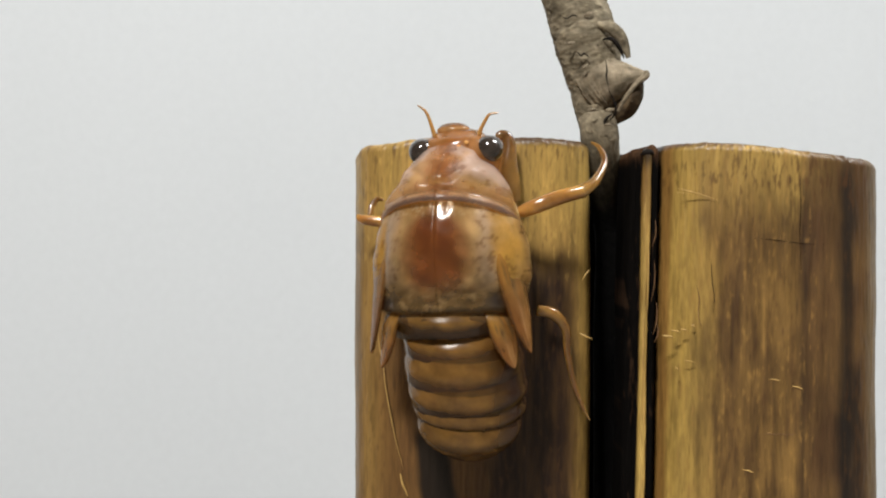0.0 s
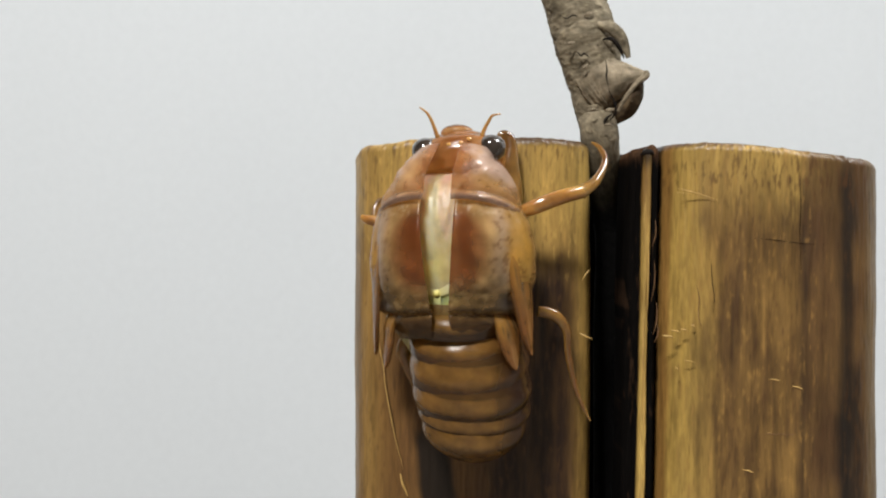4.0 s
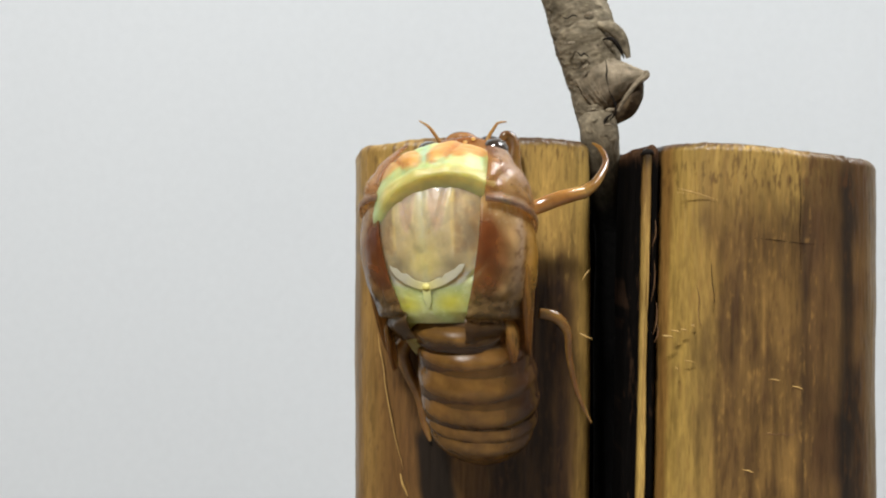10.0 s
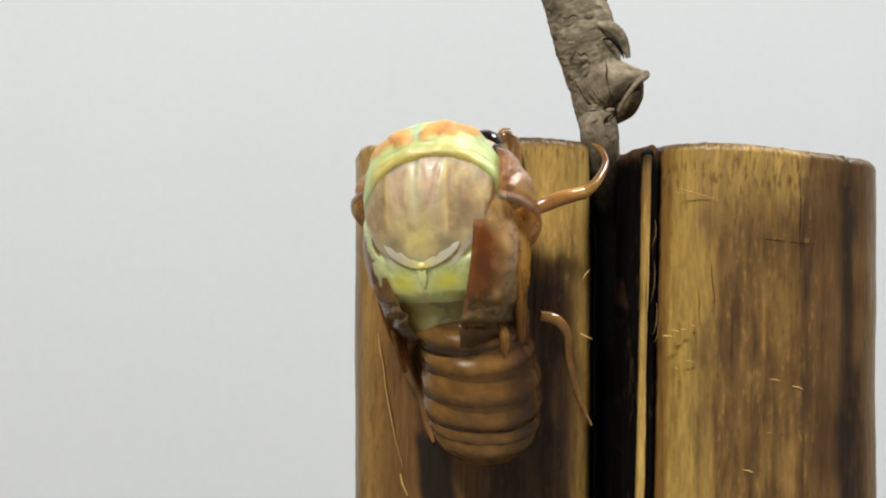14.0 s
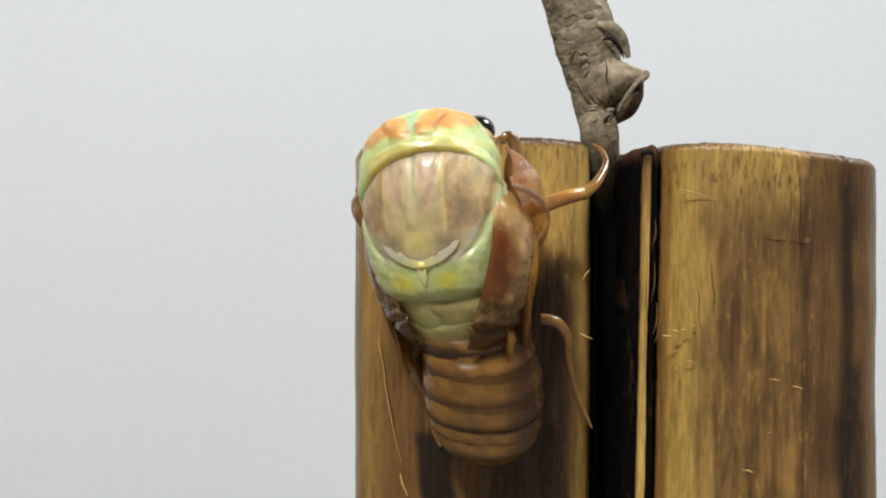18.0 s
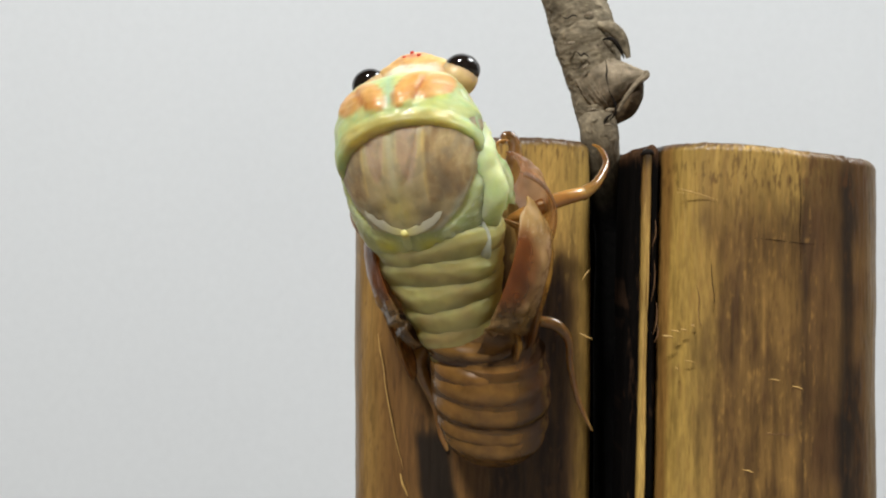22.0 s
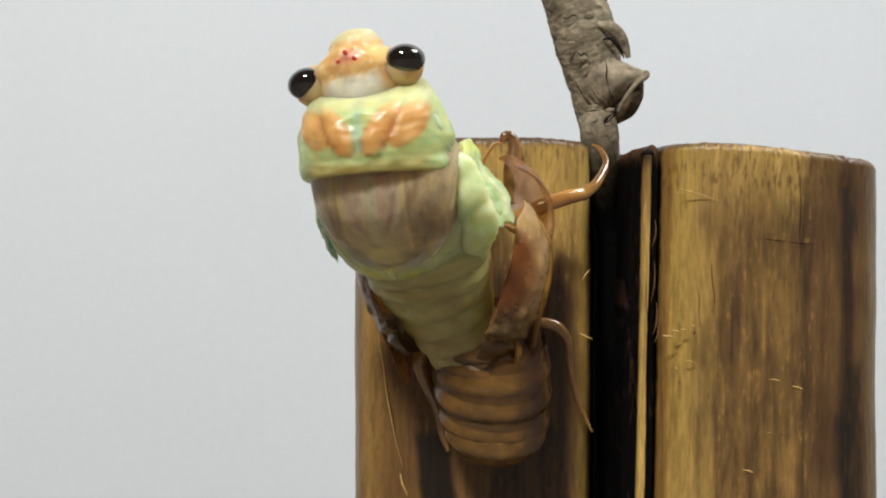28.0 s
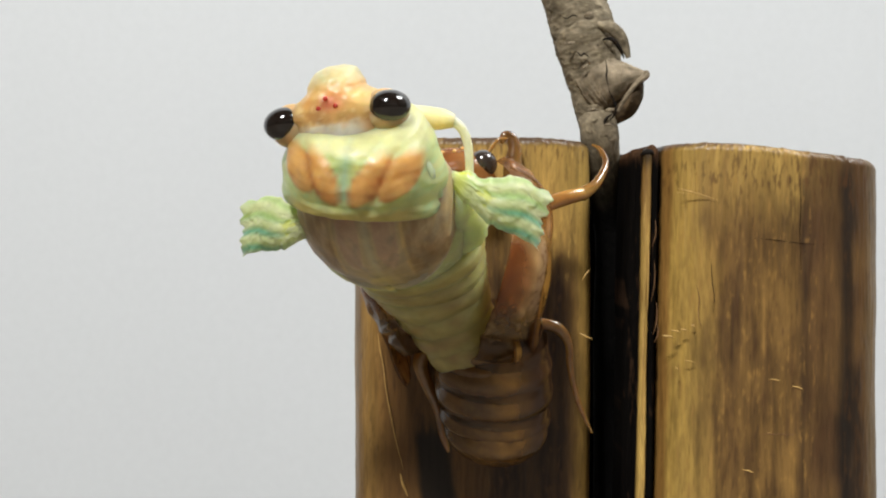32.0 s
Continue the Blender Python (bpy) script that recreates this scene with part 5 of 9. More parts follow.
    walk(halves["right"][1], [
        (0, mm_pose(2.86, -7.47, -3.33, 0.3, -1.5, -13.0)),
        (1, mm_pose(2.86, -7.47, -3.33, 0.3, -1.5, -13.0)),
        (2, mm_pose(2.86, -7.47, -3.33, 0.3, -1.5, -13.0)),
        (3, mm_pose(2.99, -7.42, -3.30, 0.7, 1.1, -9.1)),
        (3.5, mm_pose(3.02, -7.38, -3.31, 1.0, 2.3, -7.2)),
        (5.5, mm_pose(3.11, -7.23, -3.35, 2.9, 5.8, 2.6)),
        (6, mm_pose(3.12, -7.19, -3.39, 3.1, 6.1, 3.6)),
        (7, mm_pose(3.13, -7.12, -3.48, 3.6, 6.9, 5.8)),
        (8, mm_pose(3.15, -7.05, -3.56, 4.1, 7.5, 7.7)),
        (9, mm_pose(3.17, -6.98, -3.65, 4.6, 8.1, 9.8)),
        (10, mm_pose(3.19, -6.93, -3.69, 5.1, 6.7, 11.5)),
        (11, mm_pose(3.20, -6.88, -3.73, 5.7, 5.4, 13.3)),
        (12, mm_pose(2.91, -6.83, -3.77, 6.4, 5.5, 13.0)),
        (13, mm_pose(2.63, -6.78, -3.81, 7.2, 5.6, 12.8)),
        (14, mm_pose(2.62, -6.73, -3.85, 7.6, 5.3, 13.4)),
        (14.5, mm_pose(2.60, -6.71, -3.87, 7.7, 5.6, 13.7)),
        (16.5, mm_pose(2.56, -6.63, -3.97, 9.1, 7.2, 16.3)),
        (17, mm_pose(2.55, -6.61, -4.00, 9.3, 7.6, 16.7)),
        (18, mm_pose(2.91, -6.57, -4.05, 9.7, 8.2, 20.5)),
        (19, mm_pose(3.26, -6.53, -4.10, 10.1, 10.3, 24.4)),
        (20, mm_pose(3.31, -6.49, -4.26, 10.4, 12.0, 25.1)),
        (21, mm_pose(3.36, -6.46, -4.43, 10.7, 13.9, 25.8)),
        (22, mm_pose(3.41, -6.43, -4.60, 11.0, 14.0, 26.5)),
        (23, mm_pose(3.42, -6.39, -4.74, 10.9, 13.9, 26.1)),
        (24, mm_pose(3.42, -6.36, -4.87, 10.7, 13.9, 25.8)),
        (25, mm_pose(3.42, -6.33, -5.01, 10.6, 13.8, 25.4)),
        (25.5, mm_pose(3.42, -6.32, -5.02, 10.5, 13.8, 25.3)),
        (27.5, mm_pose(3.44, -6.29, -5.08, 10.2, 13.6, 24.6)),
        (28, mm_pose(3.44, -6.28, -5.09, 10.1, 13.6, 24.4)),
        (28.5, mm_pose(3.44, -6.28, -5.11, 10.0, 13.5, 24.1)),
        (29, mm_pose(3.45, -6.27, -5.12, 9.9, 13.5, 23.8)),
        (29.5, mm_pose(3.45, -6.26, -5.14, 9.8, 13.4, 23.6)),
        (30, mm_pose(3.45, -6.25, -5.15, 9.7, 13.3, 23.3)),
        (30.5, mm_pose(3.46, -6.25, -5.17, 9.6, 13.3, 23.1)),
        (31, mm_pose(3.46, -6.24, -5.18, 9.5, 13.2, 22.8)),
        (31.5, mm_pose(3.47, -6.23, -5.20, 9.4, 13.2, 22.5)),
        (32, mm_pose(3.47, -6.23, -5.21, 9.3, 13.1, 22.3)),
    ])
    walk(shell_head, [
        (0, mm_pose(0.86, -4.11, 11.04, 0.3, -1.5, -13.0)),
        (1, mm_pose(0.91, -4.04, 10.97, -2.1, -1.5, -13.0)),
        (2, mm_pose(0.96, -3.97, 10.91, -4.6, -1.5, -13.0)),
        (3, mm_pose(1.01, -3.90, 10.84, -7.0, -1.5, -13.0)),
        (3.5, mm_pose(1.03, -3.86, 10.80, -8.4, -1.5, -13.0)),
        (5.5, mm_pose(1.13, -3.70, 10.62, -14.0, -1.5, -13.0)),
        (6, mm_pose(1.15, -3.64, 10.57, -15.1, -1.5, -13.0)),
        (7, mm_pose(1.20, -3.53, 10.46, -17.4, -1.5, -13.0)),
        (8, mm_pose(1.25, -3.41, 10.36, -19.7, -1.5, -13.0)),
        (9, mm_pose(1.30, -3.30, 10.25, -22.0, -1.5, -13.0)),
        (10, mm_pose(1.30, -3.18, 10.12, -23.6, -1.5, -13.0)),
        (11, mm_pose(1.30, -3.06, 9.99, -25.2, -1.5, -13.0)),
        (12, mm_pose(1.30, -2.94, 9.86, -26.8, -1.5, -13.0)),
        (13, mm_pose(1.30, -2.82, 9.73, -28.4, -1.5, -13.0)),
        (14, mm_pose(1.30, -2.70, 9.60, -30.0, -1.5, -13.0)),
        (14.5, mm_pose(1.17, -2.66, 9.53, -30.6, -1.5, -13.0)),
        (16.5, mm_pose(0.63, -2.50, 9.25, -33.0, -1.5, -13.0)),
        (17, mm_pose(0.50, -2.46, 9.18, -33.6, -1.5, -13.0)),
        (18, mm_pose(0.25, -2.38, 9.04, -34.8, -1.5, -13.0)),
        (19, mm_pose(0.00, -2.30, 8.90, -36.0, -1.5, -13.0)),
        (20, mm_pose(-0.17, -2.29, 8.82, -36.2, -1.5, -13.0)),
        (21, mm_pose(-0.33, -2.28, 8.73, -36.3, -1.5, -13.0)),
        (22, mm_pose(-0.50, -2.28, 8.65, -36.5, -1.5, -13.0)),
        (23, mm_pose(-0.67, -2.27, 8.57, -36.6, -1.5, -13.0)),
        (24, mm_pose(-0.83, -2.26, 8.48, -36.8, -1.5, -13.0)),
        (25, mm_pose(-1.00, -2.25, 8.40, -36.9, -1.5, -13.0)),
        (25.5, mm_pose(-1.00, -2.25, 8.40, -37.0, -1.5, -13.0)),
        (27.5, mm_pose(-1.00, -2.23, 8.40, -37.3, -1.5, -13.0)),
        (28, mm_pose(-1.00, -2.23, 8.40, -37.4, -1.5, -13.0)),
        (28.5, mm_pose(-0.85, -2.23, 8.46, -37.5, -1.5, -13.0)),
        (29, mm_pose(-0.70, -2.22, 8.53, -37.5, -1.5, -13.0)),
        (29.5, mm_pose(-0.55, -2.22, 8.59, -37.6, -1.5, -13.0)),
        (30, mm_pose(-0.40, -2.22, 8.65, -37.7, -1.5, -13.0)),
        (30.5, mm_pose(-0.25, -2.21, 8.71, -37.8, -1.5, -13.0)),
        (31, mm_pose(-0.10, -2.21, 8.78, -37.8, -1.5, -13.0)),
        (31.5, mm_pose(0.05, -2.20, 8.84, -37.9, -1.5, -13.0)),
        (32, mm_pose(0.20, -2.20, 8.90, -38.0, -1.5, -13.0)),
    ])
    for sign, (feeler, base) in antennae.items():
        walk(feeler, [(t, mm_pose(base[0] + (dx if sign > 0 else 0), base[1], base[2], rx if sign > 0 else rx * 2.6, 0, rz * sign)) for t, rx, rz, dx in
                      ((0, 0, 0, 0), (3, 6, 0, 0), (5.5, 12, 0, 0), (9, 20, 5, 0), (14, 28, 8, 0.3), (19, 34, 10, 1.2), (25, 36, 10, 2.1), (32, 36, 10, 1.0))])
    walk(rings[0], [
        (0, mm_pose(0.15, -5.20, -3.34, 2.1, -0.7, -8.0)),
        (1, mm_pose(0.28, -5.11, -3.39, 2.3, -0.5, -8.0)),
        (2, mm_pose(0.42, -5.03, -3.45, 2.6, -0.3, -8.0)),
        (3, mm_pose(0.56, -4.94, -3.50, 2.8, -0.2, -8.0)),
        (3.5, mm_pose(0.63, -4.90, -3.53, 2.9, -0.1, -8.0)),
        (5.5, mm_pose(0.90, -4.73, -3.64, 3.4, 0.3, -8.0)),
        (6, mm_pose(0.95, -4.69, -3.75, 3.5, 0.4, -8.0)),
        (7, mm_pose(1.06, -4.60, -3.97, 3.7, 0.6, -8.0)),
        (8, mm_pose(1.16, -4.52, -4.18, 3.9, 0.8, -8.0)),
        (9, mm_pose(1.26, -4.43, -4.40, 4.2, 0.9, -8.0)),
        (10, mm_pose(1.33, -4.33, -4.46, 4.4, 1.1, -8.0)),
        (11, mm_pose(1.40, -4.23, -4.51, 4.6, 1.3, -8.0)),
        (12, mm_pose(1.48, -4.13, -4.57, 4.8, 1.5, -8.0)),
        (13, mm_pose(1.55, -4.02, -4.62, 5.1, 1.7, -8.0)),
        (14, mm_pose(1.62, -3.92, -4.68, 5.3, 1.9, -8.0)),
        (14.5, mm_pose(1.64, -3.87, -4.71, 5.4, 1.9, -8.0)),
        (16.5, mm_pose(1.71, -3.67, -4.85, 5.9, 2.3, -8.0)),
        (17, mm_pose(1.72, -3.62, -4.88, 6.0, 2.4, -8.0)),
        (18, mm_pose(1.75, -3.56, -4.94, 6.2, 2.6, -8.0)),
        (19, mm_pose(1.79, -3.50, -5.00, 6.4, 2.8, -8.0)),
        (20, mm_pose(1.96, -3.47, -5.18, 6.7, 3.0, -8.0)),
        (21, mm_pose(2.13, -3.44, -5.37, 6.7, 3.0, -8.0)),
        (22, mm_pose(2.30, -3.41, -5.57, 6.7, 3.0, -8.0)),
        (23, mm_pose(2.32, -3.38, -5.61, 6.7, 3.0, -8.0)),
        (24, mm_pose(2.35, -3.35, -5.66, 6.7, 3.0, -8.0)),
        (25, mm_pose(2.38, -3.32, -5.70, 6.7, 3.0, -8.0)),
        (25.5, mm_pose(2.39, -3.30, -5.73, 6.7, 3.0, -8.0)),
        (27.5, mm_pose(2.44, -3.24, -5.73, 6.7, 3.0, -8.0)),
        (28, mm_pose(2.46, -3.22, -5.73, 6.7, 3.0, -8.0)),
        (28.5, mm_pose(2.47, -3.21, -5.75, 6.7, 3.0, -8.0)),
        (29, mm_pose(2.48, -3.19, -5.76, 6.7, 3.0, -8.0)),
        (29.5, mm_pose(2.50, -3.18, -5.78, 6.7, 3.0, -8.0)),
        (30, mm_pose(2.51, -3.16, -5.79, 6.7, 3.0, -8.0)),
        (30.5, mm_pose(2.52, -3.15, -5.80, 6.7, 3.0, -8.0)),
        (31, mm_pose(2.53, -3.13, -5.82, 6.7, 3.0, -8.0)),
        (31.5, mm_pose(2.55, -3.12, -5.83, 6.7, 3.0, -8.0)),
        (32, mm_pose(2.56, -3.10, -5.84, 6.7, 3.0, -8.0)),
    ])
    walk(rings[1], [
        (0, mm_pose(0.81, -4.50, -5.39, 5.1, -0.3, -8.0)),
        (1, mm_pose(0.93, -4.46, -5.43, 5.3, -0.1, -8.0)),
        (2, mm_pose(1.05, -4.41, -5.47, 5.5, 0.1, -8.0)),
        (3, mm_pose(1.16, -4.37, -5.52, 5.8, 0.3, -8.0)),
        (3.5, mm_pose(1.22, -4.34, -5.54, 5.9, 0.3, -8.0)),
        (5.5, mm_pose(1.46, -4.26, -5.63, 6.3, 0.7, -8.0)),
        (6, mm_pose(1.53, -4.23, -5.71, 6.5, 0.8, -7.9)),
        (7, mm_pose(1.66, -4.19, -5.87, 6.7, 1.0, -7.9)),
        (8, mm_pose(1.79, -4.14, -6.03, 6.9, 1.2, -7.9)),
        (9, mm_pose(1.92, -4.10, -6.19, 7.1, 1.4, -7.9)),
        (10, mm_pose(1.99, -4.04, -6.30, 7.4, 1.5, -7.9)),
        (11, mm_pose(2.07, -3.98, -6.40, 7.6, 1.7, -7.9)),
        (12, mm_pose(2.14, -3.92, -6.51, 7.8, 1.9, -7.9)),
        (13, mm_pose(2.21, -3.86, -6.62, 8.0, 2.1, -7.9)),
        (14, mm_pose(2.28, -3.80, -6.73, 8.3, 2.3, -7.9)),
        (14.5, mm_pose(2.30, -3.77, -6.76, 8.4, 2.4, -7.9)),
        (16.5, mm_pose(2.37, -3.65, -6.87, 8.8, 2.7, -7.9)),
        (17, mm_pose(2.38, -3.62, -6.89, 8.9, 2.8, -7.9)),
        (18, mm_pose(2.41, -3.56, -6.95, 9.2, 3.0, -7.9)),
        (19, mm_pose(2.45, -3.50, -7.00, 9.4, 3.2, -7.9)),
        (20, mm_pose(2.65, -3.47, -7.17, 9.6, 3.4, -7.9)),
        (21, mm_pose(2.85, -3.44, -7.37, 9.6, 3.4, -7.9)),
        (22, mm_pose(3.06, -3.41, -7.57, 9.6, 3.4, -7.9)),
        (23, mm_pose(3.09, -3.38, -7.46, 9.6, 3.4, -7.9)),
        (24, mm_pose(3.11, -3.35, -7.35, 9.6, 3.4, -7.9)),
        (25, mm_pose(3.14, -3.32, -7.25, 9.6, 3.4, -7.9)),
        (25.5, mm_pose(3.15, -3.30, -7.20, 9.6, 3.4, -7.9)),
        (27.5, mm_pose(3.21, -3.24, -7.01, 9.6, 3.4, -7.9)),
        (28, mm_pose(3.22, -3.22, -6.96, 9.6, 3.4, -7.9)),
        (28.5, mm_pose(3.24, -3.21, -6.96, 9.6, 3.4, -7.9)),
        (29, mm_pose(3.26, -3.19, -6.96, 9.6, 3.4, -7.9)),
        (29.5, mm_pose(3.28, -3.18, -6.95, 9.6, 3.4, -7.9)),
        (30, mm_pose(3.30, -3.16, -6.95, 9.6, 3.4, -7.9)),
        (30.5, mm_pose(3.32, -3.15, -6.94, 9.6, 3.4, -7.9)),
        (31, mm_pose(3.34, -3.13, -6.94, 9.6, 3.4, -7.9)),
        (31.5, mm_pose(3.36, -3.12, -6.94, 9.6, 3.4, -7.9)),
        (32, mm_pose(3.38, -3.10, -6.93, 9.6, 3.4, -7.9)),
    ])
    walk(rings[2], [
        (0, mm_pose(1.11, -4.50, -7.83, 8.1, 0.1, -7.9)),
        (1, mm_pose(1.22, -4.46, -7.89, 8.3, 0.3, -7.9)),
        (2, mm_pose(1.33, -4.41, -7.95, 8.5, 0.5, -7.9)),
        (3, mm_pose(1.44, -4.37, -8.02, 8.7, 0.7, -7.9)),
        (3.5, mm_pose(1.49, -4.34, -8.05, 8.9, 0.8, -7.9)),
        (5.5, mm_pose(1.72, -4.26, -8.17, 9.3, 1.1, -7.9)),
        (6, mm_pose(1.78, -4.23, -8.27, 9.4, 1.2, -7.9)),
        (7, mm_pose(1.91, -4.19, -8.47, 9.7, 1.4, -7.9)),
        (8, mm_pose(2.04, -4.14, -8.68, 9.9, 1.6, -7.9)),
        (9, mm_pose(2.17, -4.10, -8.88, 10.1, 1.8, -7.9)),
        (10, mm_pose(2.25, -4.04, -8.94, 10.3, 1.9, -7.9)),
        (11, mm_pose(2.32, -3.98, -9.01, 10.6, 2.1, -7.9)),
        (12, mm_pose(2.39, -3.92, -9.07, 10.8, 2.3, -7.9)),
        (13, mm_pose(2.46, -3.86, -9.14, 11.0, 2.5, -7.9)),
        (14, mm_pose(2.54, -3.80, -9.20, 11.2, 2.7, -7.8)),
        (14.5, mm_pose(2.55, -3.77, -9.21, 11.4, 2.8, -7.8)),
        (16.5, mm_pose(2.59, -3.65, -9.24, 11.8, 3.1, -7.8)),
        (17, mm_pose(2.60, -3.62, -9.25, 11.9, 3.2, -7.8)),
        (18, mm_pose(2.63, -3.56, -9.27, 12.2, 3.4, -7.8)),
        (19, mm_pose(2.65, -3.50, -9.28, 12.4, 3.6, -7.8)),
        (20, mm_pose(2.89, -3.47, -9.22, 12.6, 3.8, -7.8)),
        (21, mm_pose(3.12, -3.44, -9.17, 12.6, 3.8, -7.8)),
        (22, mm_pose(3.36, -3.41, -9.13, 12.6, 3.8, -7.8)),
        (23, mm_pose(3.38, -3.38, -9.00, 12.6, 3.8, -7.8)),
        (24, mm_pose(3.40, -3.35, -8.87, 12.6, 3.8, -7.8)),
        (25, mm_pose(3.42, -3.32, -8.73, 12.6, 3.8, -7.8)),
        (25.5, mm_pose(3.43, -3.30, -8.67, 12.6, 3.8, -7.8)),
        (27.5, mm_pose(3.46, -3.24, -8.48, 12.6, 3.8, -7.8)),
        (28, mm_pose(3.47, -3.22, -8.44, 12.6, 3.8, -7.8)),
        (28.5, mm_pose(3.49, -3.21, -8.42, 12.6, 3.8, -7.8)),
        (29, mm_pose(3.50, -3.19, -8.41, 12.6, 3.8, -7.8)),
        (29.5, mm_pose(3.51, -3.18, -8.39, 12.6, 3.8, -7.8)),
        (30, mm_pose(3.53, -3.16, -8.37, 12.6, 3.8, -7.8)),
        (30.5, mm_pose(3.54, -3.15, -8.36, 12.6, 3.8, -7.8)),
        (31, mm_pose(3.55, -3.13, -8.34, 12.6, 3.8, -7.8)),
        (31.5, mm_pose(3.57, -3.12, -8.33, 12.6, 3.8, -7.8)),
        (32, mm_pose(3.58, -3.10, -8.31, 12.6, 3.8, -7.8)),
    ])
    walk(rings[3], [
        (0, mm_pose(1.41, -4.50, -10.09, 10.0, 0.4, -7.9)),
        (1, mm_pose(1.50, -4.46, -10.16, 10.3, 0.6, -7.9)),
        (2, mm_pose(1.59, -4.41, -10.24, 10.5, 0.8, -7.9)),
        (3, mm_pose(1.69, -4.37, -10.31, 10.7, 0.9, -7.9)),
        (3.5, mm_pose(1.73, -4.34, -10.35, 10.8, 1.0, -7.9)),
        (5.5, mm_pose(1.92, -4.26, -10.50, 11.3, 1.4, -7.8)),
        (6, mm_pose(1.99, -4.23, -10.59, 11.4, 1.5, -7.8)),
        (7, mm_pose(2.14, -4.19, -10.75, 11.6, 1.7, -7.8)),
        (8, mm_pose(2.28, -4.14, -10.92, 11.9, 1.9, -7.8)),
        (9, mm_pose(2.43, -4.10, -11.09, 12.1, 2.0, -7.8)),
        (10, mm_pose(2.47, -4.04, -11.13, 12.3, 2.2, -7.8)),
        (11, mm_pose(2.51, -3.98, -11.16, 12.5, 2.4, -7.8)),
        (12, mm_pose(2.55, -3.92, -11.20, 12.8, 2.6, -7.8)),
        (13, mm_pose(2.60, -3.86, -11.24, 13.0, 2.8, -7.8)),
        (14, mm_pose(2.64, -3.80, -11.28, 13.2, 3.0, -7.8)),
        (14.5, mm_pose(2.65, -3.77, -11.29, 13.3, 3.0, -7.8)),
        (16.5, mm_pose(2.72, -3.65, -11.31, 13.8, 3.4, -7.8)),
        (17, mm_pose(2.74, -3.62, -11.32, 13.9, 3.5, -7.8)),
        (18, mm_pose(2.77, -3.56, -11.33, 14.1, 3.7, -7.8)),
        (19, mm_pose(2.80, -3.50, -11.34, 14.4, 3.9, -7.8)),
        (20, mm_pose(3.02, -3.47, -11.23, 14.6, 4.0, -7.7)),
        (21, mm_pose(3.24, -3.44, -11.14, 14.6, 4.0, -7.7)),
        (22, mm_pose(3.46, -3.41, -11.05, 14.6, 4.0, -7.7)),
        (23, mm_pose(3.48, -3.38, -10.94, 14.6, 4.0, -7.7)),
        (24, mm_pose(3.50, -3.35, -10.84, 14.6, 4.0, -7.7)),
        (25, mm_pose(3.52, -3.32, -10.73, 14.6, 4.0, -7.7)),
        (25.5, mm_pose(3.53, -3.30, -10.68, 14.6, 4.0, -7.7)),
        (27.5, mm_pose(3.57, -3.24, -10.57, 14.6, 4.0, -7.7)),
        (28, mm_pose(3.57, -3.22, -10.55, 14.6, 4.0, -7.7)),
        (28.5, mm_pose(3.59, -3.21, -10.54, 14.6, 4.0, -7.7)),
        (29, mm_pose(3.60, -3.19, -10.53, 14.6, 4.0, -7.7)),
        (29.5, mm_pose(3.61, -3.18, -10.52, 14.6, 4.0, -7.7)),
        (30, mm_pose(3.63, -3.16, -10.51, 14.6, 4.0, -7.7)),
        (30.5, mm_pose(3.64, -3.15, -10.50, 14.6, 4.0, -7.7)),
        (31, mm_pose(3.66, -3.13, -10.49, 14.6, 4.0, -7.7)),
        (31.5, mm_pose(3.67, -3.12, -10.48, 14.6, 4.0, -7.7)),
        (32, mm_pose(3.68, -3.10, -10.47, 14.6, 4.0, -7.7)),
    ])
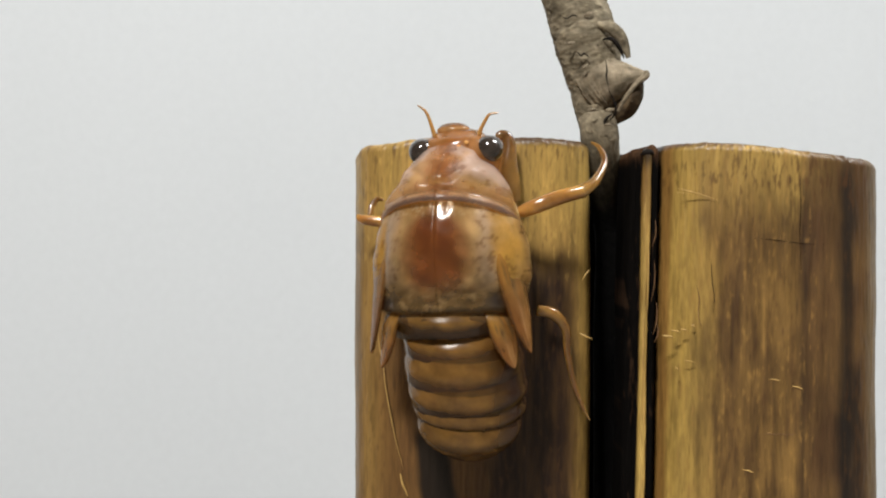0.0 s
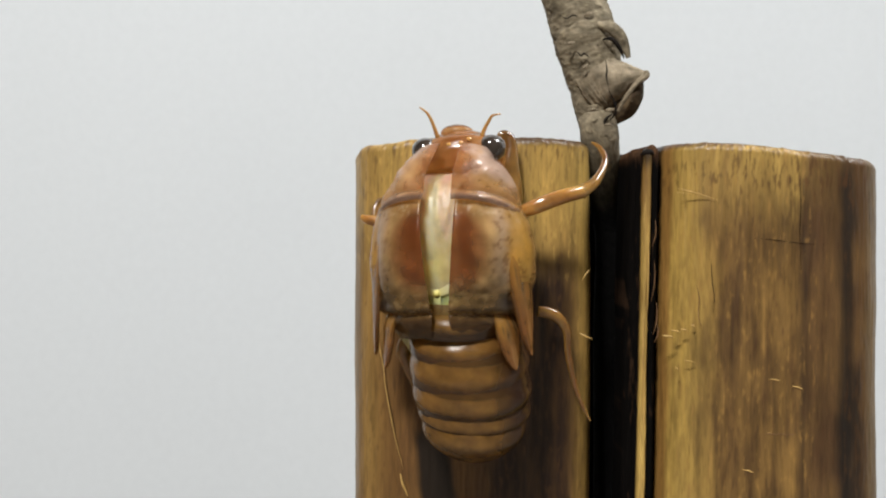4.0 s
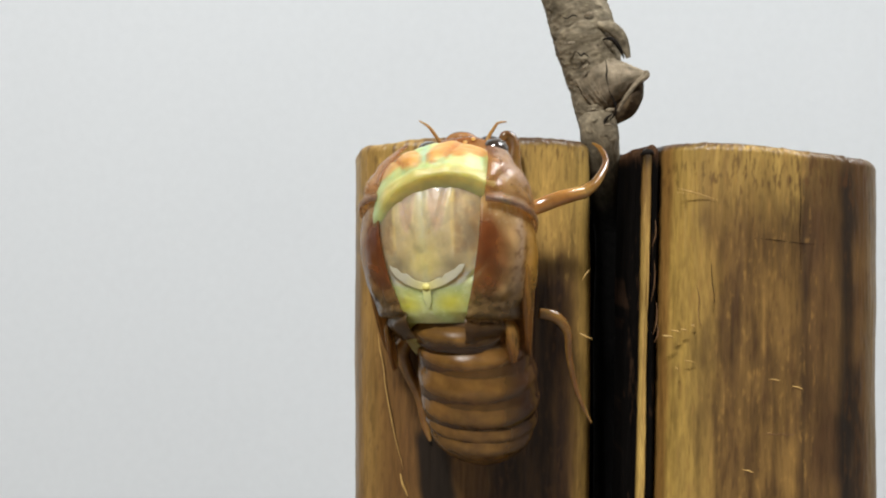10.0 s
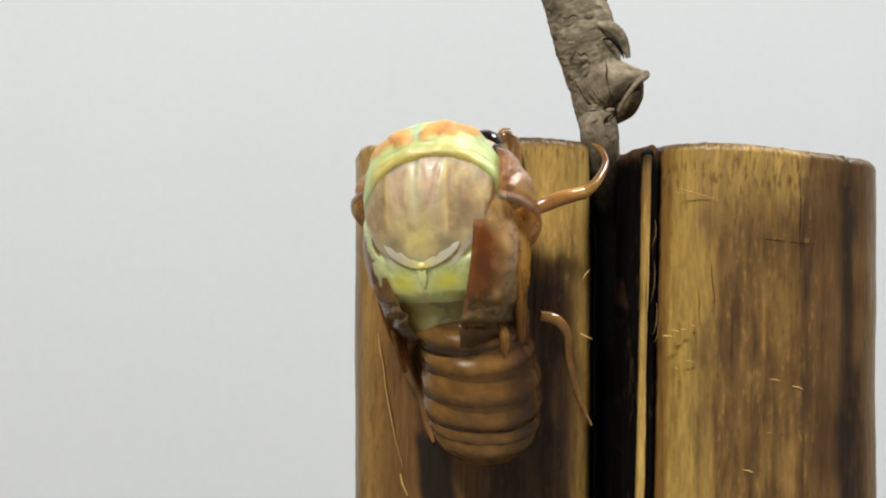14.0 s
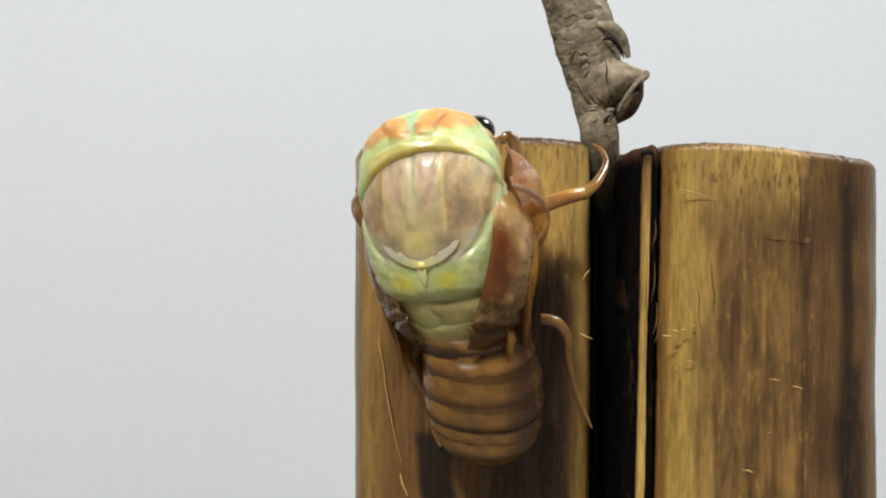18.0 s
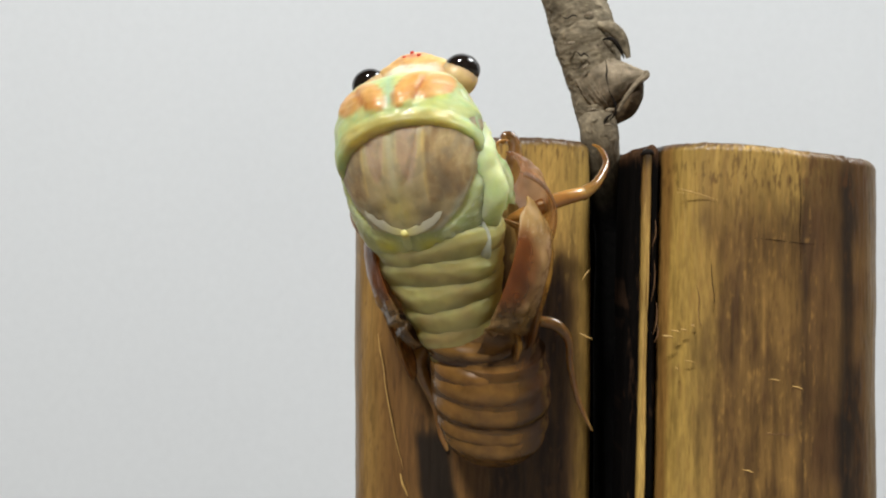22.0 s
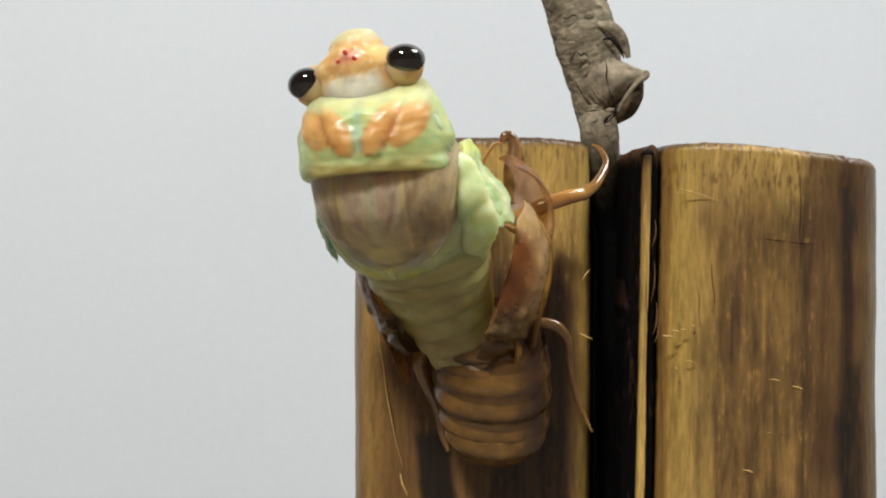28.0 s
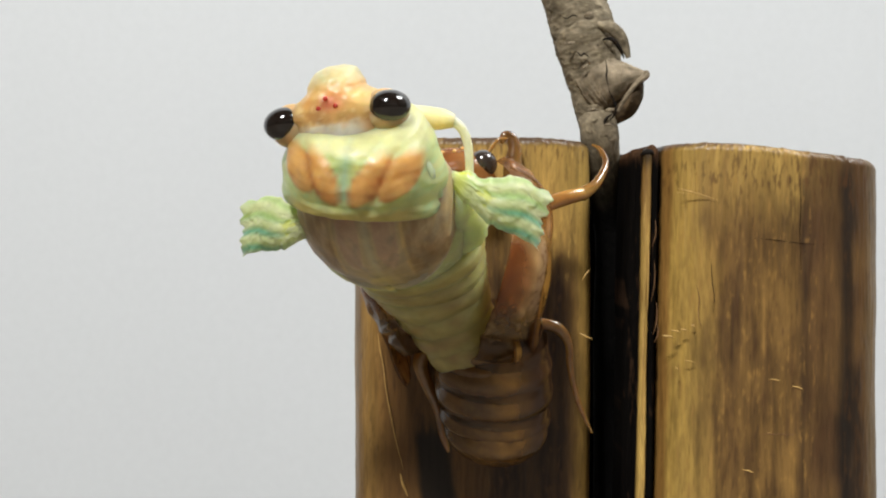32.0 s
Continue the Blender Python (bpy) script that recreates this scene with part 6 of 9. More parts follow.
    walk(rings[4], [
        (0, mm_pose(1.61, -4.50, -11.49, 11.0, 0.5, -7.9)),
        (1, mm_pose(1.70, -4.46, -11.59, 11.3, 0.7, -7.8)),
        (2, mm_pose(1.79, -4.41, -11.69, 11.5, 0.9, -7.8)),
        (3, mm_pose(1.89, -4.37, -11.78, 11.7, 1.1, -7.8)),
        (3.5, mm_pose(1.93, -4.34, -11.83, 11.8, 1.2, -7.8)),
        (5.5, mm_pose(2.12, -4.26, -12.03, 12.3, 1.5, -7.8)),
        (6, mm_pose(2.18, -4.23, -12.10, 12.4, 1.6, -7.8)),
        (7, mm_pose(2.29, -4.19, -12.23, 12.6, 1.8, -7.8)),
        (8, mm_pose(2.41, -4.14, -12.36, 12.9, 2.0, -7.8)),
        (9, mm_pose(2.53, -4.10, -12.49, 13.1, 2.2, -7.8)),
        (10, mm_pose(2.58, -4.04, -12.53, 13.3, 2.4, -7.8)),
        (11, mm_pose(2.63, -3.98, -12.58, 13.5, 2.5, -7.8)),
        (12, mm_pose(2.68, -3.92, -12.62, 13.8, 2.7, -7.8)),
        (13, mm_pose(2.74, -3.86, -12.67, 14.0, 2.9, -7.8)),
        (14, mm_pose(2.79, -3.80, -12.71, 14.2, 3.1, -7.8)),
        (14.5, mm_pose(2.81, -3.77, -12.72, 14.3, 3.2, -7.8)),
        (16.5, mm_pose(2.87, -3.65, -12.75, 14.8, 3.5, -7.7)),
        (17, mm_pose(2.89, -3.62, -12.76, 14.9, 3.6, -7.7)),
        (18, mm_pose(2.92, -3.56, -12.78, 15.1, 3.8, -7.7)),
        (19, mm_pose(2.95, -3.50, -12.79, 15.4, 4.0, -7.7)),
        (20, mm_pose(3.16, -3.47, -12.78, 15.6, 4.2, -7.7)),
        (21, mm_pose(3.36, -3.44, -12.79, 15.6, 4.2, -7.7)),
        (22, mm_pose(3.57, -3.41, -12.80, 15.6, 4.2, -7.7)),
        (23, mm_pose(3.58, -3.38, -12.77, 15.6, 4.2, -7.7)),
        (24, mm_pose(3.60, -3.35, -12.75, 15.6, 4.2, -7.7)),
        (25, mm_pose(3.62, -3.32, -12.73, 15.6, 4.2, -7.7)),
        (25.5, mm_pose(3.63, -3.30, -12.72, 15.6, 4.2, -7.7)),
        (27.5, mm_pose(3.67, -3.24, -12.61, 15.6, 4.2, -7.7)),
        (28, mm_pose(3.68, -3.22, -12.59, 15.6, 4.2, -7.7)),
        (28.5, mm_pose(3.69, -3.21, -12.58, 15.6, 4.2, -7.7)),
        (29, mm_pose(3.70, -3.19, -12.57, 15.6, 4.2, -7.7)),
        (29.5, mm_pose(3.72, -3.18, -12.56, 15.6, 4.2, -7.7)),
        (30, mm_pose(3.73, -3.16, -12.55, 15.6, 4.2, -7.7)),
        (30.5, mm_pose(3.74, -3.15, -12.54, 15.6, 4.2, -7.7)),
        (31, mm_pose(3.76, -3.13, -12.53, 15.6, 4.2, -7.7)),
        (31.5, mm_pose(3.77, -3.12, -12.52, 15.6, 4.2, -7.7)),
        (32, mm_pose(3.78, -3.10, -12.51, 15.6, 4.2, -7.7)),
    ])
    walk(rings[5], [
        (0, mm_pose(1.61, -4.50, -14.86, 11.0, 0.5, -7.9)),
        (1, mm_pose(1.70, -4.46, -14.90, 11.3, 0.7, -7.8)),
        (2, mm_pose(1.79, -4.41, -14.93, 11.5, 0.9, -7.8)),
        (3, mm_pose(1.89, -4.37, -14.97, 11.7, 1.1, -7.8)),
        (3.5, mm_pose(1.93, -4.34, -14.99, 11.8, 1.2, -7.8)),
        (5.5, mm_pose(2.12, -4.26, -15.06, 12.3, 1.5, -7.8)),
        (6, mm_pose(2.18, -4.23, -15.08, 12.4, 1.6, -7.8)),
        (7, mm_pose(2.29, -4.19, -15.11, 12.6, 1.8, -7.8)),
        (8, mm_pose(2.41, -4.14, -15.15, 12.9, 2.0, -7.8)),
        (9, mm_pose(2.53, -4.10, -15.19, 13.1, 2.2, -7.8)),
        (10, mm_pose(2.58, -4.04, -15.22, 13.3, 2.4, -7.8)),
        (11, mm_pose(2.63, -3.98, -15.25, 13.5, 2.5, -7.8)),
        (12, mm_pose(2.68, -3.92, -15.28, 13.8, 2.7, -7.8)),
        (13, mm_pose(2.74, -3.86, -15.31, 14.0, 2.9, -7.8)),
        (14, mm_pose(2.79, -3.80, -15.34, 14.2, 3.1, -7.8)),
        (14.5, mm_pose(2.81, -3.77, -15.36, 14.3, 3.2, -7.8)),
        (16.5, mm_pose(2.87, -3.65, -15.40, 14.8, 3.5, -7.7)),
        (17, mm_pose(2.89, -3.62, -15.42, 14.9, 3.6, -7.7)),
        (18, mm_pose(2.92, -3.56, -15.44, 15.1, 3.8, -7.7)),
        (19, mm_pose(2.95, -3.50, -15.46, 15.4, 4.0, -7.7)),
        (20, mm_pose(3.16, -3.47, -15.48, 15.6, 4.2, -7.7)),
        (21, mm_pose(3.36, -3.44, -15.50, 15.6, 4.2, -7.7)),
        (22, mm_pose(3.57, -3.41, -15.52, 15.6, 4.2, -7.7)),
        (23, mm_pose(3.58, -3.38, -15.52, 15.6, 4.2, -7.7)),
        (24, mm_pose(3.60, -3.35, -15.52, 15.6, 4.2, -7.7)),
        (25, mm_pose(3.62, -3.32, -15.52, 15.6, 4.2, -7.7)),
        (25.5, mm_pose(3.63, -3.30, -15.52, 15.6, 4.2, -7.7)),
        (27.5, mm_pose(3.67, -3.24, -15.53, 15.6, 4.2, -7.7)),
        (28, mm_pose(3.68, -3.22, -15.53, 15.6, 4.2, -7.7)),
        (28.5, mm_pose(3.69, -3.21, -15.53, 15.6, 4.2, -7.7)),
        (29, mm_pose(3.70, -3.19, -15.53, 15.6, 4.2, -7.7)),
        (29.5, mm_pose(3.72, -3.18, -15.53, 15.6, 4.2, -7.7)),
        (30, mm_pose(3.73, -3.16, -15.53, 15.6, 4.2, -7.7)),
        (30.5, mm_pose(3.74, -3.15, -15.53, 15.6, 4.2, -7.7)),
        (31, mm_pose(3.76, -3.13, -15.53, 15.6, 4.2, -7.7)),
        (31.5, mm_pose(3.77, -3.12, -15.53, 15.6, 4.2, -7.7)),
        (32, mm_pose(3.78, -3.10, -15.53, 15.6, 4.2, -7.7)),
    ])
    walk(arm, [
        (0, mm_pose(0.00, 0.00, 0.00, 0.0, -0.0, 0.0)),
        (2, mm_pose(0.02, 0.00, -0.01, 0.0, -0.0, 0.0)),
        (3.5, mm_pose(0.03, 0.00, -0.01, 0.0, -0.0, 0.0)),
        (5.5, mm_pose(0.05, 0.00, -0.02, 0.0, -0.0, 0.0)),
        (7, mm_pose(0.06, 0.00, -0.04, 0.0, -0.0, 0.0)),
        (9, mm_pose(0.09, 0.00, -0.06, 0.0, -0.0, 0.0)),
        (11, mm_pose(0.10, 0.00, -0.08, 0.0, -0.0, 0.0)),
        (14, mm_pose(0.10, 0.00, -0.11, 0.0, -0.0, 0.0)),
        (17, mm_pose(0.11, 0.00, -0.14, 0.0, -0.0, 0.0)),
        (19, mm_pose(0.12, 0.00, -0.16, 0.0, -0.0, 0.0)),
        (22, mm_pose(0.12, 0.00, -0.17, 0.0, -0.0, 0.0)),
        (25, mm_pose(0.11, 0.00, -0.18, 0.0, -0.0, 0.0)),
        (28, mm_pose(0.11, 0.00, -0.19, 0.0, -0.0, 0.0)),
        (32, mm_pose(0.10, 0.00, -0.20, 0.0, -0.0, 0.0)),
    ])
    walk(legs["claw"], [
        (0, mm_pose(0.00, 0.00, 0.00, 0.0, -0.0, 0.0)),
        (2, mm_pose(0.02, 0.00, -0.01, 0.0, -0.0, 0.0)),
        (3.5, mm_pose(0.03, 0.00, -0.01, 0.0, -0.0, 0.0)),
        (5.5, mm_pose(0.05, 0.00, -0.02, 0.0, -0.0, 0.0)),
        (7, mm_pose(0.06, 0.00, -0.04, 0.0, -0.0, 0.0)),
        (9, mm_pose(0.09, 0.00, -0.06, 0.0, -0.0, 0.0)),
        (11, mm_pose(0.10, 0.00, -0.08, 0.0, -0.0, 0.0)),
        (14, mm_pose(0.10, 0.00, -0.11, 0.0, -0.0, 0.0)),
        (17, mm_pose(0.11, 0.00, -0.14, 0.0, -0.0, 0.0)),
        (19, mm_pose(0.12, 0.00, -0.16, 0.0, -0.0, 0.0)),
        (22, mm_pose(0.12, 0.00, -0.17, 0.0, -0.0, 0.0)),
        (25, mm_pose(0.11, 0.00, -0.18, 0.0, -0.0, 0.0)),
        (28, mm_pose(0.11, 0.00, -0.19, 0.0, -0.0, 0.0)),
        (32, mm_pose(0.10, 0.00, -0.20, 0.0, -0.0, 0.0)),
    ])
    walk(legs["stub"], [
        (0, mm_pose(0.00, 0.00, 0.00, 0.0, -0.0, 0.0)),
        (2, mm_pose(0.11, 0.00, 0.00, 0.0, -0.0, 0.0)),
        (3.5, mm_pose(0.20, 0.00, 0.00, 0.0, -0.0, 0.0)),
        (5.5, mm_pose(1.60, 0.80, -0.20, 0.0, -0.0, 0.0)),
        (7, mm_pose(2.40, 1.20, -0.30, 0.0, -0.0, 0.0)),
        (9, mm_pose(2.42, 1.22, -0.31, 0.0, -0.0, 0.0)),
        (11, mm_pose(2.43, 1.23, -0.32, 0.0, -0.0, 0.0)),
        (14, mm_pose(2.46, 1.26, -0.33, 0.0, -0.0, 0.0)),
        (17, mm_pose(2.48, 1.28, -0.34, 0.0, -0.0, 0.0)),
        (19, mm_pose(2.50, 1.30, -0.35, 0.0, -0.0, 0.0)),
        (22, mm_pose(2.52, 1.32, -0.36, 0.0, -0.0, 0.0)),
        (25, mm_pose(2.54, 1.34, -0.37, 0.0, -0.0, 0.0)),
        (28, mm_pose(2.57, 1.37, -0.38, 0.0, -0.0, 0.0)),
        (32, mm_pose(2.60, 1.40, -0.40, 0.0, -0.0, 0.0)),
    ])
    walk(legs["mid"], [
        (0, mm_pose(0.00, 0.00, 0.00, 0.0, -0.0, 0.0)),
        (2, mm_pose(0.03, 0.00, -0.04, 0.0, -0.0, 0.0)),
        (3.5, mm_pose(0.06, 0.00, -0.08, 0.0, -0.0, 0.0)),
        (5.5, mm_pose(0.09, 0.00, -0.12, 0.0, -0.0, 0.0)),
        (7, mm_pose(0.12, 0.00, -0.16, 0.0, -0.0, 0.0)),
        (9, mm_pose(0.15, 0.00, -0.20, 0.0, -0.0, 0.0)),
        (11, mm_pose(0.17, 0.00, -0.32, 0.0, -0.0, 0.0)),
        (14, mm_pose(0.20, 0.00, -0.50, 0.0, -0.0, 0.0)),
        (17, mm_pose(0.22, 0.00, -0.69, 0.0, -0.0, 0.0)),
        (19, mm_pose(0.23, 0.00, -0.81, 0.0, -0.0, 0.0)),
        (22, mm_pose(0.25, 0.00, -1.00, 0.0, -0.0, 0.0)),
        (25, mm_pose(0.25, 0.00, -1.06, 0.0, -0.0, 0.0)),
        (28, mm_pose(0.25, 0.00, -1.12, 0.0, -0.0, 0.0)),
        (32, mm_pose(0.25, 0.00, -1.20, 0.0, -0.0, 0.0)),
    ])
    walk(legs["hind"], [
        (0, mm_pose(1.40, 0.00, 0.80, 0.0, -0.0, 0.0)),
        (2, mm_pose(0.96, 0.00, 0.65, 0.0, -0.0, 0.0)),
        (3.5, mm_pose(0.64, 0.00, 0.55, 0.0, -0.0, 0.0)),
        (5.5, mm_pose(0.20, 0.00, 0.40, 0.0, -0.0, 0.0)),
        (7, mm_pose(0.22, 0.00, 0.36, 0.0, -0.0, 0.0)),
        (9, mm_pose(0.25, 0.00, 0.30, 0.0, -0.0, 0.0)),
        (11, mm_pose(0.39, 0.00, 0.26, 0.0, -0.0, 0.0)),
        (14, mm_pose(0.60, 0.00, 0.20, 0.0, -0.0, 0.0)),
        (17, mm_pose(1.09, 0.00, -0.10, 0.0, -0.0, 0.0)),
        (19, mm_pose(1.41, 0.00, -0.30, 0.0, -0.0, 0.0)),
        (22, mm_pose(1.90, 0.00, -0.60, 0.0, -0.0, 0.0)),
        (25, mm_pose(1.93, 0.00, -0.63, 0.0, -0.0, 0.0)),
        (28, mm_pose(1.96, 0.00, -0.66, 0.0, -0.0, 0.0)),
        (32, mm_pose(2.00, 0.00, -0.70, 0.0, -0.0, 0.0)),
    ])
    walk(legs["hook"], [
        (0, mm_pose(-0.20, 0.00, -0.80, 0.0, -0.0, 0.0)),
        (2, mm_pose(-0.13, 0.00, -0.81, 0.0, -0.0, 0.0)),
        (3.5, mm_pose(-0.09, 0.00, -0.82, 0.0, -0.0, 0.0)),
        (5.5, mm_pose(-0.02, 0.00, -0.83, 0.0, -0.0, 0.0)),
        (7, mm_pose(0.06, 0.00, -0.84, 0.0, -0.0, 0.0)),
        (9, mm_pose(0.16, 0.00, -0.86, 0.0, -0.0, 0.0)),
        (11, mm_pose(0.18, 0.00, -0.86, 0.0, -0.0, 0.0)),
        (14, mm_pose(0.22, 0.00, -0.87, 0.0, -0.0, 0.0)),
        (17, mm_pose(0.26, 0.00, -0.88, 0.0, -0.0, 0.0)),
        (19, mm_pose(0.28, 0.00, -0.88, 0.0, -0.0, 0.0)),
        (22, mm_pose(0.27, 0.00, -0.88, 0.0, -0.0, 0.0)),
        (25, mm_pose(0.25, 0.00, -0.88, 0.0, -0.0, 0.0)),
        (28, mm_pose(0.24, 0.00, -0.87, 0.0, -0.0, 0.0)),
        (32, mm_pose(0.22, 0.00, -0.87, 0.0, -0.0, 0.0)),
    ])
    walk(meso, [
        (0, mm_pose(-0.83, -8.10, -0.54, 2.2, -0.7, -14.0)),
        (1, mm_pose(-0.83, -8.33, -0.53, 2.3, -0.7, -14.7)),
        (2, mm_pose(-0.83, -8.56, -0.52, 2.4, -0.7, -15.4)),
        (3, mm_pose(-1.02, -8.79, -0.36, 2.5, -0.8, -16.2)),
        (3.5, mm_pose(-1.15, -8.90, -0.07, 2.8, -1.4, -16.5)),
        (5.5, mm_pose(-1.80, -9.70, 0.77, 3.1, -1.7, -18.0)),
        (6, mm_pose(-1.80, -9.81, 0.64, 3.1, -1.7, -18.0)),
        (7, mm_pose(-1.89, -10.04, 1.35, 3.0, -1.1, -18.2)),
        (8, mm_pose(-2.12, -10.27, 1.69, 2.8, -0.2, -18.3)),
        (9, mm_pose(-2.21, -10.50, 1.27, 3.0, -0.5, -18.4)),
        (10, mm_pose(-2.16, -10.74, 0.86, 3.4, -1.5, -18.5)),
        (11, mm_pose(-2.20, -10.98, 0.96, 3.5, -1.5, -18.6)),
        (12, mm_pose(-2.25, -11.22, 2.13, 3.6, -1.5, -18.7)),
        (13, mm_pose(-2.33, -11.46, 1.40, 3.9, -2.3, -18.9)),
        (14, mm_pose(-2.56, -11.70, 2.61, 4.6, -2.6, -19.0)),
        (14.5, mm_pose(-2.56, -11.78, 2.05, 5.0, -3.1, -19.1)),
        (16.5, mm_pose(-2.42, -12.10, 1.88, 6.0, -2.9, -19.5)),
        (17, mm_pose(-2.51, -12.22, 1.88, 6.4, -3.0, -19.5)),
        (18, mm_pose(-2.55, -12.46, 2.67, 8.1, -3.3, -19.7)),
        (19, mm_pose(-2.77, -12.70, 3.17, 9.6, -2.9, -19.8)),
        (20, mm_pose(-2.95, -13.03, 3.18, 12.8, -2.9, -20.0)),
        (21, mm_pose(-3.44, -13.37, 3.04, 13.7, -2.5, -20.2)),
        (22, mm_pose(-3.84, -13.70, 5.27, 26.7, 0.9, -18.9)),
        (23, mm_pose(-4.19, -13.90, 5.45, 29.4, 2.3, -18.4)),
        (24, mm_pose(-4.59, -14.10, 5.76, 33.1, 0.7, -17.8)),
        (25, mm_pose(-4.72, -14.30, 3.23, 41.5, -0.3, -16.1)),
        (25.5, mm_pose(-4.71, -14.42, 3.64, 41.7, 1.0, -15.9)),
        (27.5, mm_pose(-5.14, -14.88, 4.09, 43.0, 1.7, -15.6)),
        (28, mm_pose(-5.00, -15.00, 2.44, 47.4, 2.1, -14.4)),
        (28.5, mm_pose(-4.99, -15.12, 2.31, 49.7, 1.7, -13.8)),
        (29, mm_pose(-5.07, -15.25, 3.07, 46.9, 3.0, -14.5)),
        (29.5, mm_pose(-5.11, -15.38, 2.00, 53.9, -0.4, -12.8)),
        (30, mm_pose(-5.28, -15.50, 2.45, 53.3, 2.5, -12.8)),
        (30.5, mm_pose(-5.05, -15.75, 1.70, 54.2, -0.8, -12.7)),
        (31, mm_pose(-4.95, -16.00, 1.18, 61.4, -2.6, -10.6)),
        (31.5, mm_pose(-4.93, -16.25, 0.70, 64.6, -6.3, -9.8)),
        (32, mm_pose(-4.92, -16.50, 1.06, 64.4, -1.9, -9.5)),
    ])
    walk(pron, [
        (0, mm_pose(-0.87, -1.87, 6.63, -33.8, -9.9, -11.6)),
        (1, mm_pose(-0.85, -2.37, 6.73, -34.2, -10.2, -11.7)),
        (2, mm_pose(-0.82, -2.88, 6.84, -34.7, -10.5, -11.8)),
        (3, mm_pose(-1.00, -3.38, 7.14, -35.1, -10.8, -12.0)),
        (3.5, mm_pose(-1.40, -3.63, 7.49, -35.4, -11.0, -12.0)),
        (5.5, mm_pose(-1.71, -10.96, 7.68, -36.3, -11.6, -12.2)),
        (6, mm_pose(-1.74, -11.14, 8.14, -36.5, -11.7, -12.3)),
        (7, mm_pose(-1.81, -11.51, 9.03, -37.8, -12.2, -12.3)),
        (8, mm_pose(-1.96, -11.71, 9.80, -39.0, -12.7, -12.2)),
        (9, mm_pose(-2.16, -11.91, 9.75, -40.3, -13.2, -12.1)),
        (10, mm_pose(-2.30, -12.00, 10.18, -40.0, -12.9, -11.9)),
        (11, mm_pose(-2.34, -12.09, 10.30, -39.6, -12.7, -11.7)),
        (12, mm_pose(-2.38, -12.17, 11.11, -39.3, -12.4, -11.4)),
        (13, mm_pose(-2.60, -12.23, 10.66, -38.9, -12.1, -11.2)),
        (14, mm_pose(-2.92, -12.26, 11.88, -38.6, -11.9, -10.9)),
        (14.5, mm_pose(-3.01, -12.38, 11.46, -37.8, -11.8, -10.9)),
        (16.5, mm_pose(-2.91, -12.87, 11.55, -34.5, -11.5, -10.7)),
        (17, mm_pose(-3.04, -13.04, 11.72, -32.9, -11.3, -10.7)),
        (18, mm_pose(-3.21, -13.54, 12.22, -29.7, -10.9, -10.8)),
        (19, mm_pose(-3.46, -14.04, 12.85, -26.5, -10.5, -10.8)),
        (20, mm_pose(-3.84, -14.89, 12.94, -24.4, -10.8, -11.0)),
        (21, mm_pose(-4.35, -15.40, 13.11, -22.3, -11.1, -11.2)),
        (22, mm_pose(-4.76, -18.00, 13.82, -18.2, -10.9, -11.5)),
        (23, mm_pose(-5.03, -18.69, 13.82, -18.1, -11.3, -11.5)),
        (24, mm_pose(-5.84, -19.36, 13.61, -10.2, -10.0, -11.9)),
        (25, mm_pose(-6.54, -20.75, 11.11, 6.6, -6.8, -12.0)),
        (25.5, mm_pose(-6.39, -20.94, 11.50, 4.6, -7.0, -12.1)),
        (27.5, mm_pose(-6.82, -21.61, 11.67, 7.3, -5.6, -12.0)),
        (28, mm_pose(-6.75, -22.34, 9.75, 13.9, -3.2, -11.7)),
        (28.5, mm_pose(-6.84, -22.74, 9.35, 14.8, -2.5, -11.6)),
        (29, mm_pose(-6.78, -22.56, 10.38, 12.8, -2.4, -11.7)),
        (29.5, mm_pose(-7.27, -23.44, 8.54, 15.1, -1.4, -11.6)),
        (30, mm_pose(-7.14, -23.58, 9.01, 17.4, -0.4, -11.5)),
        (30.5, mm_pose(-7.47, -23.85, 8.16, 18.2, 0.7, -11.4)),
        (31, mm_pose(-7.58, -24.88, 6.64, 26.9, 3.5, -10.7)),
        (31.5, mm_pose(-7.89, -25.38, 5.72, 31.6, 5.3, -10.2)),
        (32, mm_pose(-7.55, -25.69, 6.14, 29.5, 6.0, -10.4)),
    ])
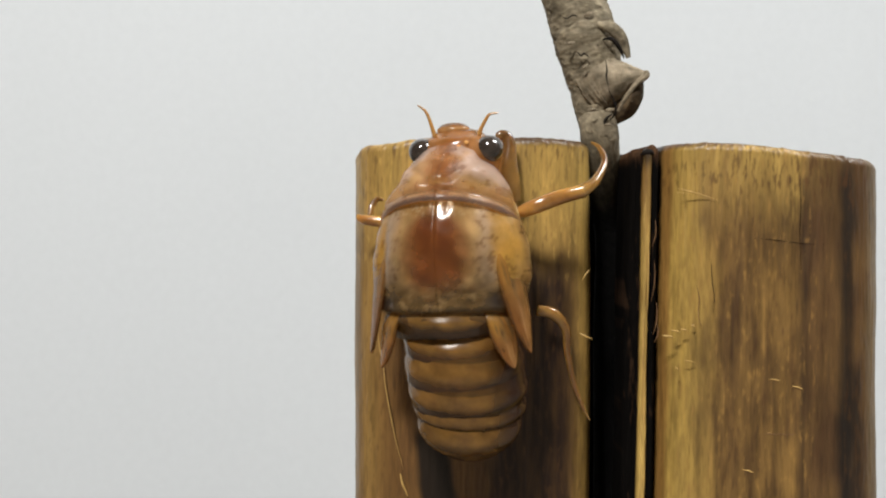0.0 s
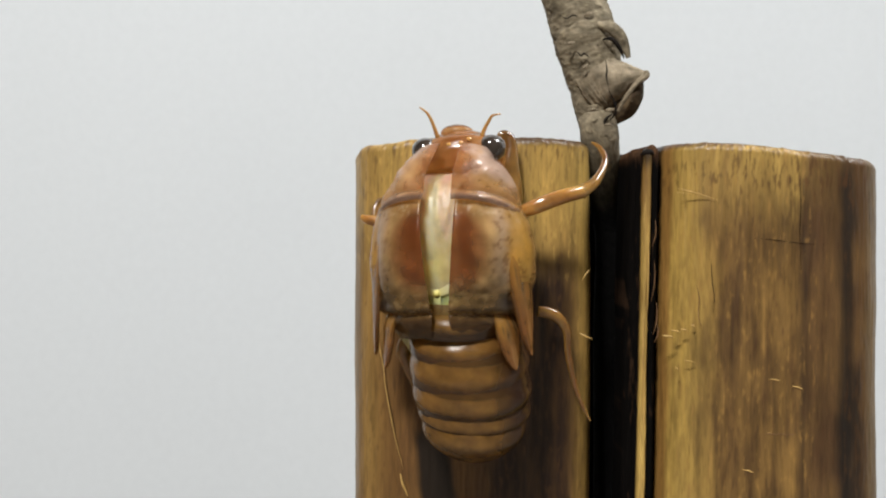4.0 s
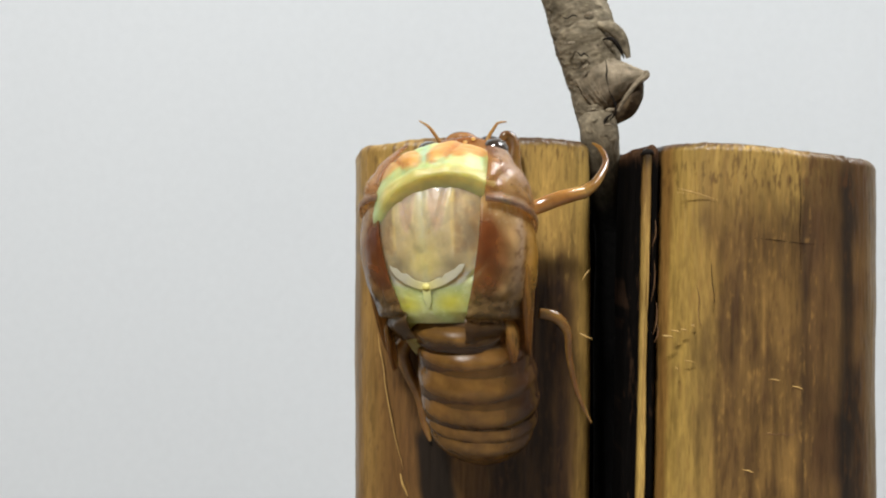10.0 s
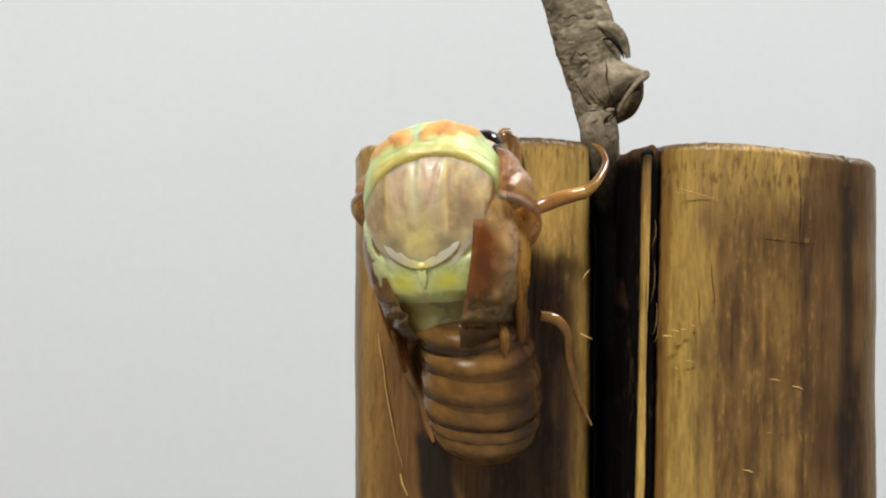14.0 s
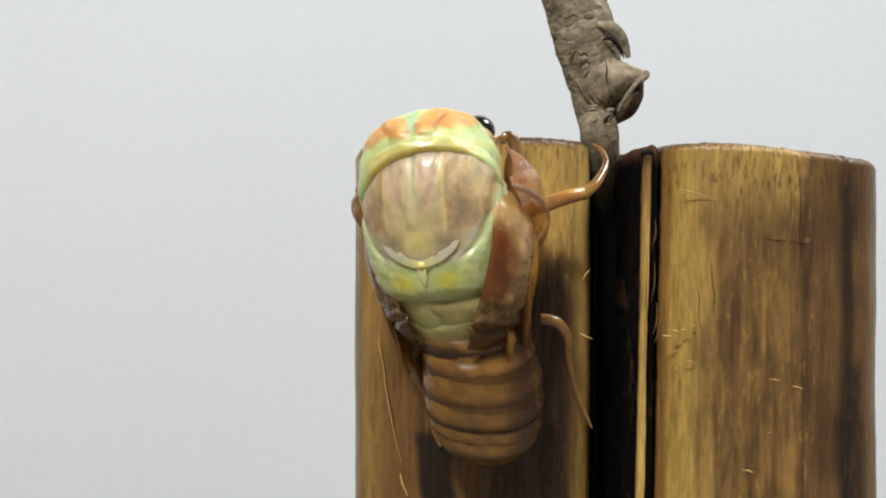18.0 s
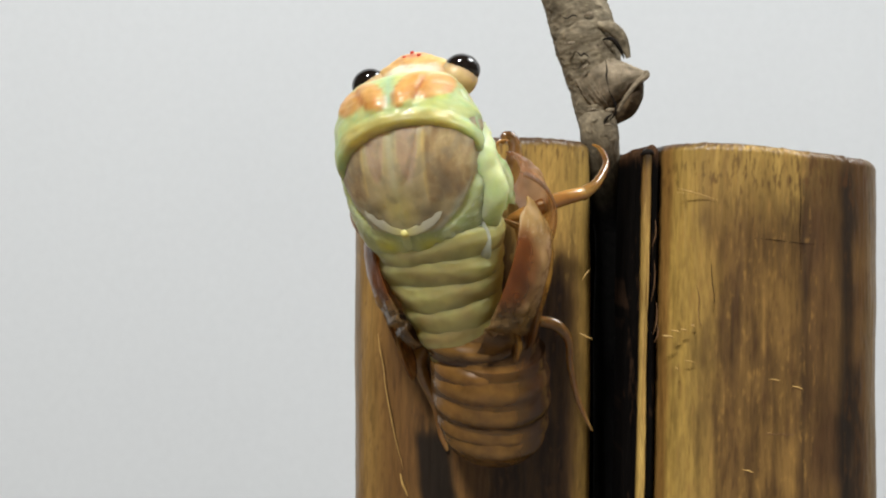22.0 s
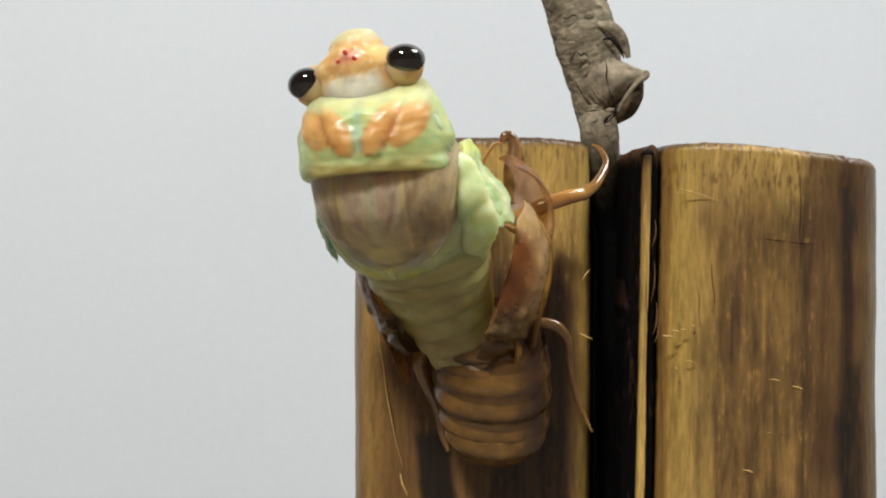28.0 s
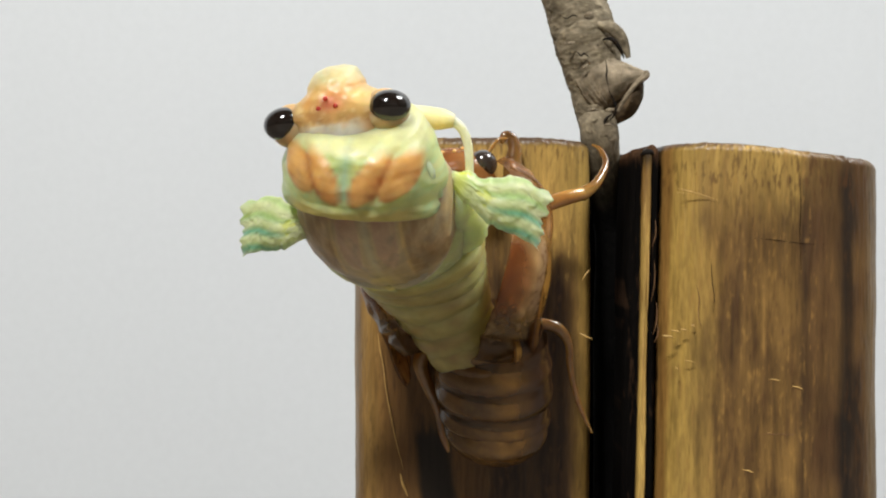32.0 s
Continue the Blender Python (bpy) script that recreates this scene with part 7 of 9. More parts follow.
    walk(head, [
        (0, mm_pose(1.52, 5.20, 8.31, -74.4, -16.5, -3.7)),
        (1, mm_pose(1.48, 4.81, 8.37, -74.0, -16.5, -3.8)),
        (2, mm_pose(1.44, 4.42, 8.43, -73.6, -16.6, -3.9)),
        (3, mm_pose(1.40, 4.03, 8.49, -73.2, -16.6, -4.0)),
        (3.5, mm_pose(1.39, 3.84, 8.52, -73.0, -16.6, -4.1)),
        (5.5, mm_pose(0.55, -1.07, 9.94, -72.2, -16.7, -4.2)),
        (6, mm_pose(0.36, -1.26, 10.34, -72.0, -16.7, -4.3)),
        (7, mm_pose(0.23, -1.59, 10.54, -71.6, -16.8, -4.4)),
        (8, mm_pose(0.11, -1.92, 10.74, -71.3, -16.8, -4.5)),
        (9, mm_pose(-0.01, -2.26, 10.94, -70.9, -16.8, -4.6)),
        (10, mm_pose(-0.11, -2.56, 11.03, -70.5, -16.9, -4.6)),
        (11, mm_pose(-0.22, -2.87, 11.13, -70.1, -16.9, -4.7)),
        (12, mm_pose(-0.32, -3.17, 11.23, -69.7, -16.9, -4.8)),
        (13, mm_pose(-0.42, -3.48, 11.33, -69.3, -17.0, -4.9)),
        (14, mm_pose(-0.52, -3.76, 11.43, -68.9, -17.0, -5.0)),
        (14.5, mm_pose(-0.65, -3.88, 11.50, -68.7, -17.0, -5.0)),
        (16.5, mm_pose(-1.18, -4.40, 11.77, -68.0, -16.7, -5.2)),
        (17, mm_pose(-1.28, -4.63, 12.05, -67.8, -16.3, -5.2)),
        (18, mm_pose(-1.28, -5.27, 12.59, -67.5, -15.7, -5.3)),
        (19, mm_pose(-0.99, -5.92, 13.90, -67.2, -15.0, -5.4)),
        (20, mm_pose(-1.79, -6.99, 16.23, -61.3, -12.3, -6.7)),
        (21, mm_pose(-2.76, -7.73, 16.72, -55.4, -10.1, -7.9)),
        (22, mm_pose(-2.94, -10.73, 17.52, -49.6, -7.7, -9.0)),
        (23, mm_pose(-4.04, -11.64, 18.23, -45.1, -10.0, -9.8)),
        (24, mm_pose(-4.31, -13.20, 18.94, -36.6, -11.5, -11.2)),
        (25, mm_pose(-6.00, -16.23, 17.82, -14.1, -9.7, -13.6)),
        (25.5, mm_pose(-5.81, -16.33, 17.91, -15.9, -10.9, -13.6)),
        (27.5, mm_pose(-6.94, -17.57, 18.46, -6.3, -12.0, -14.1)),
        (28, mm_pose(-7.14, -18.98, 17.05, 2.7, -10.7, -14.3)),
        (28.5, mm_pose(-7.47, -19.48, 16.62, 1.6, -10.4, -14.2)),
        (29, mm_pose(-7.21, -19.14, 17.33, 0.5, -10.2, -14.2)),
        (29.5, mm_pose(-8.20, -20.25, 15.71, 5.2, -8.5, -14.1)),
        (30, mm_pose(-6.80, -20.62, 16.18, 4.1, -8.2, -14.1)),
        (30.5, mm_pose(-8.18, -20.98, 15.54, 7.1, -7.8, -14.1)),
        (31, mm_pose(-8.41, -22.78, 13.83, 10.1, -7.3, -14.0)),
        (31.5, mm_pose(-8.80, -23.69, 12.68, 13.0, -6.8, -13.8)),
        (32, mm_pose(-8.11, -23.86, 13.32, 12.1, -7.3, -13.9)),
    ])
    walk(cups[0], [
        (0, mm_pose(0.53, -1.60, -1.36, 2.2, -0.7, -14.0)),
        (1, mm_pose(0.59, -1.86, -1.34, 2.3, -0.7, -14.7)),
        (2, mm_pose(0.64, -2.11, -1.32, 2.4, -0.7, -15.4)),
        (3, mm_pose(0.51, -2.37, -1.16, 2.5, -0.8, -16.2)),
        (3.5, mm_pose(0.26, -2.49, -0.84, 2.8, -1.4, -16.5)),
        (5.5, mm_pose(-0.33, -3.35, 0.03, 3.1, -1.7, -18.0)),
        (6, mm_pose(-0.18, -3.47, -0.11, 3.1, -1.7, -18.0)),
        (7, mm_pose(-0.04, -3.71, 0.60, 3.0, -1.1, -18.2)),
        (8, mm_pose(-0.03, -3.95, 0.92, 2.8, -0.2, -18.3)),
        (9, mm_pose(-0.11, -4.19, 0.51, 3.0, -0.5, -18.4)),
        (10, mm_pose(0.01, -4.53, 0.11, 3.6, -1.7, -18.5)),
        (11, mm_pose(0.02, -4.87, 0.19, 3.9, -1.8, -18.6)),
        (12, mm_pose(0.03, -5.21, 1.34, 4.2, -1.9, -18.8)),
        (13, mm_pose(0.02, -5.56, 0.62, 5.0, -2.7, -18.9)),
        (14, mm_pose(-0.14, -5.89, 1.85, 5.9, -3.2, -19.0)),
        (14.5, mm_pose(-0.10, -6.03, 1.33, 6.6, -3.6, -19.1)),
        (16.5, mm_pose(0.18, -6.61, 1.18, 8.3, -3.4, -19.5)),
        (17, mm_pose(0.13, -6.79, 1.20, 8.9, -3.6, -19.6)),
        (18, mm_pose(0.08, -7.21, 2.07, 10.5, -3.8, -19.8)),
        (19, mm_pose(-0.17, -7.64, 2.68, 11.8, -3.5, -19.9)),
        (20, mm_pose(-0.36, -8.15, 2.93, 14.6, -3.6, -20.1)),
        (21, mm_pose(-0.86, -8.68, 2.85, 15.7, -3.4, -20.4)),
        (22, mm_pose(-1.40, -9.21, 6.06, 26.6, -0.2, -19.5)),
        (23, mm_pose(-1.69, -9.44, 6.45, 29.1, 0.9, -19.1)),
        (24, mm_pose(-2.08, -9.68, 7.04, 32.4, -0.6, -18.7)),
        (25, mm_pose(-2.35, -10.08, 5.21, 40.7, -1.7, -17.3)),
        (25.5, mm_pose(-2.31, -10.21, 5.62, 40.7, -0.4, -17.2)),
        (27.5, mm_pose(-2.74, -10.70, 6.15, 42.0, 0.3, -17.0)),
        (28, mm_pose(-2.71, -10.99, 4.85, 46.5, 0.6, -16.0)),
        (28.5, mm_pose(-2.78, -11.19, 4.87, 48.5, 0.3, -15.5)),
        (29, mm_pose(-2.73, -11.21, 5.42, 45.9, 1.6, -16.1)),
        (29.5, mm_pose(-3.10, -11.59, 4.85, 52.5, -1.6, -14.5)),
        (30, mm_pose(-3.13, -11.71, 5.26, 52.0, 1.1, -14.6)),
        (30.5, mm_pose(-3.07, -11.97, 4.58, 53.0, -2.0, -14.4)),
        (31, mm_pose(-3.29, -12.55, 4.51, 59.7, -3.6, -12.4)),
        (31.5, mm_pose(-3.59, -12.94, 4.20, 62.8, -7.1, -11.6)),
        (32, mm_pose(-3.32, -13.22, 4.57, 62.6, -2.9, -11.5)),
    ])
    walk(cups[1], [
        (0, mm_pose(0.65, -1.61, -2.00, -2.2, -1.3, -14.0)),
        (1, mm_pose(0.71, -1.86, -1.98, -1.5, -1.2, -14.7)),
        (2, mm_pose(0.76, -2.11, -1.96, -0.9, -1.1, -15.5)),
        (3, mm_pose(0.63, -2.36, -1.81, -0.1, -1.4, -16.2)),
        (3.5, mm_pose(0.39, -2.48, -1.52, 0.5, -2.4, -16.6)),
        (5.5, mm_pose(-0.25, -3.32, -0.70, 3.3, -4.6, -18.1)),
        (6, mm_pose(-0.12, -3.44, -0.82, 3.6, -4.5, -18.2)),
        (7, mm_pose(-0.00, -3.68, -0.13, 4.0, -4.0, -18.3)),
        (8, mm_pose(-0.04, -3.92, 0.20, 4.6, -3.7, -18.4)),
        (9, mm_pose(-0.11, -4.15, -0.14, 5.7, -4.1, -18.6)),
        (10, mm_pose(0.02, -4.49, -0.55, 7.5, -5.2, -18.7)),
        (11, mm_pose(0.03, -4.81, -0.49, 9.2, -5.5, -18.9)),
        (12, mm_pose(0.04, -5.14, 0.54, 9.8, -5.1, -19.0)),
        (13, mm_pose(0.04, -5.46, -0.14, 13.2, -6.3, -19.1)),
        (14, mm_pose(-0.11, -5.76, 0.95, 14.1, -6.6, -19.3)),
        (14.5, mm_pose(-0.06, -5.89, 0.45, 16.0, -7.1, -19.4)),
        (16.5, mm_pose(0.22, -6.41, 0.21, 19.4, -6.0, -19.8)),
        (17, mm_pose(0.17, -6.57, 0.19, 20.6, -6.3, -19.9)),
        (18, mm_pose(0.15, -6.93, 0.87, 20.8, -6.0, -20.1)),
        (19, mm_pose(-0.06, -7.31, 1.37, 21.2, -6.2, -20.4)),
        (20, mm_pose(-0.21, -7.74, 1.50, 22.5, -6.3, -20.7)),
        (21, mm_pose(-0.66, -8.22, 1.35, 23.8, -7.3, -21.4)),
        (22, mm_pose(-1.10, -8.36, 4.15, 26.0, -5.0, -21.9)),
        (23, mm_pose(-1.38, -8.48, 4.50, 27.7, -4.8, -22.3)),
        (24, mm_pose(-1.69, -8.60, 5.05, 29.6, -6.2, -22.3)),
        (25, mm_pose(-1.92, -8.87, 3.55, 36.8, -7.5, -22.5)),
        (25.5, mm_pose(-1.90, -8.96, 3.90, 36.6, -6.3, -22.5)),
        (27.5, mm_pose(-2.30, -9.34, 4.37, 37.9, -6.0, -22.8)),
        (28, mm_pose(-2.29, -9.58, 3.28, 42.2, -5.6, -22.8)),
        (28.5, mm_pose(-2.34, -9.72, 3.34, 43.6, -5.7, -22.6)),
        (29, mm_pose(-2.32, -9.75, 3.78, 41.6, -4.7, -22.8)),
        (29.5, mm_pose(-2.62, -10.00, 3.39, 46.5, -7.0, -22.0)),
        (30, mm_pose(-2.68, -10.09, 3.74, 45.9, -4.9, -22.7)),
        (30.5, mm_pose(-2.58, -10.36, 3.14, 47.7, -7.1, -21.6)),
        (31, mm_pose(-2.78, -10.77, 3.23, 52.2, -7.8, -20.4)),
        (31.5, mm_pose(-3.03, -11.09, 3.01, 54.8, -10.7, -19.5)),
        (32, mm_pose(-2.84, -11.31, 3.34, 54.6, -6.8, -19.8)),
    ])
    walk(cups[2], [
        (0, mm_pose(0.76, -1.66, -2.65, -5.8, -1.8, -14.0)),
        (1, mm_pose(0.82, -1.90, -2.63, -4.7, -1.6, -14.8)),
        (2, mm_pose(0.87, -2.13, -2.60, -3.6, -1.4, -15.5)),
        (3, mm_pose(0.75, -2.38, -2.46, -2.2, -2.0, -16.2)),
        (3.5, mm_pose(0.53, -2.50, -2.19, -1.2, -3.3, -16.6)),
        (5.5, mm_pose(-0.13, -3.30, -1.42, 3.6, -7.0, -18.3)),
        (6, mm_pose(-0.02, -3.42, -1.53, 4.2, -7.0, -18.3)),
        (7, mm_pose(0.06, -3.64, -0.85, 5.0, -6.5, -18.4)),
        (8, mm_pose(0.00, -3.87, -0.51, 6.2, -6.6, -18.6)),
        (9, mm_pose(-0.07, -4.10, -0.79, 8.1, -7.3, -18.7)),
        (10, mm_pose(0.07, -4.41, -1.19, 10.9, -8.2, -18.9)),
        (11, mm_pose(0.09, -4.71, -1.17, 13.7, -8.5, -19.1)),
        (12, mm_pose(0.11, -5.00, -0.25, 14.5, -7.7, -19.1)),
        (13, mm_pose(0.12, -5.28, -0.87, 19.8, -9.1, -19.3)),
        (14, mm_pose(0.01, -5.54, 0.09, 20.6, -9.2, -19.5)),
        (14.5, mm_pose(0.06, -5.65, -0.38, 23.2, -9.7, -19.7)),
        (16.5, mm_pose(0.34, -6.06, -0.72, 27.5, -7.9, -20.0)),
        (17, mm_pose(0.30, -6.19, -0.77, 28.9, -8.3, -20.1)),
        (18, mm_pose(0.32, -6.48, -0.27, 27.9, -7.3, -20.3)),
        (19, mm_pose(0.15, -6.82, 0.13, 27.7, -7.9, -20.7)),
        (20, mm_pose(0.06, -7.19, 0.15, 27.8, -8.0, -21.1)),
        (21, mm_pose(-0.31, -7.62, -0.09, 29.3, -9.9, -22.0)),
        (22, mm_pose(-0.65, -7.59, 2.23, 25.2, -8.3, -23.5)),
        (23, mm_pose(-0.90, -7.65, 2.53, 26.3, -8.7, -24.6)),
        (24, mm_pose(-1.13, -7.70, 3.01, 27.2, -9.9, -24.8)),
        (25, mm_pose(-1.30, -7.86, 1.80, 33.5, -11.4, -26.1)),
        (25.5, mm_pose(-1.29, -7.92, 2.10, 33.1, -10.4, -26.2)),
        (27.5, mm_pose(-1.63, -8.20, 2.50, 34.4, -10.3, -26.9)),
        (28, mm_pose(-1.62, -8.38, 1.61, 38.6, -9.9, -27.6)),
        (28.5, mm_pose(-1.66, -8.48, 1.68, 39.4, -9.8, -27.5)),
        (29, mm_pose(-1.66, -8.52, 2.02, 37.9, -9.0, -27.5)),
        (29.5, mm_pose(-1.88, -8.67, 1.76, 41.5, -10.7, -27.3)),
        (30, mm_pose(-1.96, -8.73, 2.05, 41.1, -9.0, -28.4)),
        (30.5, mm_pose(-1.84, -8.97, 1.54, 43.1, -10.5, -26.5)),
        (31, mm_pose(-2.01, -9.25, 1.71, 45.9, -10.7, -26.0)),
        (31.5, mm_pose(-2.21, -9.50, 1.57, 48.1, -13.0, -24.9)),
        (32, mm_pose(-2.07, -9.67, 1.84, 47.9, -9.4, -25.7)),
    ])
    walk(cups[3], [
        (0, mm_pose(0.85, -1.79, -3.57, -9.5, -2.4, -14.1)),
        (1, mm_pose(0.91, -2.00, -3.55, -7.9, -2.1, -14.8)),
        (2, mm_pose(0.96, -2.22, -3.52, -6.3, -1.8, -15.5)),
        (3, mm_pose(0.86, -2.44, -3.39, -4.3, -2.6, -16.3)),
        (3.5, mm_pose(0.66, -2.55, -3.15, -2.9, -4.2, -16.7)),
        (5.5, mm_pose(0.05, -3.28, -2.45, 4.3, -9.6, -18.4)),
        (6, mm_pose(0.15, -3.38, -2.54, 5.1, -9.7, -18.5)),
        (7, mm_pose(0.20, -3.59, -1.88, 6.4, -9.3, -18.6)),
        (8, mm_pose(0.12, -3.80, -1.52, 8.2, -10.0, -18.8)),
        (9, mm_pose(0.06, -4.00, -1.70, 11.0, -10.9, -18.9)),
        (10, mm_pose(0.21, -4.27, -2.05, 14.7, -11.2, -19.1)),
        (11, mm_pose(0.23, -4.53, -2.01, 18.1, -11.4, -19.2)),
        (12, mm_pose(0.26, -4.78, -1.20, 18.9, -10.0, -19.3)),
        (13, mm_pose(0.29, -5.00, -1.70, 25.3, -11.4, -19.5)),
        (14, mm_pose(0.20, -5.21, -0.85, 25.7, -11.1, -19.7)),
        (14.5, mm_pose(0.26, -5.29, -1.27, 28.6, -11.5, -19.8)),
        (16.5, mm_pose(0.52, -5.60, -1.64, 32.5, -8.9, -20.1)),
        (17, mm_pose(0.51, -5.69, -1.70, 33.8, -9.3, -20.3)),
        (18, mm_pose(0.55, -5.92, -1.38, 31.8, -7.9, -20.4)),
        (19, mm_pose(0.43, -6.23, -1.07, 31.2, -8.6, -20.8)),
        (20, mm_pose(0.38, -6.56, -1.18, 30.6, -8.7, -21.3)),
        (21, mm_pose(0.12, -6.93, -1.48, 32.0, -11.0, -22.3)),
        (22, mm_pose(-0.12, -6.90, 0.29, 24.1, -10.0, -24.4)),
        (23, mm_pose(-0.31, -6.92, 0.54, 24.8, -10.8, -25.8)),
        (24, mm_pose(-0.46, -6.94, 0.93, 24.9, -11.9, -26.1)),
        (25, mm_pose(-0.57, -7.01, -0.01, 30.4, -13.4, -28.0)),
        (25.5, mm_pose(-0.57, -7.05, 0.23, 29.8, -12.5, -28.3)),
        (27.5, mm_pose(-0.83, -7.26, 0.53, 31.1, -12.6, -29.2)),
        (28, mm_pose(-0.82, -7.37, -0.16, 35.0, -12.2, -30.4)),
        (28.5, mm_pose(-0.85, -7.43, -0.10, 35.5, -12.0, -30.4)),
        (29, mm_pose(-0.85, -7.47, 0.16, 34.4, -11.5, -30.2)),
        (29.5, mm_pose(-1.00, -7.56, -0.01, 36.9, -12.7, -30.3)),
        (30, mm_pose(-1.07, -7.60, 0.22, 36.7, -11.4, -31.7)),
        (30.5, mm_pose(-0.96, -7.79, -0.19, 38.7, -12.4, -29.4)),
        (31, mm_pose(-1.10, -7.97, -0.01, 40.3, -12.3, -29.3)),
        (31.5, mm_pose(-1.23, -8.15, -0.10, 42.1, -14.2, -28.0)),
        (32, mm_pose(-1.15, -8.27, 0.12, 42.0, -10.9, -29.2)),
    ])
    walk(cups[4], [
        (0, mm_pose(0.88, -2.13, -5.23, -12.1, -3.1, -14.1)),
        (1, mm_pose(0.94, -2.29, -5.21, -10.1, -2.7, -14.8)),
        (2, mm_pose(1.00, -2.45, -5.19, -8.0, -2.2, -15.5)),
        (3, mm_pose(0.94, -2.61, -5.08, -5.4, -3.3, -16.3)),
        (3.5, mm_pose(0.81, -2.69, -4.89, -3.7, -5.2, -16.7)),
        (5.5, mm_pose(0.42, -3.24, -4.30, 5.8, -12.2, -18.6)),
        (6, mm_pose(0.49, -3.32, -4.35, 7.0, -12.3, -18.6)),
        (7, mm_pose(0.53, -3.47, -3.72, 8.7, -12.0, -18.7)),
        (8, mm_pose(0.47, -3.62, -3.31, 11.2, -13.4, -18.9)),
        (9, mm_pose(0.42, -3.76, -3.32, 14.8, -14.4, -19.1)),
        (10, mm_pose(0.54, -3.96, -3.46, 18.9, -13.9, -19.3)),
        (11, mm_pose(0.55, -4.15, -3.30, 22.5, -13.6, -19.4)),
        (12, mm_pose(0.56, -4.36, -2.57, 22.7, -11.5, -19.4)),
        (13, mm_pose(0.58, -4.51, -2.82, 29.3, -12.6, -19.6)),
        (14, mm_pose(0.51, -4.69, -2.05, 29.0, -11.8, -19.7)),
        (14.5, mm_pose(0.56, -4.75, -2.37, 31.6, -12.1, -19.9)),
        (16.5, mm_pose(0.75, -5.02, -2.64, 34.4, -8.9, -20.1)),
        (17, mm_pose(0.75, -5.10, -2.68, 35.4, -9.1, -20.2)),
        (18, mm_pose(0.79, -5.32, -2.47, 32.6, -7.5, -20.3)),
        (19, mm_pose(0.72, -5.60, -2.26, 31.9, -8.3, -20.7)),
        (20, mm_pose(0.72, -5.89, -2.48, 30.9, -8.4, -21.2)),
        (21, mm_pose(0.58, -6.22, -2.85, 32.2, -10.8, -22.3)),
        (22, mm_pose(0.43, -6.26, -1.66, 22.5, -10.2, -24.6)),
        (23, mm_pose(0.32, -6.28, -1.48, 22.9, -11.2, -26.0)),
        (24, mm_pose(0.23, -6.29, -1.19, 22.6, -12.2, -26.3)),
        (25, mm_pose(0.18, -6.30, -1.90, 27.0, -13.7, -28.3)),
        (25.5, mm_pose(0.17, -6.32, -1.72, 26.5, -13.0, -28.7)),
        (27.5, mm_pose(0.01, -6.46, -1.51, 27.7, -13.1, -29.8)),
        (28, mm_pose(0.02, -6.52, -2.02, 31.1, -12.9, -31.1)),
        (28.5, mm_pose(0.00, -6.56, -1.98, 31.3, -12.7, -31.2)),
        (29, mm_pose(0.00, -6.59, -1.80, 30.5, -12.2, -31.0)),
        (29.5, mm_pose(-0.09, -6.63, -1.91, 32.2, -13.2, -31.1)),
        (30, mm_pose(-0.14, -6.66, -1.74, 32.2, -12.1, -32.8)),
        (30.5, mm_pose(-0.06, -6.78, -2.05, 33.9, -12.9, -30.1)),
        (31, mm_pose(-0.15, -6.89, -1.90, 34.8, -12.7, -30.2)),
        (31.5, mm_pose(-0.23, -7.00, -1.95, 36.2, -14.4, -28.5)),
        (32, mm_pose(-0.18, -7.09, -1.80, 36.2, -11.4, -30.4)),
    ])
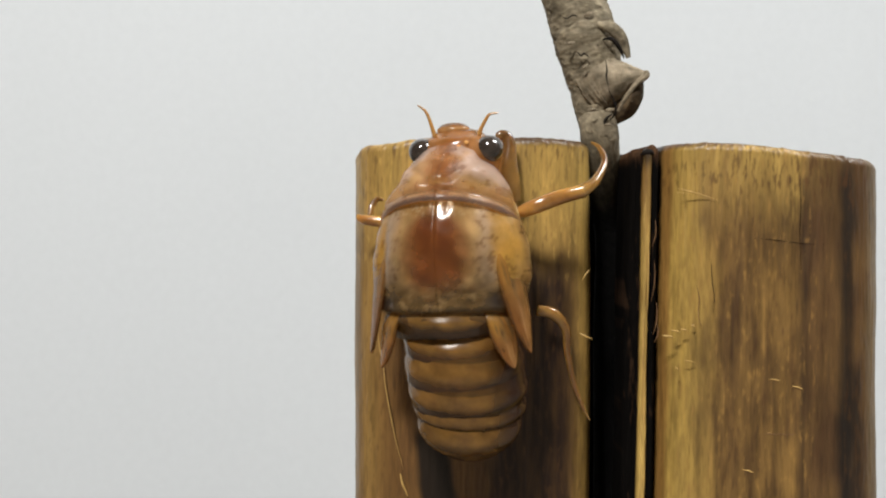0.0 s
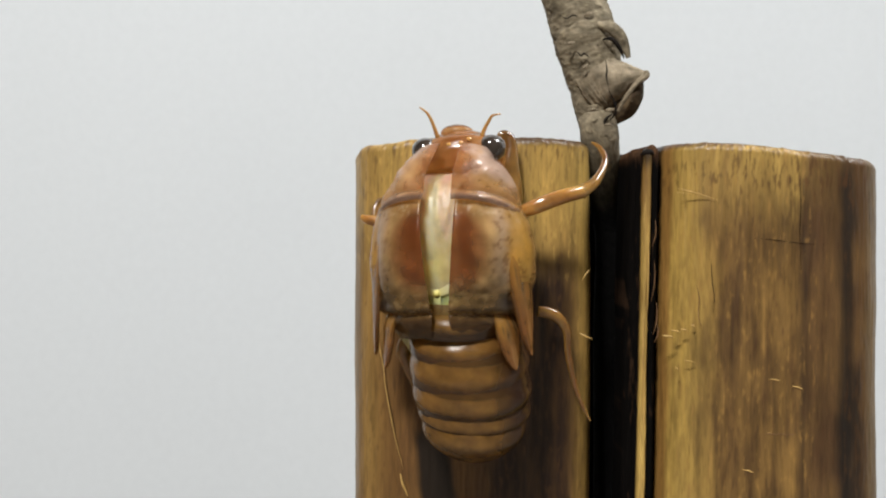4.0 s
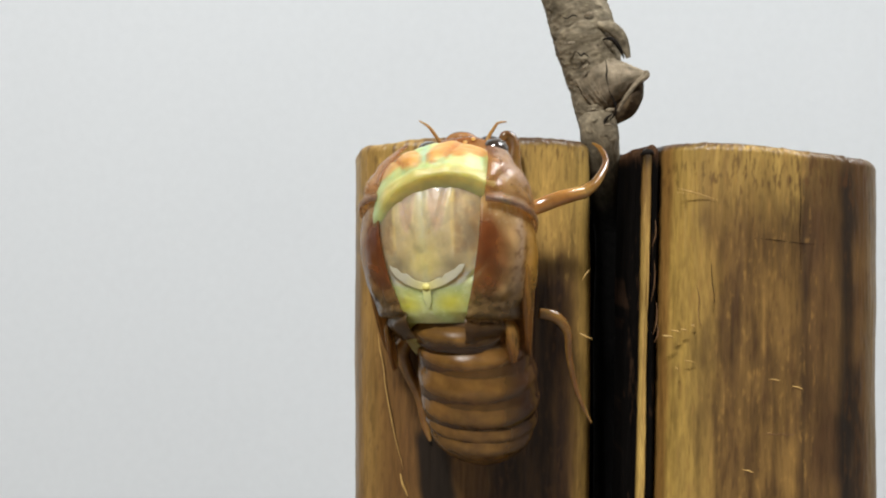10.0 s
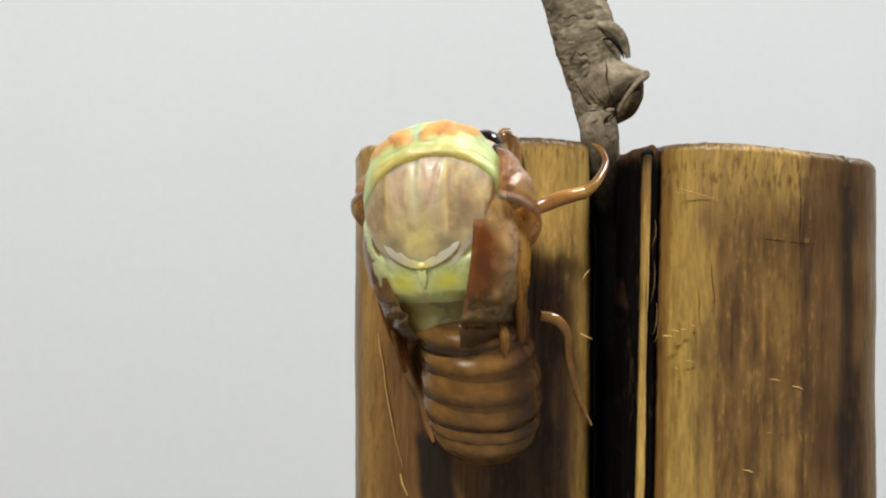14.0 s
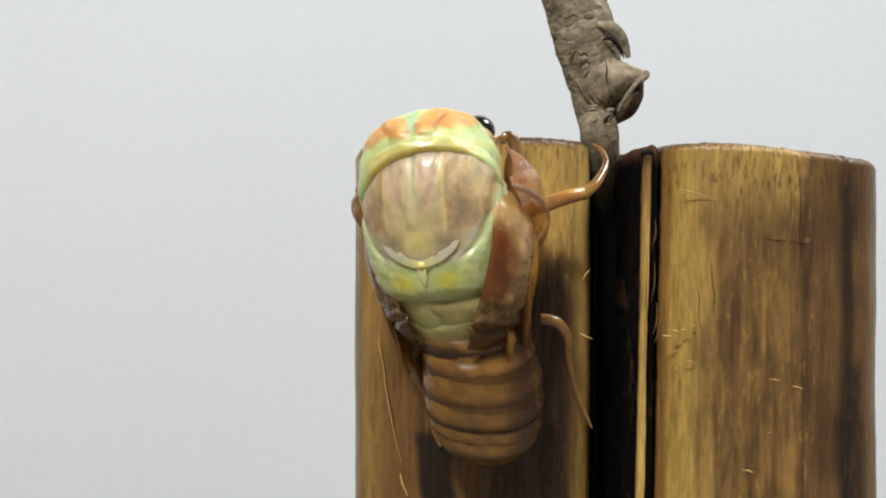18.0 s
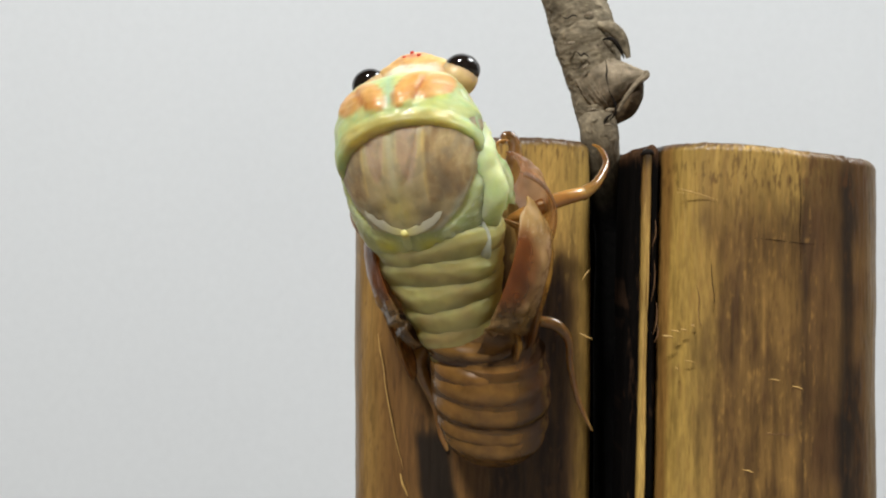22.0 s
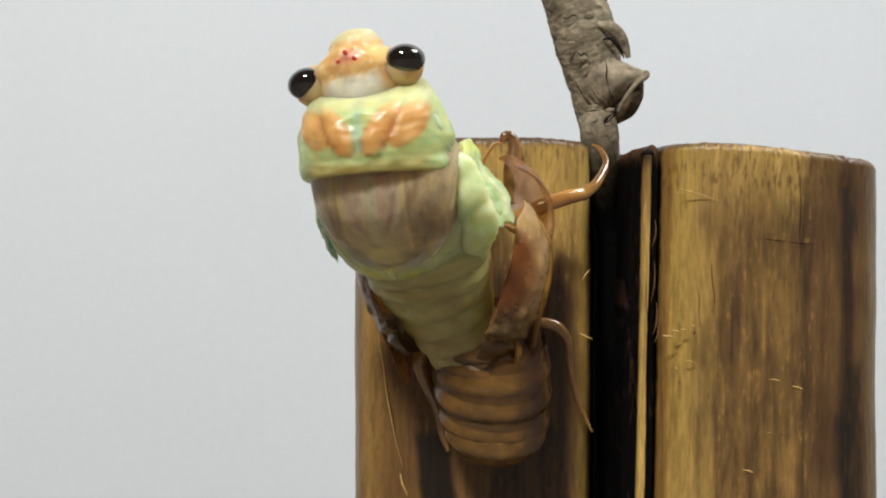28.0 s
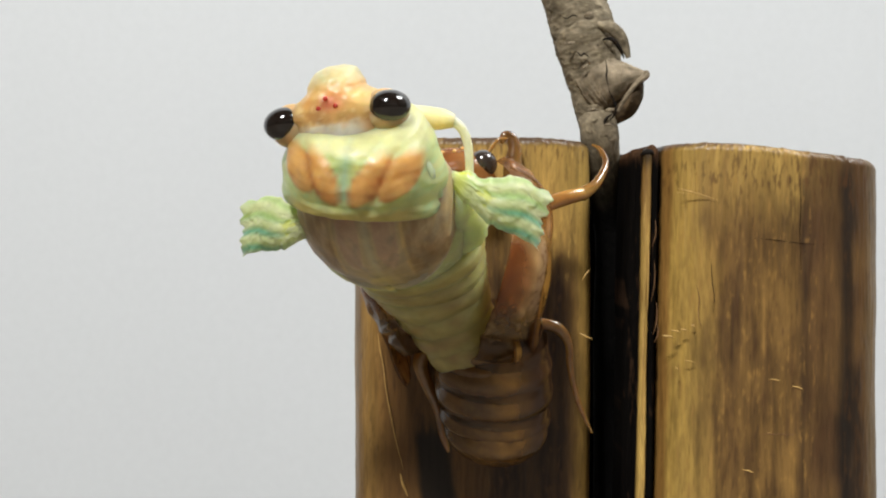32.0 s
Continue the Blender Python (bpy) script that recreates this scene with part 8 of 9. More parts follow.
    walk(cups[5], [
        (0, mm_pose(0.93, -2.47, -6.89, -9.8, -3.3, -14.1)),
        (1, mm_pose(0.99, -2.57, -6.87, -7.7, -2.9, -14.8)),
        (2, mm_pose(1.04, -2.66, -6.84, -5.6, -2.4, -15.5)),
        (3, mm_pose(1.03, -2.76, -6.76, -3.0, -3.4, -16.3)),
        (3.5, mm_pose(0.97, -2.82, -6.63, -1.4, -5.1, -16.7)),
        (5.5, mm_pose(0.83, -3.16, -6.13, 8.0, -12.0, -18.6)),
        (6, mm_pose(0.90, -3.20, -6.14, 9.1, -12.1, -18.6)),
        (7, mm_pose(0.92, -3.29, -5.54, 10.8, -11.9, -18.7)),
        (8, mm_pose(0.89, -3.38, -5.09, 13.4, -13.4, -18.9)),
        (9, mm_pose(0.86, -3.45, -4.92, 16.9, -14.4, -19.1)),
        (10, mm_pose(0.92, -3.58, -4.85, 20.5, -13.4, -19.2)),
        (11, mm_pose(0.91, -3.72, -4.58, 23.7, -12.9, -19.3)),
        (12, mm_pose(0.89, -3.88, -3.92, 23.6, -10.7, -19.3)),
        (13, mm_pose(0.89, -3.99, -3.93, 29.4, -11.4, -19.5)),
        (14, mm_pose(0.83, -4.13, -3.24, 28.7, -10.5, -19.6)),
        (14.5, mm_pose(0.86, -4.18, -3.45, 30.9, -10.6, -19.8)),
        (16.5, mm_pose(0.98, -4.43, -3.64, 32.6, -7.5, -20.0)),
        (17, mm_pose(0.98, -4.50, -3.67, 33.3, -7.7, -20.1)),
        (18, mm_pose(1.02, -4.72, -3.56, 30.6, -6.2, -20.1)),
        (19, mm_pose(1.00, -4.98, -3.46, 29.8, -6.9, -20.5)),
        (20, mm_pose(1.04, -5.24, -3.80, 28.7, -7.0, -20.9)),
        (21, mm_pose(1.00, -5.52, -4.24, 29.8, -9.1, -21.8)),
        (22, mm_pose(0.94, -5.68, -3.64, 20.6, -8.9, -23.9)),
        (23, mm_pose(0.89, -5.69, -3.53, 20.7, -9.9, -25.3)),
        (24, mm_pose(0.85, -5.70, -3.35, 20.1, -10.7, -25.3)),
        (25, mm_pose(0.85, -5.68, -3.84, 23.3, -12.2, -26.9)),
        (25.5, mm_pose(0.85, -5.70, -3.73, 22.9, -11.6, -27.4)),
        (27.5, mm_pose(0.77, -5.78, -3.61, 23.8, -11.8, -28.4)),
        (28, mm_pose(0.78, -5.80, -3.97, 26.5, -11.7, -29.7)),
        (28.5, mm_pose(0.78, -5.81, -3.94, 26.6, -11.6, -29.8)),
        (29, mm_pose(0.78, -5.84, -3.83, 26.1, -11.1, -29.8)),
        (29.5, mm_pose(0.74, -5.86, -3.91, 27.0, -12.1, -29.4)),
        (30, mm_pose(0.71, -5.88, -3.81, 27.1, -11.2, -31.5)),
        (30.5, mm_pose(0.76, -5.94, -4.02, 28.4, -11.8, -28.5)),
        (31, mm_pose(0.71, -5.99, -3.92, 28.9, -11.9, -28.5)),
        (31.5, mm_pose(0.67, -6.05, -3.95, 29.7, -13.5, -26.2)),
        (32, mm_pose(0.70, -6.10, -3.86, 30.0, -10.8, -28.9)),
    ])
    walk(cups[6], [
        (0, mm_pose(1.01, -2.67, -8.53, -2.0, -3.0, -14.1)),
        (1, mm_pose(1.07, -2.71, -8.51, -0.5, -2.7, -14.8)),
        (2, mm_pose(1.13, -2.75, -8.48, 1.0, -2.2, -15.5)),
        (3, mm_pose(1.16, -2.80, -8.42, 2.9, -2.9, -16.3)),
        (3.5, mm_pose(1.15, -2.83, -8.34, 4.1, -4.1, -16.7)),
        (5.5, mm_pose(1.21, -2.98, -7.95, 10.8, -8.9, -18.4)),
        (6, mm_pose(1.27, -2.99, -7.93, 11.6, -9.0, -18.5)),
        (7, mm_pose(1.29, -3.04, -7.35, 12.8, -8.8, -18.6)),
        (8, mm_pose(1.28, -3.07, -6.86, 14.7, -9.9, -18.8)),
        (9, mm_pose(1.26, -3.09, -6.52, 17.2, -10.6, -18.9)),
        (10, mm_pose(1.25, -3.17, -6.25, 19.7, -9.7, -19.0)),
        (11, mm_pose(1.22, -3.28, -5.88, 21.8, -9.2, -19.1)),
        (12, mm_pose(1.17, -3.41, -5.29, 21.6, -7.6, -19.1)),
        (13, mm_pose(1.14, -3.48, -5.06, 25.5, -7.9, -19.3)),
        (14, mm_pose(1.08, -3.61, -4.45, 24.8, -7.2, -19.4)),
        (14.5, mm_pose(1.10, -3.66, -4.57, 26.3, -7.2, -19.4)),
        (16.5, mm_pose(1.15, -3.90, -4.67, 27.1, -5.0, -19.7)),
        (17, mm_pose(1.15, -3.97, -4.68, 27.5, -5.1, -19.8)),
        (18, mm_pose(1.19, -4.18, -4.69, 25.4, -4.1, -19.8)),
        (19, mm_pose(1.21, -4.42, -4.69, 24.9, -4.6, -20.1)),
        (20, mm_pose(1.28, -4.65, -5.16, 24.1, -4.7, -20.4)),
        (21, mm_pose(1.33, -4.89, -5.67, 24.7, -6.0, -21.1)),
        (22, mm_pose(1.35, -5.13, -5.64, 18.2, -6.1, -22.4)),
        (23, mm_pose(1.34, -5.14, -5.61, 18.2, -6.7, -23.5)),
        (24, mm_pose(1.34, -5.16, -5.55, 17.6, -7.4, -23.1)),
        (25, mm_pose(1.37, -5.13, -5.83, 19.3, -8.7, -23.6)),
        (25.5, mm_pose(1.37, -5.14, -5.79, 19.1, -8.2, -24.2)),
        (27.5, mm_pose(1.36, -5.18, -5.78, 19.6, -8.4, -25.1)),
        (28, mm_pose(1.37, -5.17, -5.98, 21.2, -8.5, -26.0)),
        (28.5, mm_pose(1.38, -5.18, -5.99, 21.2, -8.4, -25.9)),
        (29, mm_pose(1.38, -5.19, -5.94, 21.0, -8.0, -26.3)),
        (29.5, mm_pose(1.37, -5.19, -6.00, 21.3, -9.1, -24.9)),
        (30, mm_pose(1.36, -5.21, -5.96, 21.5, -8.3, -27.3)),
        (30.5, mm_pose(1.39, -5.22, -6.08, 22.3, -8.9, -24.2)),
        (31, mm_pose(1.38, -5.24, -6.04, 22.3, -9.4, -23.4)),
        (31.5, mm_pose(1.37, -5.26, -6.07, 22.5, -11.0, -20.2)),
        (32, mm_pose(1.38, -5.28, -6.04, 23.1, -8.7, -24.0)),
    ])
    walk(cups[7], [
        (0, mm_pose(1.15, -2.59, -10.06, 10.4, -2.4, -14.1)),
        (1, mm_pose(1.21, -2.61, -10.03, 10.9, -2.1, -14.8)),
        (2, mm_pose(1.26, -2.62, -10.01, 11.3, -1.9, -15.5)),
        (3, mm_pose(1.32, -2.63, -9.97, 11.8, -1.9, -16.2)),
        (3.5, mm_pose(1.34, -2.64, -9.94, 12.1, -2.2, -16.6)),
        (5.5, mm_pose(1.48, -2.68, -9.66, 14.0, -3.2, -18.1)),
        (6, mm_pose(1.52, -2.68, -9.61, 14.2, -3.2, -18.1)),
        (7, mm_pose(1.52, -2.70, -9.07, 14.6, -3.2, -18.3)),
        (8, mm_pose(1.51, -2.71, -8.54, 15.1, -3.5, -18.4)),
        (9, mm_pose(1.48, -2.71, -8.04, 15.8, -3.6, -18.6)),
        (10, mm_pose(1.43, -2.80, -7.60, 16.4, -3.2, -18.6)),
        (11, mm_pose(1.38, -2.89, -7.14, 16.9, -3.0, -18.7)),
        (12, mm_pose(1.32, -3.00, -6.63, 16.8, -2.5, -18.8)),
        (13, mm_pose(1.26, -3.08, -6.19, 17.7, -2.5, -18.9)),
        (14, mm_pose(1.20, -3.18, -5.68, 17.4, -2.2, -19.0)),
        (14.5, mm_pose(1.21, -3.24, -5.70, 17.7, -2.2, -19.0)),
        (16.5, mm_pose(1.21, -3.50, -5.74, 17.6, -1.6, -19.3)),
        (17, mm_pose(1.21, -3.56, -5.75, 17.7, -1.5, -19.4)),
        (18, mm_pose(1.26, -3.77, -5.87, 17.1, -1.3, -19.4)),
        (19, mm_pose(1.31, -3.97, -5.97, 17.0, -1.4, -19.6)),
        (20, mm_pose(1.40, -4.18, -6.57, 16.8, -1.4, -19.6)),
        (21, mm_pose(1.50, -4.38, -7.17, 16.9, -1.6, -20.0)),
        (22, mm_pose(1.59, -4.60, -7.68, 15.6, -1.7, -20.2)),
        (23, mm_pose(1.60, -4.61, -7.73, 15.6, -1.7, -20.6)),
        (24, mm_pose(1.62, -4.61, -7.78, 15.4, -2.1, -19.6)),
        (25, mm_pose(1.64, -4.60, -7.88, 15.6, -2.8, -18.3)),
        (25.5, mm_pose(1.64, -4.61, -7.90, 15.6, -2.5, -19.1)),
        (27.5, mm_pose(1.67, -4.61, -8.01, 15.7, -2.5, -19.5)),
        (28, mm_pose(1.68, -4.61, -8.06, 16.0, -2.6, -19.5)),
        (28.5, mm_pose(1.69, -4.61, -8.09, 15.9, -2.7, -19.1)),
        (29, mm_pose(1.69, -4.61, -8.11, 15.9, -2.3, -20.2)),
        (29.5, mm_pose(1.70, -4.61, -8.15, 15.8, -3.4, -16.9)),
        (30, mm_pose(1.71, -4.61, -8.17, 16.0, -2.7, -19.6)),
        (30.5, mm_pose(1.72, -4.61, -8.22, 16.0, -3.5, -16.4)),
        (31, mm_pose(1.72, -4.61, -8.24, 15.9, -4.3, -13.7)),
        (31.5, mm_pose(1.73, -4.61, -8.27, 15.6, -5.8, -8.7)),
        (32, mm_pose(1.74, -4.62, -8.29, 16.0, -4.1, -14.1)),
    ])
    walk(wing_right, [
        (0, mm_pose(-0.50, -5.50, 5.04, -1.1, -9.0, 70.0)),
        (1, mm_pose(-0.47, -5.64, 5.18, -1.2, -9.2, 70.0)),
        (2, mm_pose(-0.43, -5.79, 5.32, -1.4, -9.3, 70.0)),
        (3, mm_pose(-0.40, -5.93, 5.46, -1.5, -9.5, 70.0)),
        (3.5, mm_pose(-0.38, -6.00, 5.53, -1.6, -9.6, 70.0)),
        (5.5, mm_pose(-0.31, -6.29, 5.81, -1.9, -9.9, 70.0)),
        (6, mm_pose(-0.29, -6.36, 5.88, -2.0, -10.0, 70.0)),
        (7, mm_pose(-0.26, -6.50, 6.01, -2.2, -10.2, 70.0)),
        (8, mm_pose(-0.23, -6.64, 6.15, -2.3, -10.3, 70.0)),
        (9, mm_pose(-0.19, -6.79, 6.29, -2.5, -10.5, 70.0)),
        (10, mm_pose(-0.16, -6.93, 6.42, -2.7, -10.7, 70.0)),
        (11, mm_pose(-0.12, -7.07, 6.56, -2.9, -10.9, 70.0)),
        (12, mm_pose(-0.09, -7.21, 6.70, -3.0, -11.1, 70.0)),
        (13, mm_pose(-0.06, -7.36, 6.83, -3.2, -11.3, 70.0)),
        (14, mm_pose(-0.02, -7.50, 6.97, -3.4, -11.5, 70.0)),
        (14.5, mm_pose(0.38, -7.83, 7.36, -3.5, -12.0, 68.3)),
        (16.5, mm_pose(1.95, -9.17, 8.90, -3.8, -14.0, 61.7)),
        (17, mm_pose(2.34, -9.50, 9.28, -3.8, -14.6, 60.0)),
        (18, mm_pose(2.77, -10.50, 10.28, -0.6, -17.7, 50.0)),
        (19, mm_pose(3.20, -11.50, 11.25, 3.5, -19.9, 40.0)),
        (20, mm_pose(2.86, -12.17, 12.17, 6.5, -21.8, 36.7)),
        (21, mm_pose(2.53, -12.83, 13.07, 9.3, -23.1, 33.3)),
        (22, mm_pose(2.20, -13.50, 13.95, 12.0, -23.9, 30.0)),
        (23, mm_pose(1.97, -13.50, 14.41, 11.6, -24.2, 30.0)),
        (24, mm_pose(1.38, -12.75, 13.74, -2.7, -19.0, 25.0)),
        (25, mm_pose(0.77, -12.00, 13.06, -16.9, -16.6, 20.0)),
        (25.5, mm_pose(0.77, -12.00, 13.52, -16.5, -16.1, 20.0)),
        (27.5, mm_pose(0.85, -12.50, 13.93, -15.9, -15.1, 20.0)),
        (28, mm_pose(0.94, -13.00, 12.82, -16.1, -14.8, 20.0)),
        (28.5, mm_pose(0.93, -13.25, 13.16, -16.7, -16.7, 18.0)),
        (29, mm_pose(0.93, -13.50, 13.50, -17.2, -18.8, 16.0)),
        (29.5, mm_pose(0.66, -16.00, 13.04, 13.3, -43.1, 13.0)),
        (30, mm_pose(0.40, -18.50, 12.60, 42.5, -71.8, 10.0)),
        (30.5, mm_pose(0.13, -19.50, 11.44, 36.8, -80.9, 5.0)),
        (31, mm_pose(-0.13, -20.50, 10.30, 32.0, -87.9, 0.0)),
        (31.5, mm_pose(-0.30, -21.00, 9.10, 3.9, -82.4, -0.0)),
        (32, mm_pose(-0.26, -21.50, 9.07, 7.7, -67.2, -0.0)),
    ])
    walk(wing_left, [
        (0, mm_pose(-0.50, -5.50, 5.04, 2.8, 7.6, -70.0)),
        (1, mm_pose(-0.57, -5.64, 5.18, 2.6, 7.9, -70.0)),
        (2, mm_pose(-0.64, -5.79, 5.32, 2.3, 8.2, -70.0)),
        (3, mm_pose(-0.72, -5.93, 5.46, 2.1, 8.5, -70.0)),
        (3.5, mm_pose(-0.75, -6.00, 5.53, 2.0, 8.6, -70.0)),
        (5.5, mm_pose(-0.89, -6.29, 5.81, 1.4, 9.3, -70.0)),
        (6, mm_pose(-0.93, -6.36, 5.88, 1.3, 9.4, -70.0)),
        (7, mm_pose(-1.00, -6.50, 6.01, 1.0, 9.8, -70.0)),
        (8, mm_pose(-1.07, -6.64, 6.15, 0.7, 10.2, -70.0)),
        (9, mm_pose(-1.14, -6.79, 6.29, 0.4, 10.6, -70.0)),
        (10, mm_pose(-1.21, -6.93, 6.42, 0.1, 11.0, -70.0)),
        (11, mm_pose(-1.27, -7.07, 6.56, -0.3, 11.4, -70.0)),
        (12, mm_pose(-1.34, -7.21, 6.70, -0.7, 11.8, -70.0)),
        (13, mm_pose(-1.41, -7.36, 6.83, -1.0, 12.3, -70.0)),
        (14, mm_pose(-1.48, -7.50, 6.97, -1.4, 12.8, -70.0)),
        (14.5, mm_pose(-1.63, -7.60, 7.16, -0.9, 12.8, -70.0)),
        (16.5, mm_pose(-2.20, -8.00, 7.92, 1.2, 12.6, -70.0)),
        (17, mm_pose(-2.35, -8.10, 8.10, 1.8, 12.6, -70.0)),
        (18, mm_pose(-2.63, -8.30, 8.48, 2.9, 12.5, -70.0)),
        (19, mm_pose(-2.92, -8.50, 8.86, 4.1, 12.4, -70.0)),
        (20, mm_pose(-3.70, -9.17, 8.98, 7.7, 15.6, -68.3)),
        (21, mm_pose(-4.46, -9.83, 9.10, 11.3, 18.6, -66.7)),
        (22, mm_pose(-5.22, -10.50, 9.22, 14.8, 21.4, -65.0)),
        (23, mm_pose(-5.96, -11.17, 9.34, 18.1, 24.0, -63.3)),
        (24, mm_pose(-6.70, -11.83, 9.45, 21.4, 26.5, -61.7)),
        (25, mm_pose(-7.42, -12.50, 9.56, 24.5, 28.7, -60.0)),
        (25.5, mm_pose(-7.98, -13.17, 9.52, 24.4, 32.6, -60.0)),
        (27.5, mm_pose(-10.11, -15.83, 9.35, 22.8, 45.9, -60.0)),
        (28, mm_pose(-10.62, -16.50, 9.31, 22.2, 48.7, -60.0)),
        (28.5, mm_pose(-10.65, -17.00, 9.60, 23.0, 47.4, -55.0)),
        (29, mm_pose(-10.68, -17.50, 9.89, 23.1, 46.2, -50.0)),
        (29.5, mm_pose(-10.67, -18.25, 9.73, 25.5, 48.2, -42.5)),
        (30, mm_pose(-10.67, -19.00, 9.57, 28.0, 50.9, -35.0)),
        (30.5, mm_pose(-10.30, -19.75, 8.21, 29.4, 73.9, -27.5)),
        (31, mm_pose(-9.94, -20.50, 6.88, 31.7, 88.5, -20.0)),
        (31.5, mm_pose(-9.88, -21.00, 6.45, 23.5, 87.5, -17.5)),
        (32, mm_pose(-9.82, -21.50, 6.02, 16.5, 86.8, -15.0)),
    ])
    walk(lobes[-1], [
        (0, mm_pose(2.40, 1.20, 0.00, 0.0, 0.0, 0.0)),
        (9, mm_pose(1.44, 0.72, 0.00, 0.0, 0.0, 0.0)),
        (12, mm_pose(0.32, 0.16, 0.00, 0.0, 0.0, 0.0)),
        (13, mm_pose(0.00, 0.00, 0.00, 0.0, 0.0, 0.0)),
        (14.5, mm_pose(0.00, 0.00, 0.00, 0.0, 0.0, 0.0)),
        (17, mm_pose(0.00, 0.00, 0.00, 0.0, 0.0, 0.0)),
        (22, mm_pose(0.00, 0.00, 0.00, 0.0, 0.0, 0.0)),
        (32, mm_pose(0.00, 0.00, 0.00, 0.0, 0.0, 0.0)),
    ])
    walk(lobes[1], [
        (0, mm_pose(-2.40, 1.20, 0.00, 0.0, 0.0, 0.0)),
        (9, mm_pose(-1.44, 0.72, 0.00, 0.0, 0.0, 0.0)),
        (12, mm_pose(-0.32, 0.16, 0.00, 0.0, 0.0, 0.0)),
        (13, mm_pose(0.00, 0.00, 0.00, 0.0, 0.0, 0.0)),
        (14.5, mm_pose(0.00, 0.00, 0.00, 0.0, 0.0, 0.0)),
        (17, mm_pose(0.00, 0.00, 0.00, 0.0, 0.0, 0.0)),
        (22, mm_pose(0.00, 0.00, 0.00, 0.0, 0.0, 0.0)),
        (32, mm_pose(0.00, 0.00, 0.00, 0.0, 0.0, 0.0)),
    ])
    walk(folds[-1], [
        (0, mm_pose(1.80, 1.20, 0.00, 0.0, 0.0, 0.0)),
        (9, mm_pose(1.80, 1.20, 0.00, 0.0, 0.0, 0.0)),
        (12, mm_pose(1.80, 1.20, 0.00, 0.0, 0.0, 0.0)),
        (13, mm_pose(1.82, 1.21, 0.00, 0.0, 0.0, 0.0)),
        (14.5, mm_pose(1.84, 1.23, 0.00, 0.0, 0.0, 0.0)),
        (17, mm_pose(1.88, 1.25, 0.00, 0.0, 0.0, 0.0)),
        (22, mm_pose(1.95, 1.30, 0.00, 0.0, 0.0, 0.0)),
        (25, mm_pose(2.02, 1.34, 0.00, 0.0, 0.0, 0.0)),
        (28, mm_pose(2.03, 1.35, 0.00, 0.0, 0.0, 0.0)),
        (32, mm_pose(1.96, 1.31, 0.00, 0.0, 0.0, 0.0)),
    ])
    walk(folds[1], [
        (0, mm_pose(-1.80, 1.20, 0.00, 0.0, 0.0, 0.0)),
        (9, mm_pose(-1.80, 1.20, 0.00, 0.0, 0.0, 0.0)),
        (12, mm_pose(-1.80, 1.20, 0.00, 0.0, 0.0, 0.0)),
        (13, mm_pose(-1.64, 1.09, 0.00, 0.0, 0.0, 0.0)),
        (14.5, mm_pose(-1.40, 0.93, 0.00, 0.0, 0.0, 0.0)),
        (17, mm_pose(-0.99, 0.66, 0.00, 0.0, 0.0, 0.0)),
        (22, mm_pose(-0.27, 0.18, 0.00, 0.0, 0.0, 0.0)),
        (25, mm_pose(0.36, -0.24, 0.00, 0.0, 0.0, 0.0)),
        (28, mm_pose(0.45, -0.30, 0.00, 0.0, 0.0, 0.0)),
        (32, mm_pose(-0.18, 0.12, 0.00, 0.0, 0.0, 0.0)),
    ])
    walk(hind[-1], [
        (0, mm_pose(2.20, 1.80, 0.80, 0.0, 0.0, 0.0)),
        (14, mm_pose(2.20, 1.80, 0.80, 0.0, 0.0, 0.0)),
        (17, mm_pose(2.20, 1.80, 0.80, 0.0, 0.0, 0.0)),
        (18, mm_pose(1.80, 1.47, 0.65, 0.0, 0.0, 0.0)),
        (19, mm_pose(1.39, 1.14, 0.51, 0.0, 0.0, 0.0)),
        (20, mm_pose(0.99, 0.81, 0.36, 0.0, 0.0, 0.0)),
        (22, mm_pose(0.99, 0.81, 0.36, 0.0, 0.0, 0.0)),
        (32, mm_pose(0.99, 0.81, 0.36, 0.0, 0.0, 0.0)),
    ])
    walk(hind[1], [
        (0, mm_pose(-2.20, 1.80, 0.80, 0.0, 0.0, 0.0)),
        (14, mm_pose(-2.20, 1.80, 0.80, 0.0, 0.0, 0.0)),
        (17, mm_pose(-2.20, 1.80, 0.80, 0.0, 0.0, 0.0)),
        (18, mm_pose(-1.47, 1.20, 0.53, 0.0, 0.0, 0.0)),
        (19, mm_pose(-0.73, 0.60, 0.27, 0.0, 0.0, 0.0)),
        (20, mm_pose(0.00, 0.00, 0.00, 0.0, 0.0, 0.0)),
        (22, mm_pose(0.00, 0.00, 0.00, 0.0, 0.0, 0.0)),
        (32, mm_pose(0.00, 0.00, 0.00, 0.0, 0.0, 0.0)),
    ])
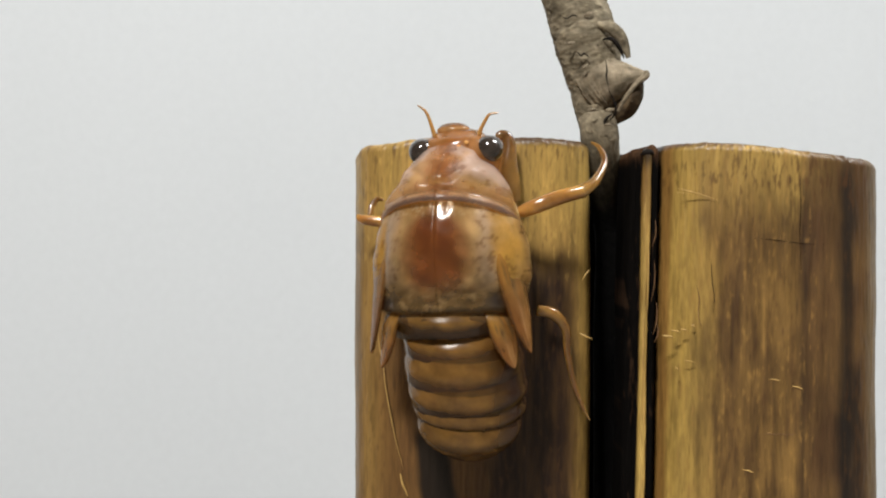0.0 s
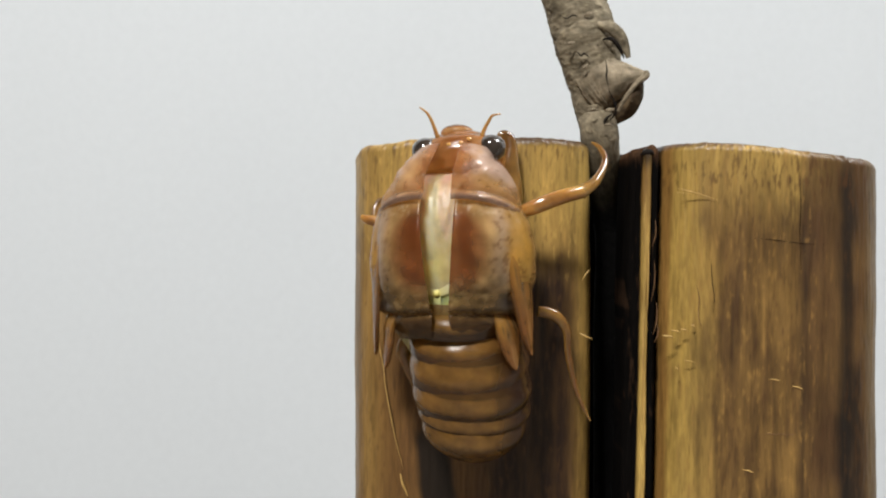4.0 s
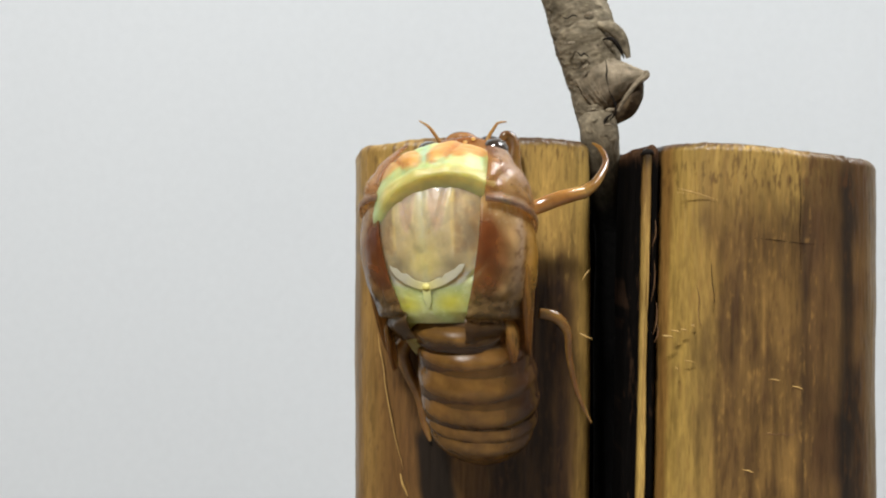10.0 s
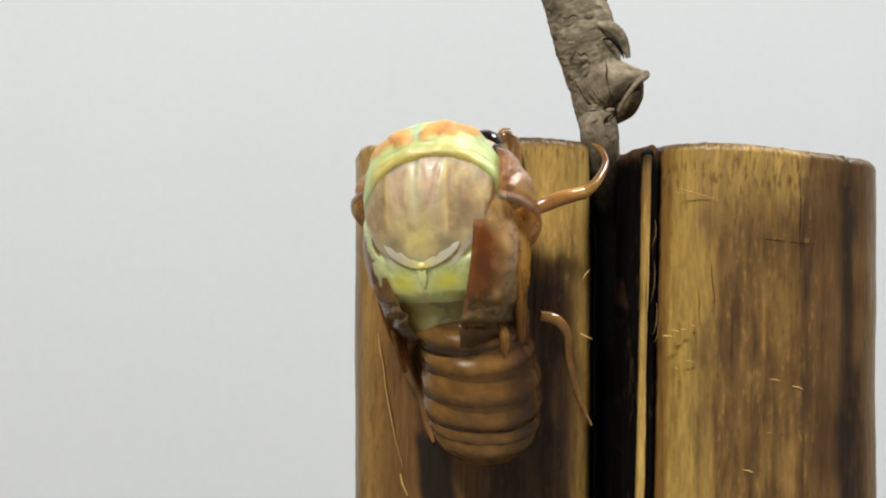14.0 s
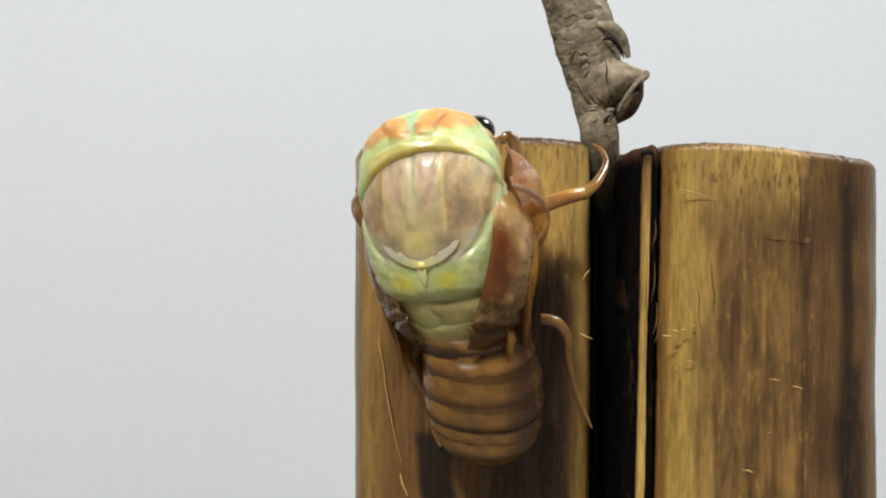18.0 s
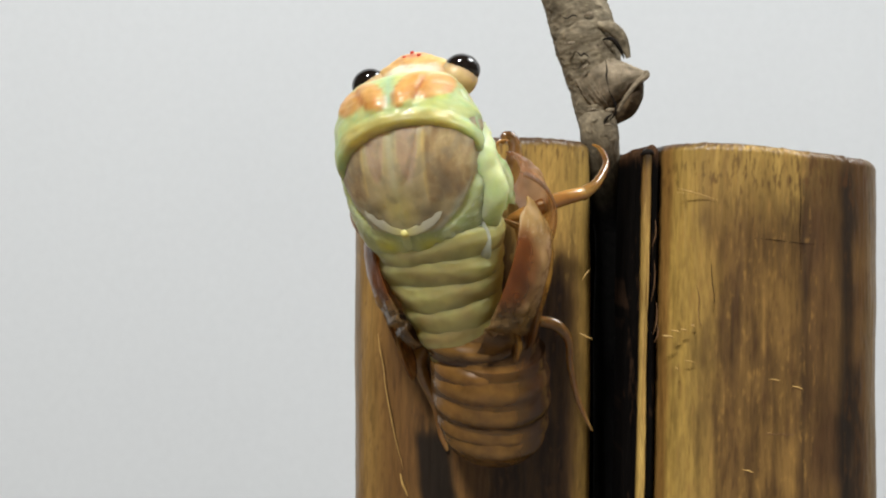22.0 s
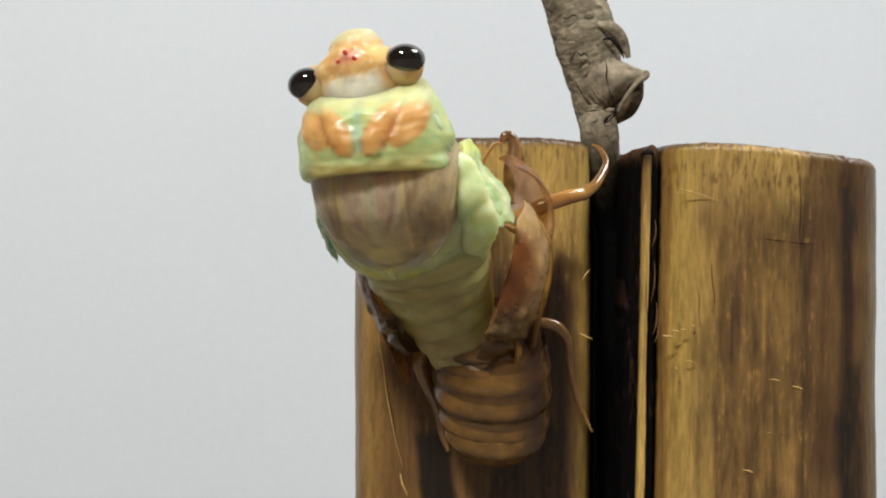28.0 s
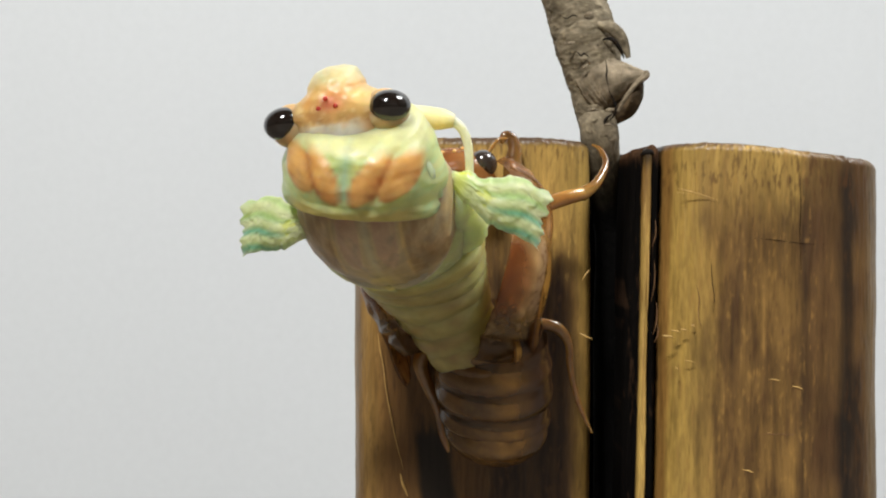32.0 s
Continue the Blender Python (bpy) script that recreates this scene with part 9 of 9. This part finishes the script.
    walk(thigh, [
        (0, mm_pose(2.13, 4.13, 7.63, 10.0, -0.0, 0.0)),
        (1, mm_pose(2.12, 3.63, 7.73, 10.0, -0.0, 0.0)),
        (2, mm_pose(2.12, 3.12, 7.84, 10.0, -0.0, 0.0)),
        (3, mm_pose(1.91, 2.62, 8.14, 10.0, -0.0, 0.0)),
        (3.5, mm_pose(1.50, 2.37, 8.49, 10.0, -0.0, 0.0)),
        (5.5, mm_pose(0.29, -2.76, 10.08, 10.0, -0.0, 0.0)),
        (6, mm_pose(0.26, -3.01, 10.61, 10.0, -0.0, 0.0)),
        (7, mm_pose(0.19, -3.51, 11.13, 10.0, -0.0, 0.0)),
        (8, mm_pose(0.04, -4.01, 11.45, 10.0, -0.0, 0.0)),
        (9, mm_pose(-0.16, -4.51, 11.35, 10.0, -0.0, 0.0)),
        (10, mm_pose(-0.30, -4.87, 11.18, 10.0, -0.0, 0.0)),
        (11, mm_pose(-0.34, -5.22, 11.30, 10.0, -0.0, 0.0)),
        (12, mm_pose(-0.38, -5.57, 12.11, 10.0, -0.0, 0.0)),
        (13, mm_pose(-0.60, -5.93, 11.66, 10.0, -0.0, 0.0)),
        (14, mm_pose(-0.92, -6.26, 12.88, 10.0, -0.0, 0.0)),
        (14.5, mm_pose(-1.01, -6.38, 12.46, 10.0, -0.0, 0.0)),
        (16.5, mm_pose(-0.91, -6.87, 12.55, 10.0, -0.0, 0.0)),
        (17, mm_pose(-1.04, -7.04, 12.72, 10.0, -0.0, 0.0)),
        (18, mm_pose(-1.21, -7.54, 13.22, 10.0, -0.0, 0.0)),
        (19, mm_pose(-1.46, -8.04, 13.85, 10.0, -0.0, 0.0)),
        (20, mm_pose(-1.84, -8.89, 13.94, 10.0, -0.0, 0.0)),
        (21, mm_pose(-2.35, -9.40, 14.11, 10.0, -0.0, 0.0)),
        (22, mm_pose(-2.76, -12.00, 14.82, 10.0, -0.0, 0.0)),
        (23, mm_pose(-3.03, -12.69, 14.82, 10.0, -0.0, 0.0)),
        (24, mm_pose(-3.84, -13.36, 14.61, 10.0, -0.0, 0.0)),
        (25, mm_pose(-4.54, -14.75, 12.11, 10.0, -0.0, 0.0)),
        (25.5, mm_pose(-4.39, -14.94, 12.50, 10.0, -0.0, 0.0)),
        (27.5, mm_pose(-4.63, -15.61, 12.79, 10.0, 0.5, 0.0)),
        (28, mm_pose(-4.38, -16.34, 11.00, 10.0, 1.0, 0.0)),
        (28.5, mm_pose(-4.28, -16.74, 10.73, 10.0, 1.5, 0.0)),
        (29, mm_pose(-4.03, -16.56, 11.88, 10.0, 2.0, 0.0)),
        (29.5, mm_pose(-3.49, -17.44, 11.02, 10.0, 2.5, 0.0)),
        (30, mm_pose(-2.49, -17.58, 12.19, 10.0, 3.0, 0.0)),
        (30.5, mm_pose(-1.77, -17.85, 12.71, 10.0, 3.5, 0.0)),
        (31, mm_pose(-0.97, -18.88, 13.52, 10.0, 4.0, 0.0)),
        (31.5, mm_pose(-0.97, -19.38, 13.49, 10.0, 4.0, 0.0)),
        (32, mm_pose(-0.97, -19.69, 13.49, 10.0, 4.0, 0.0)),
    ])


motions()
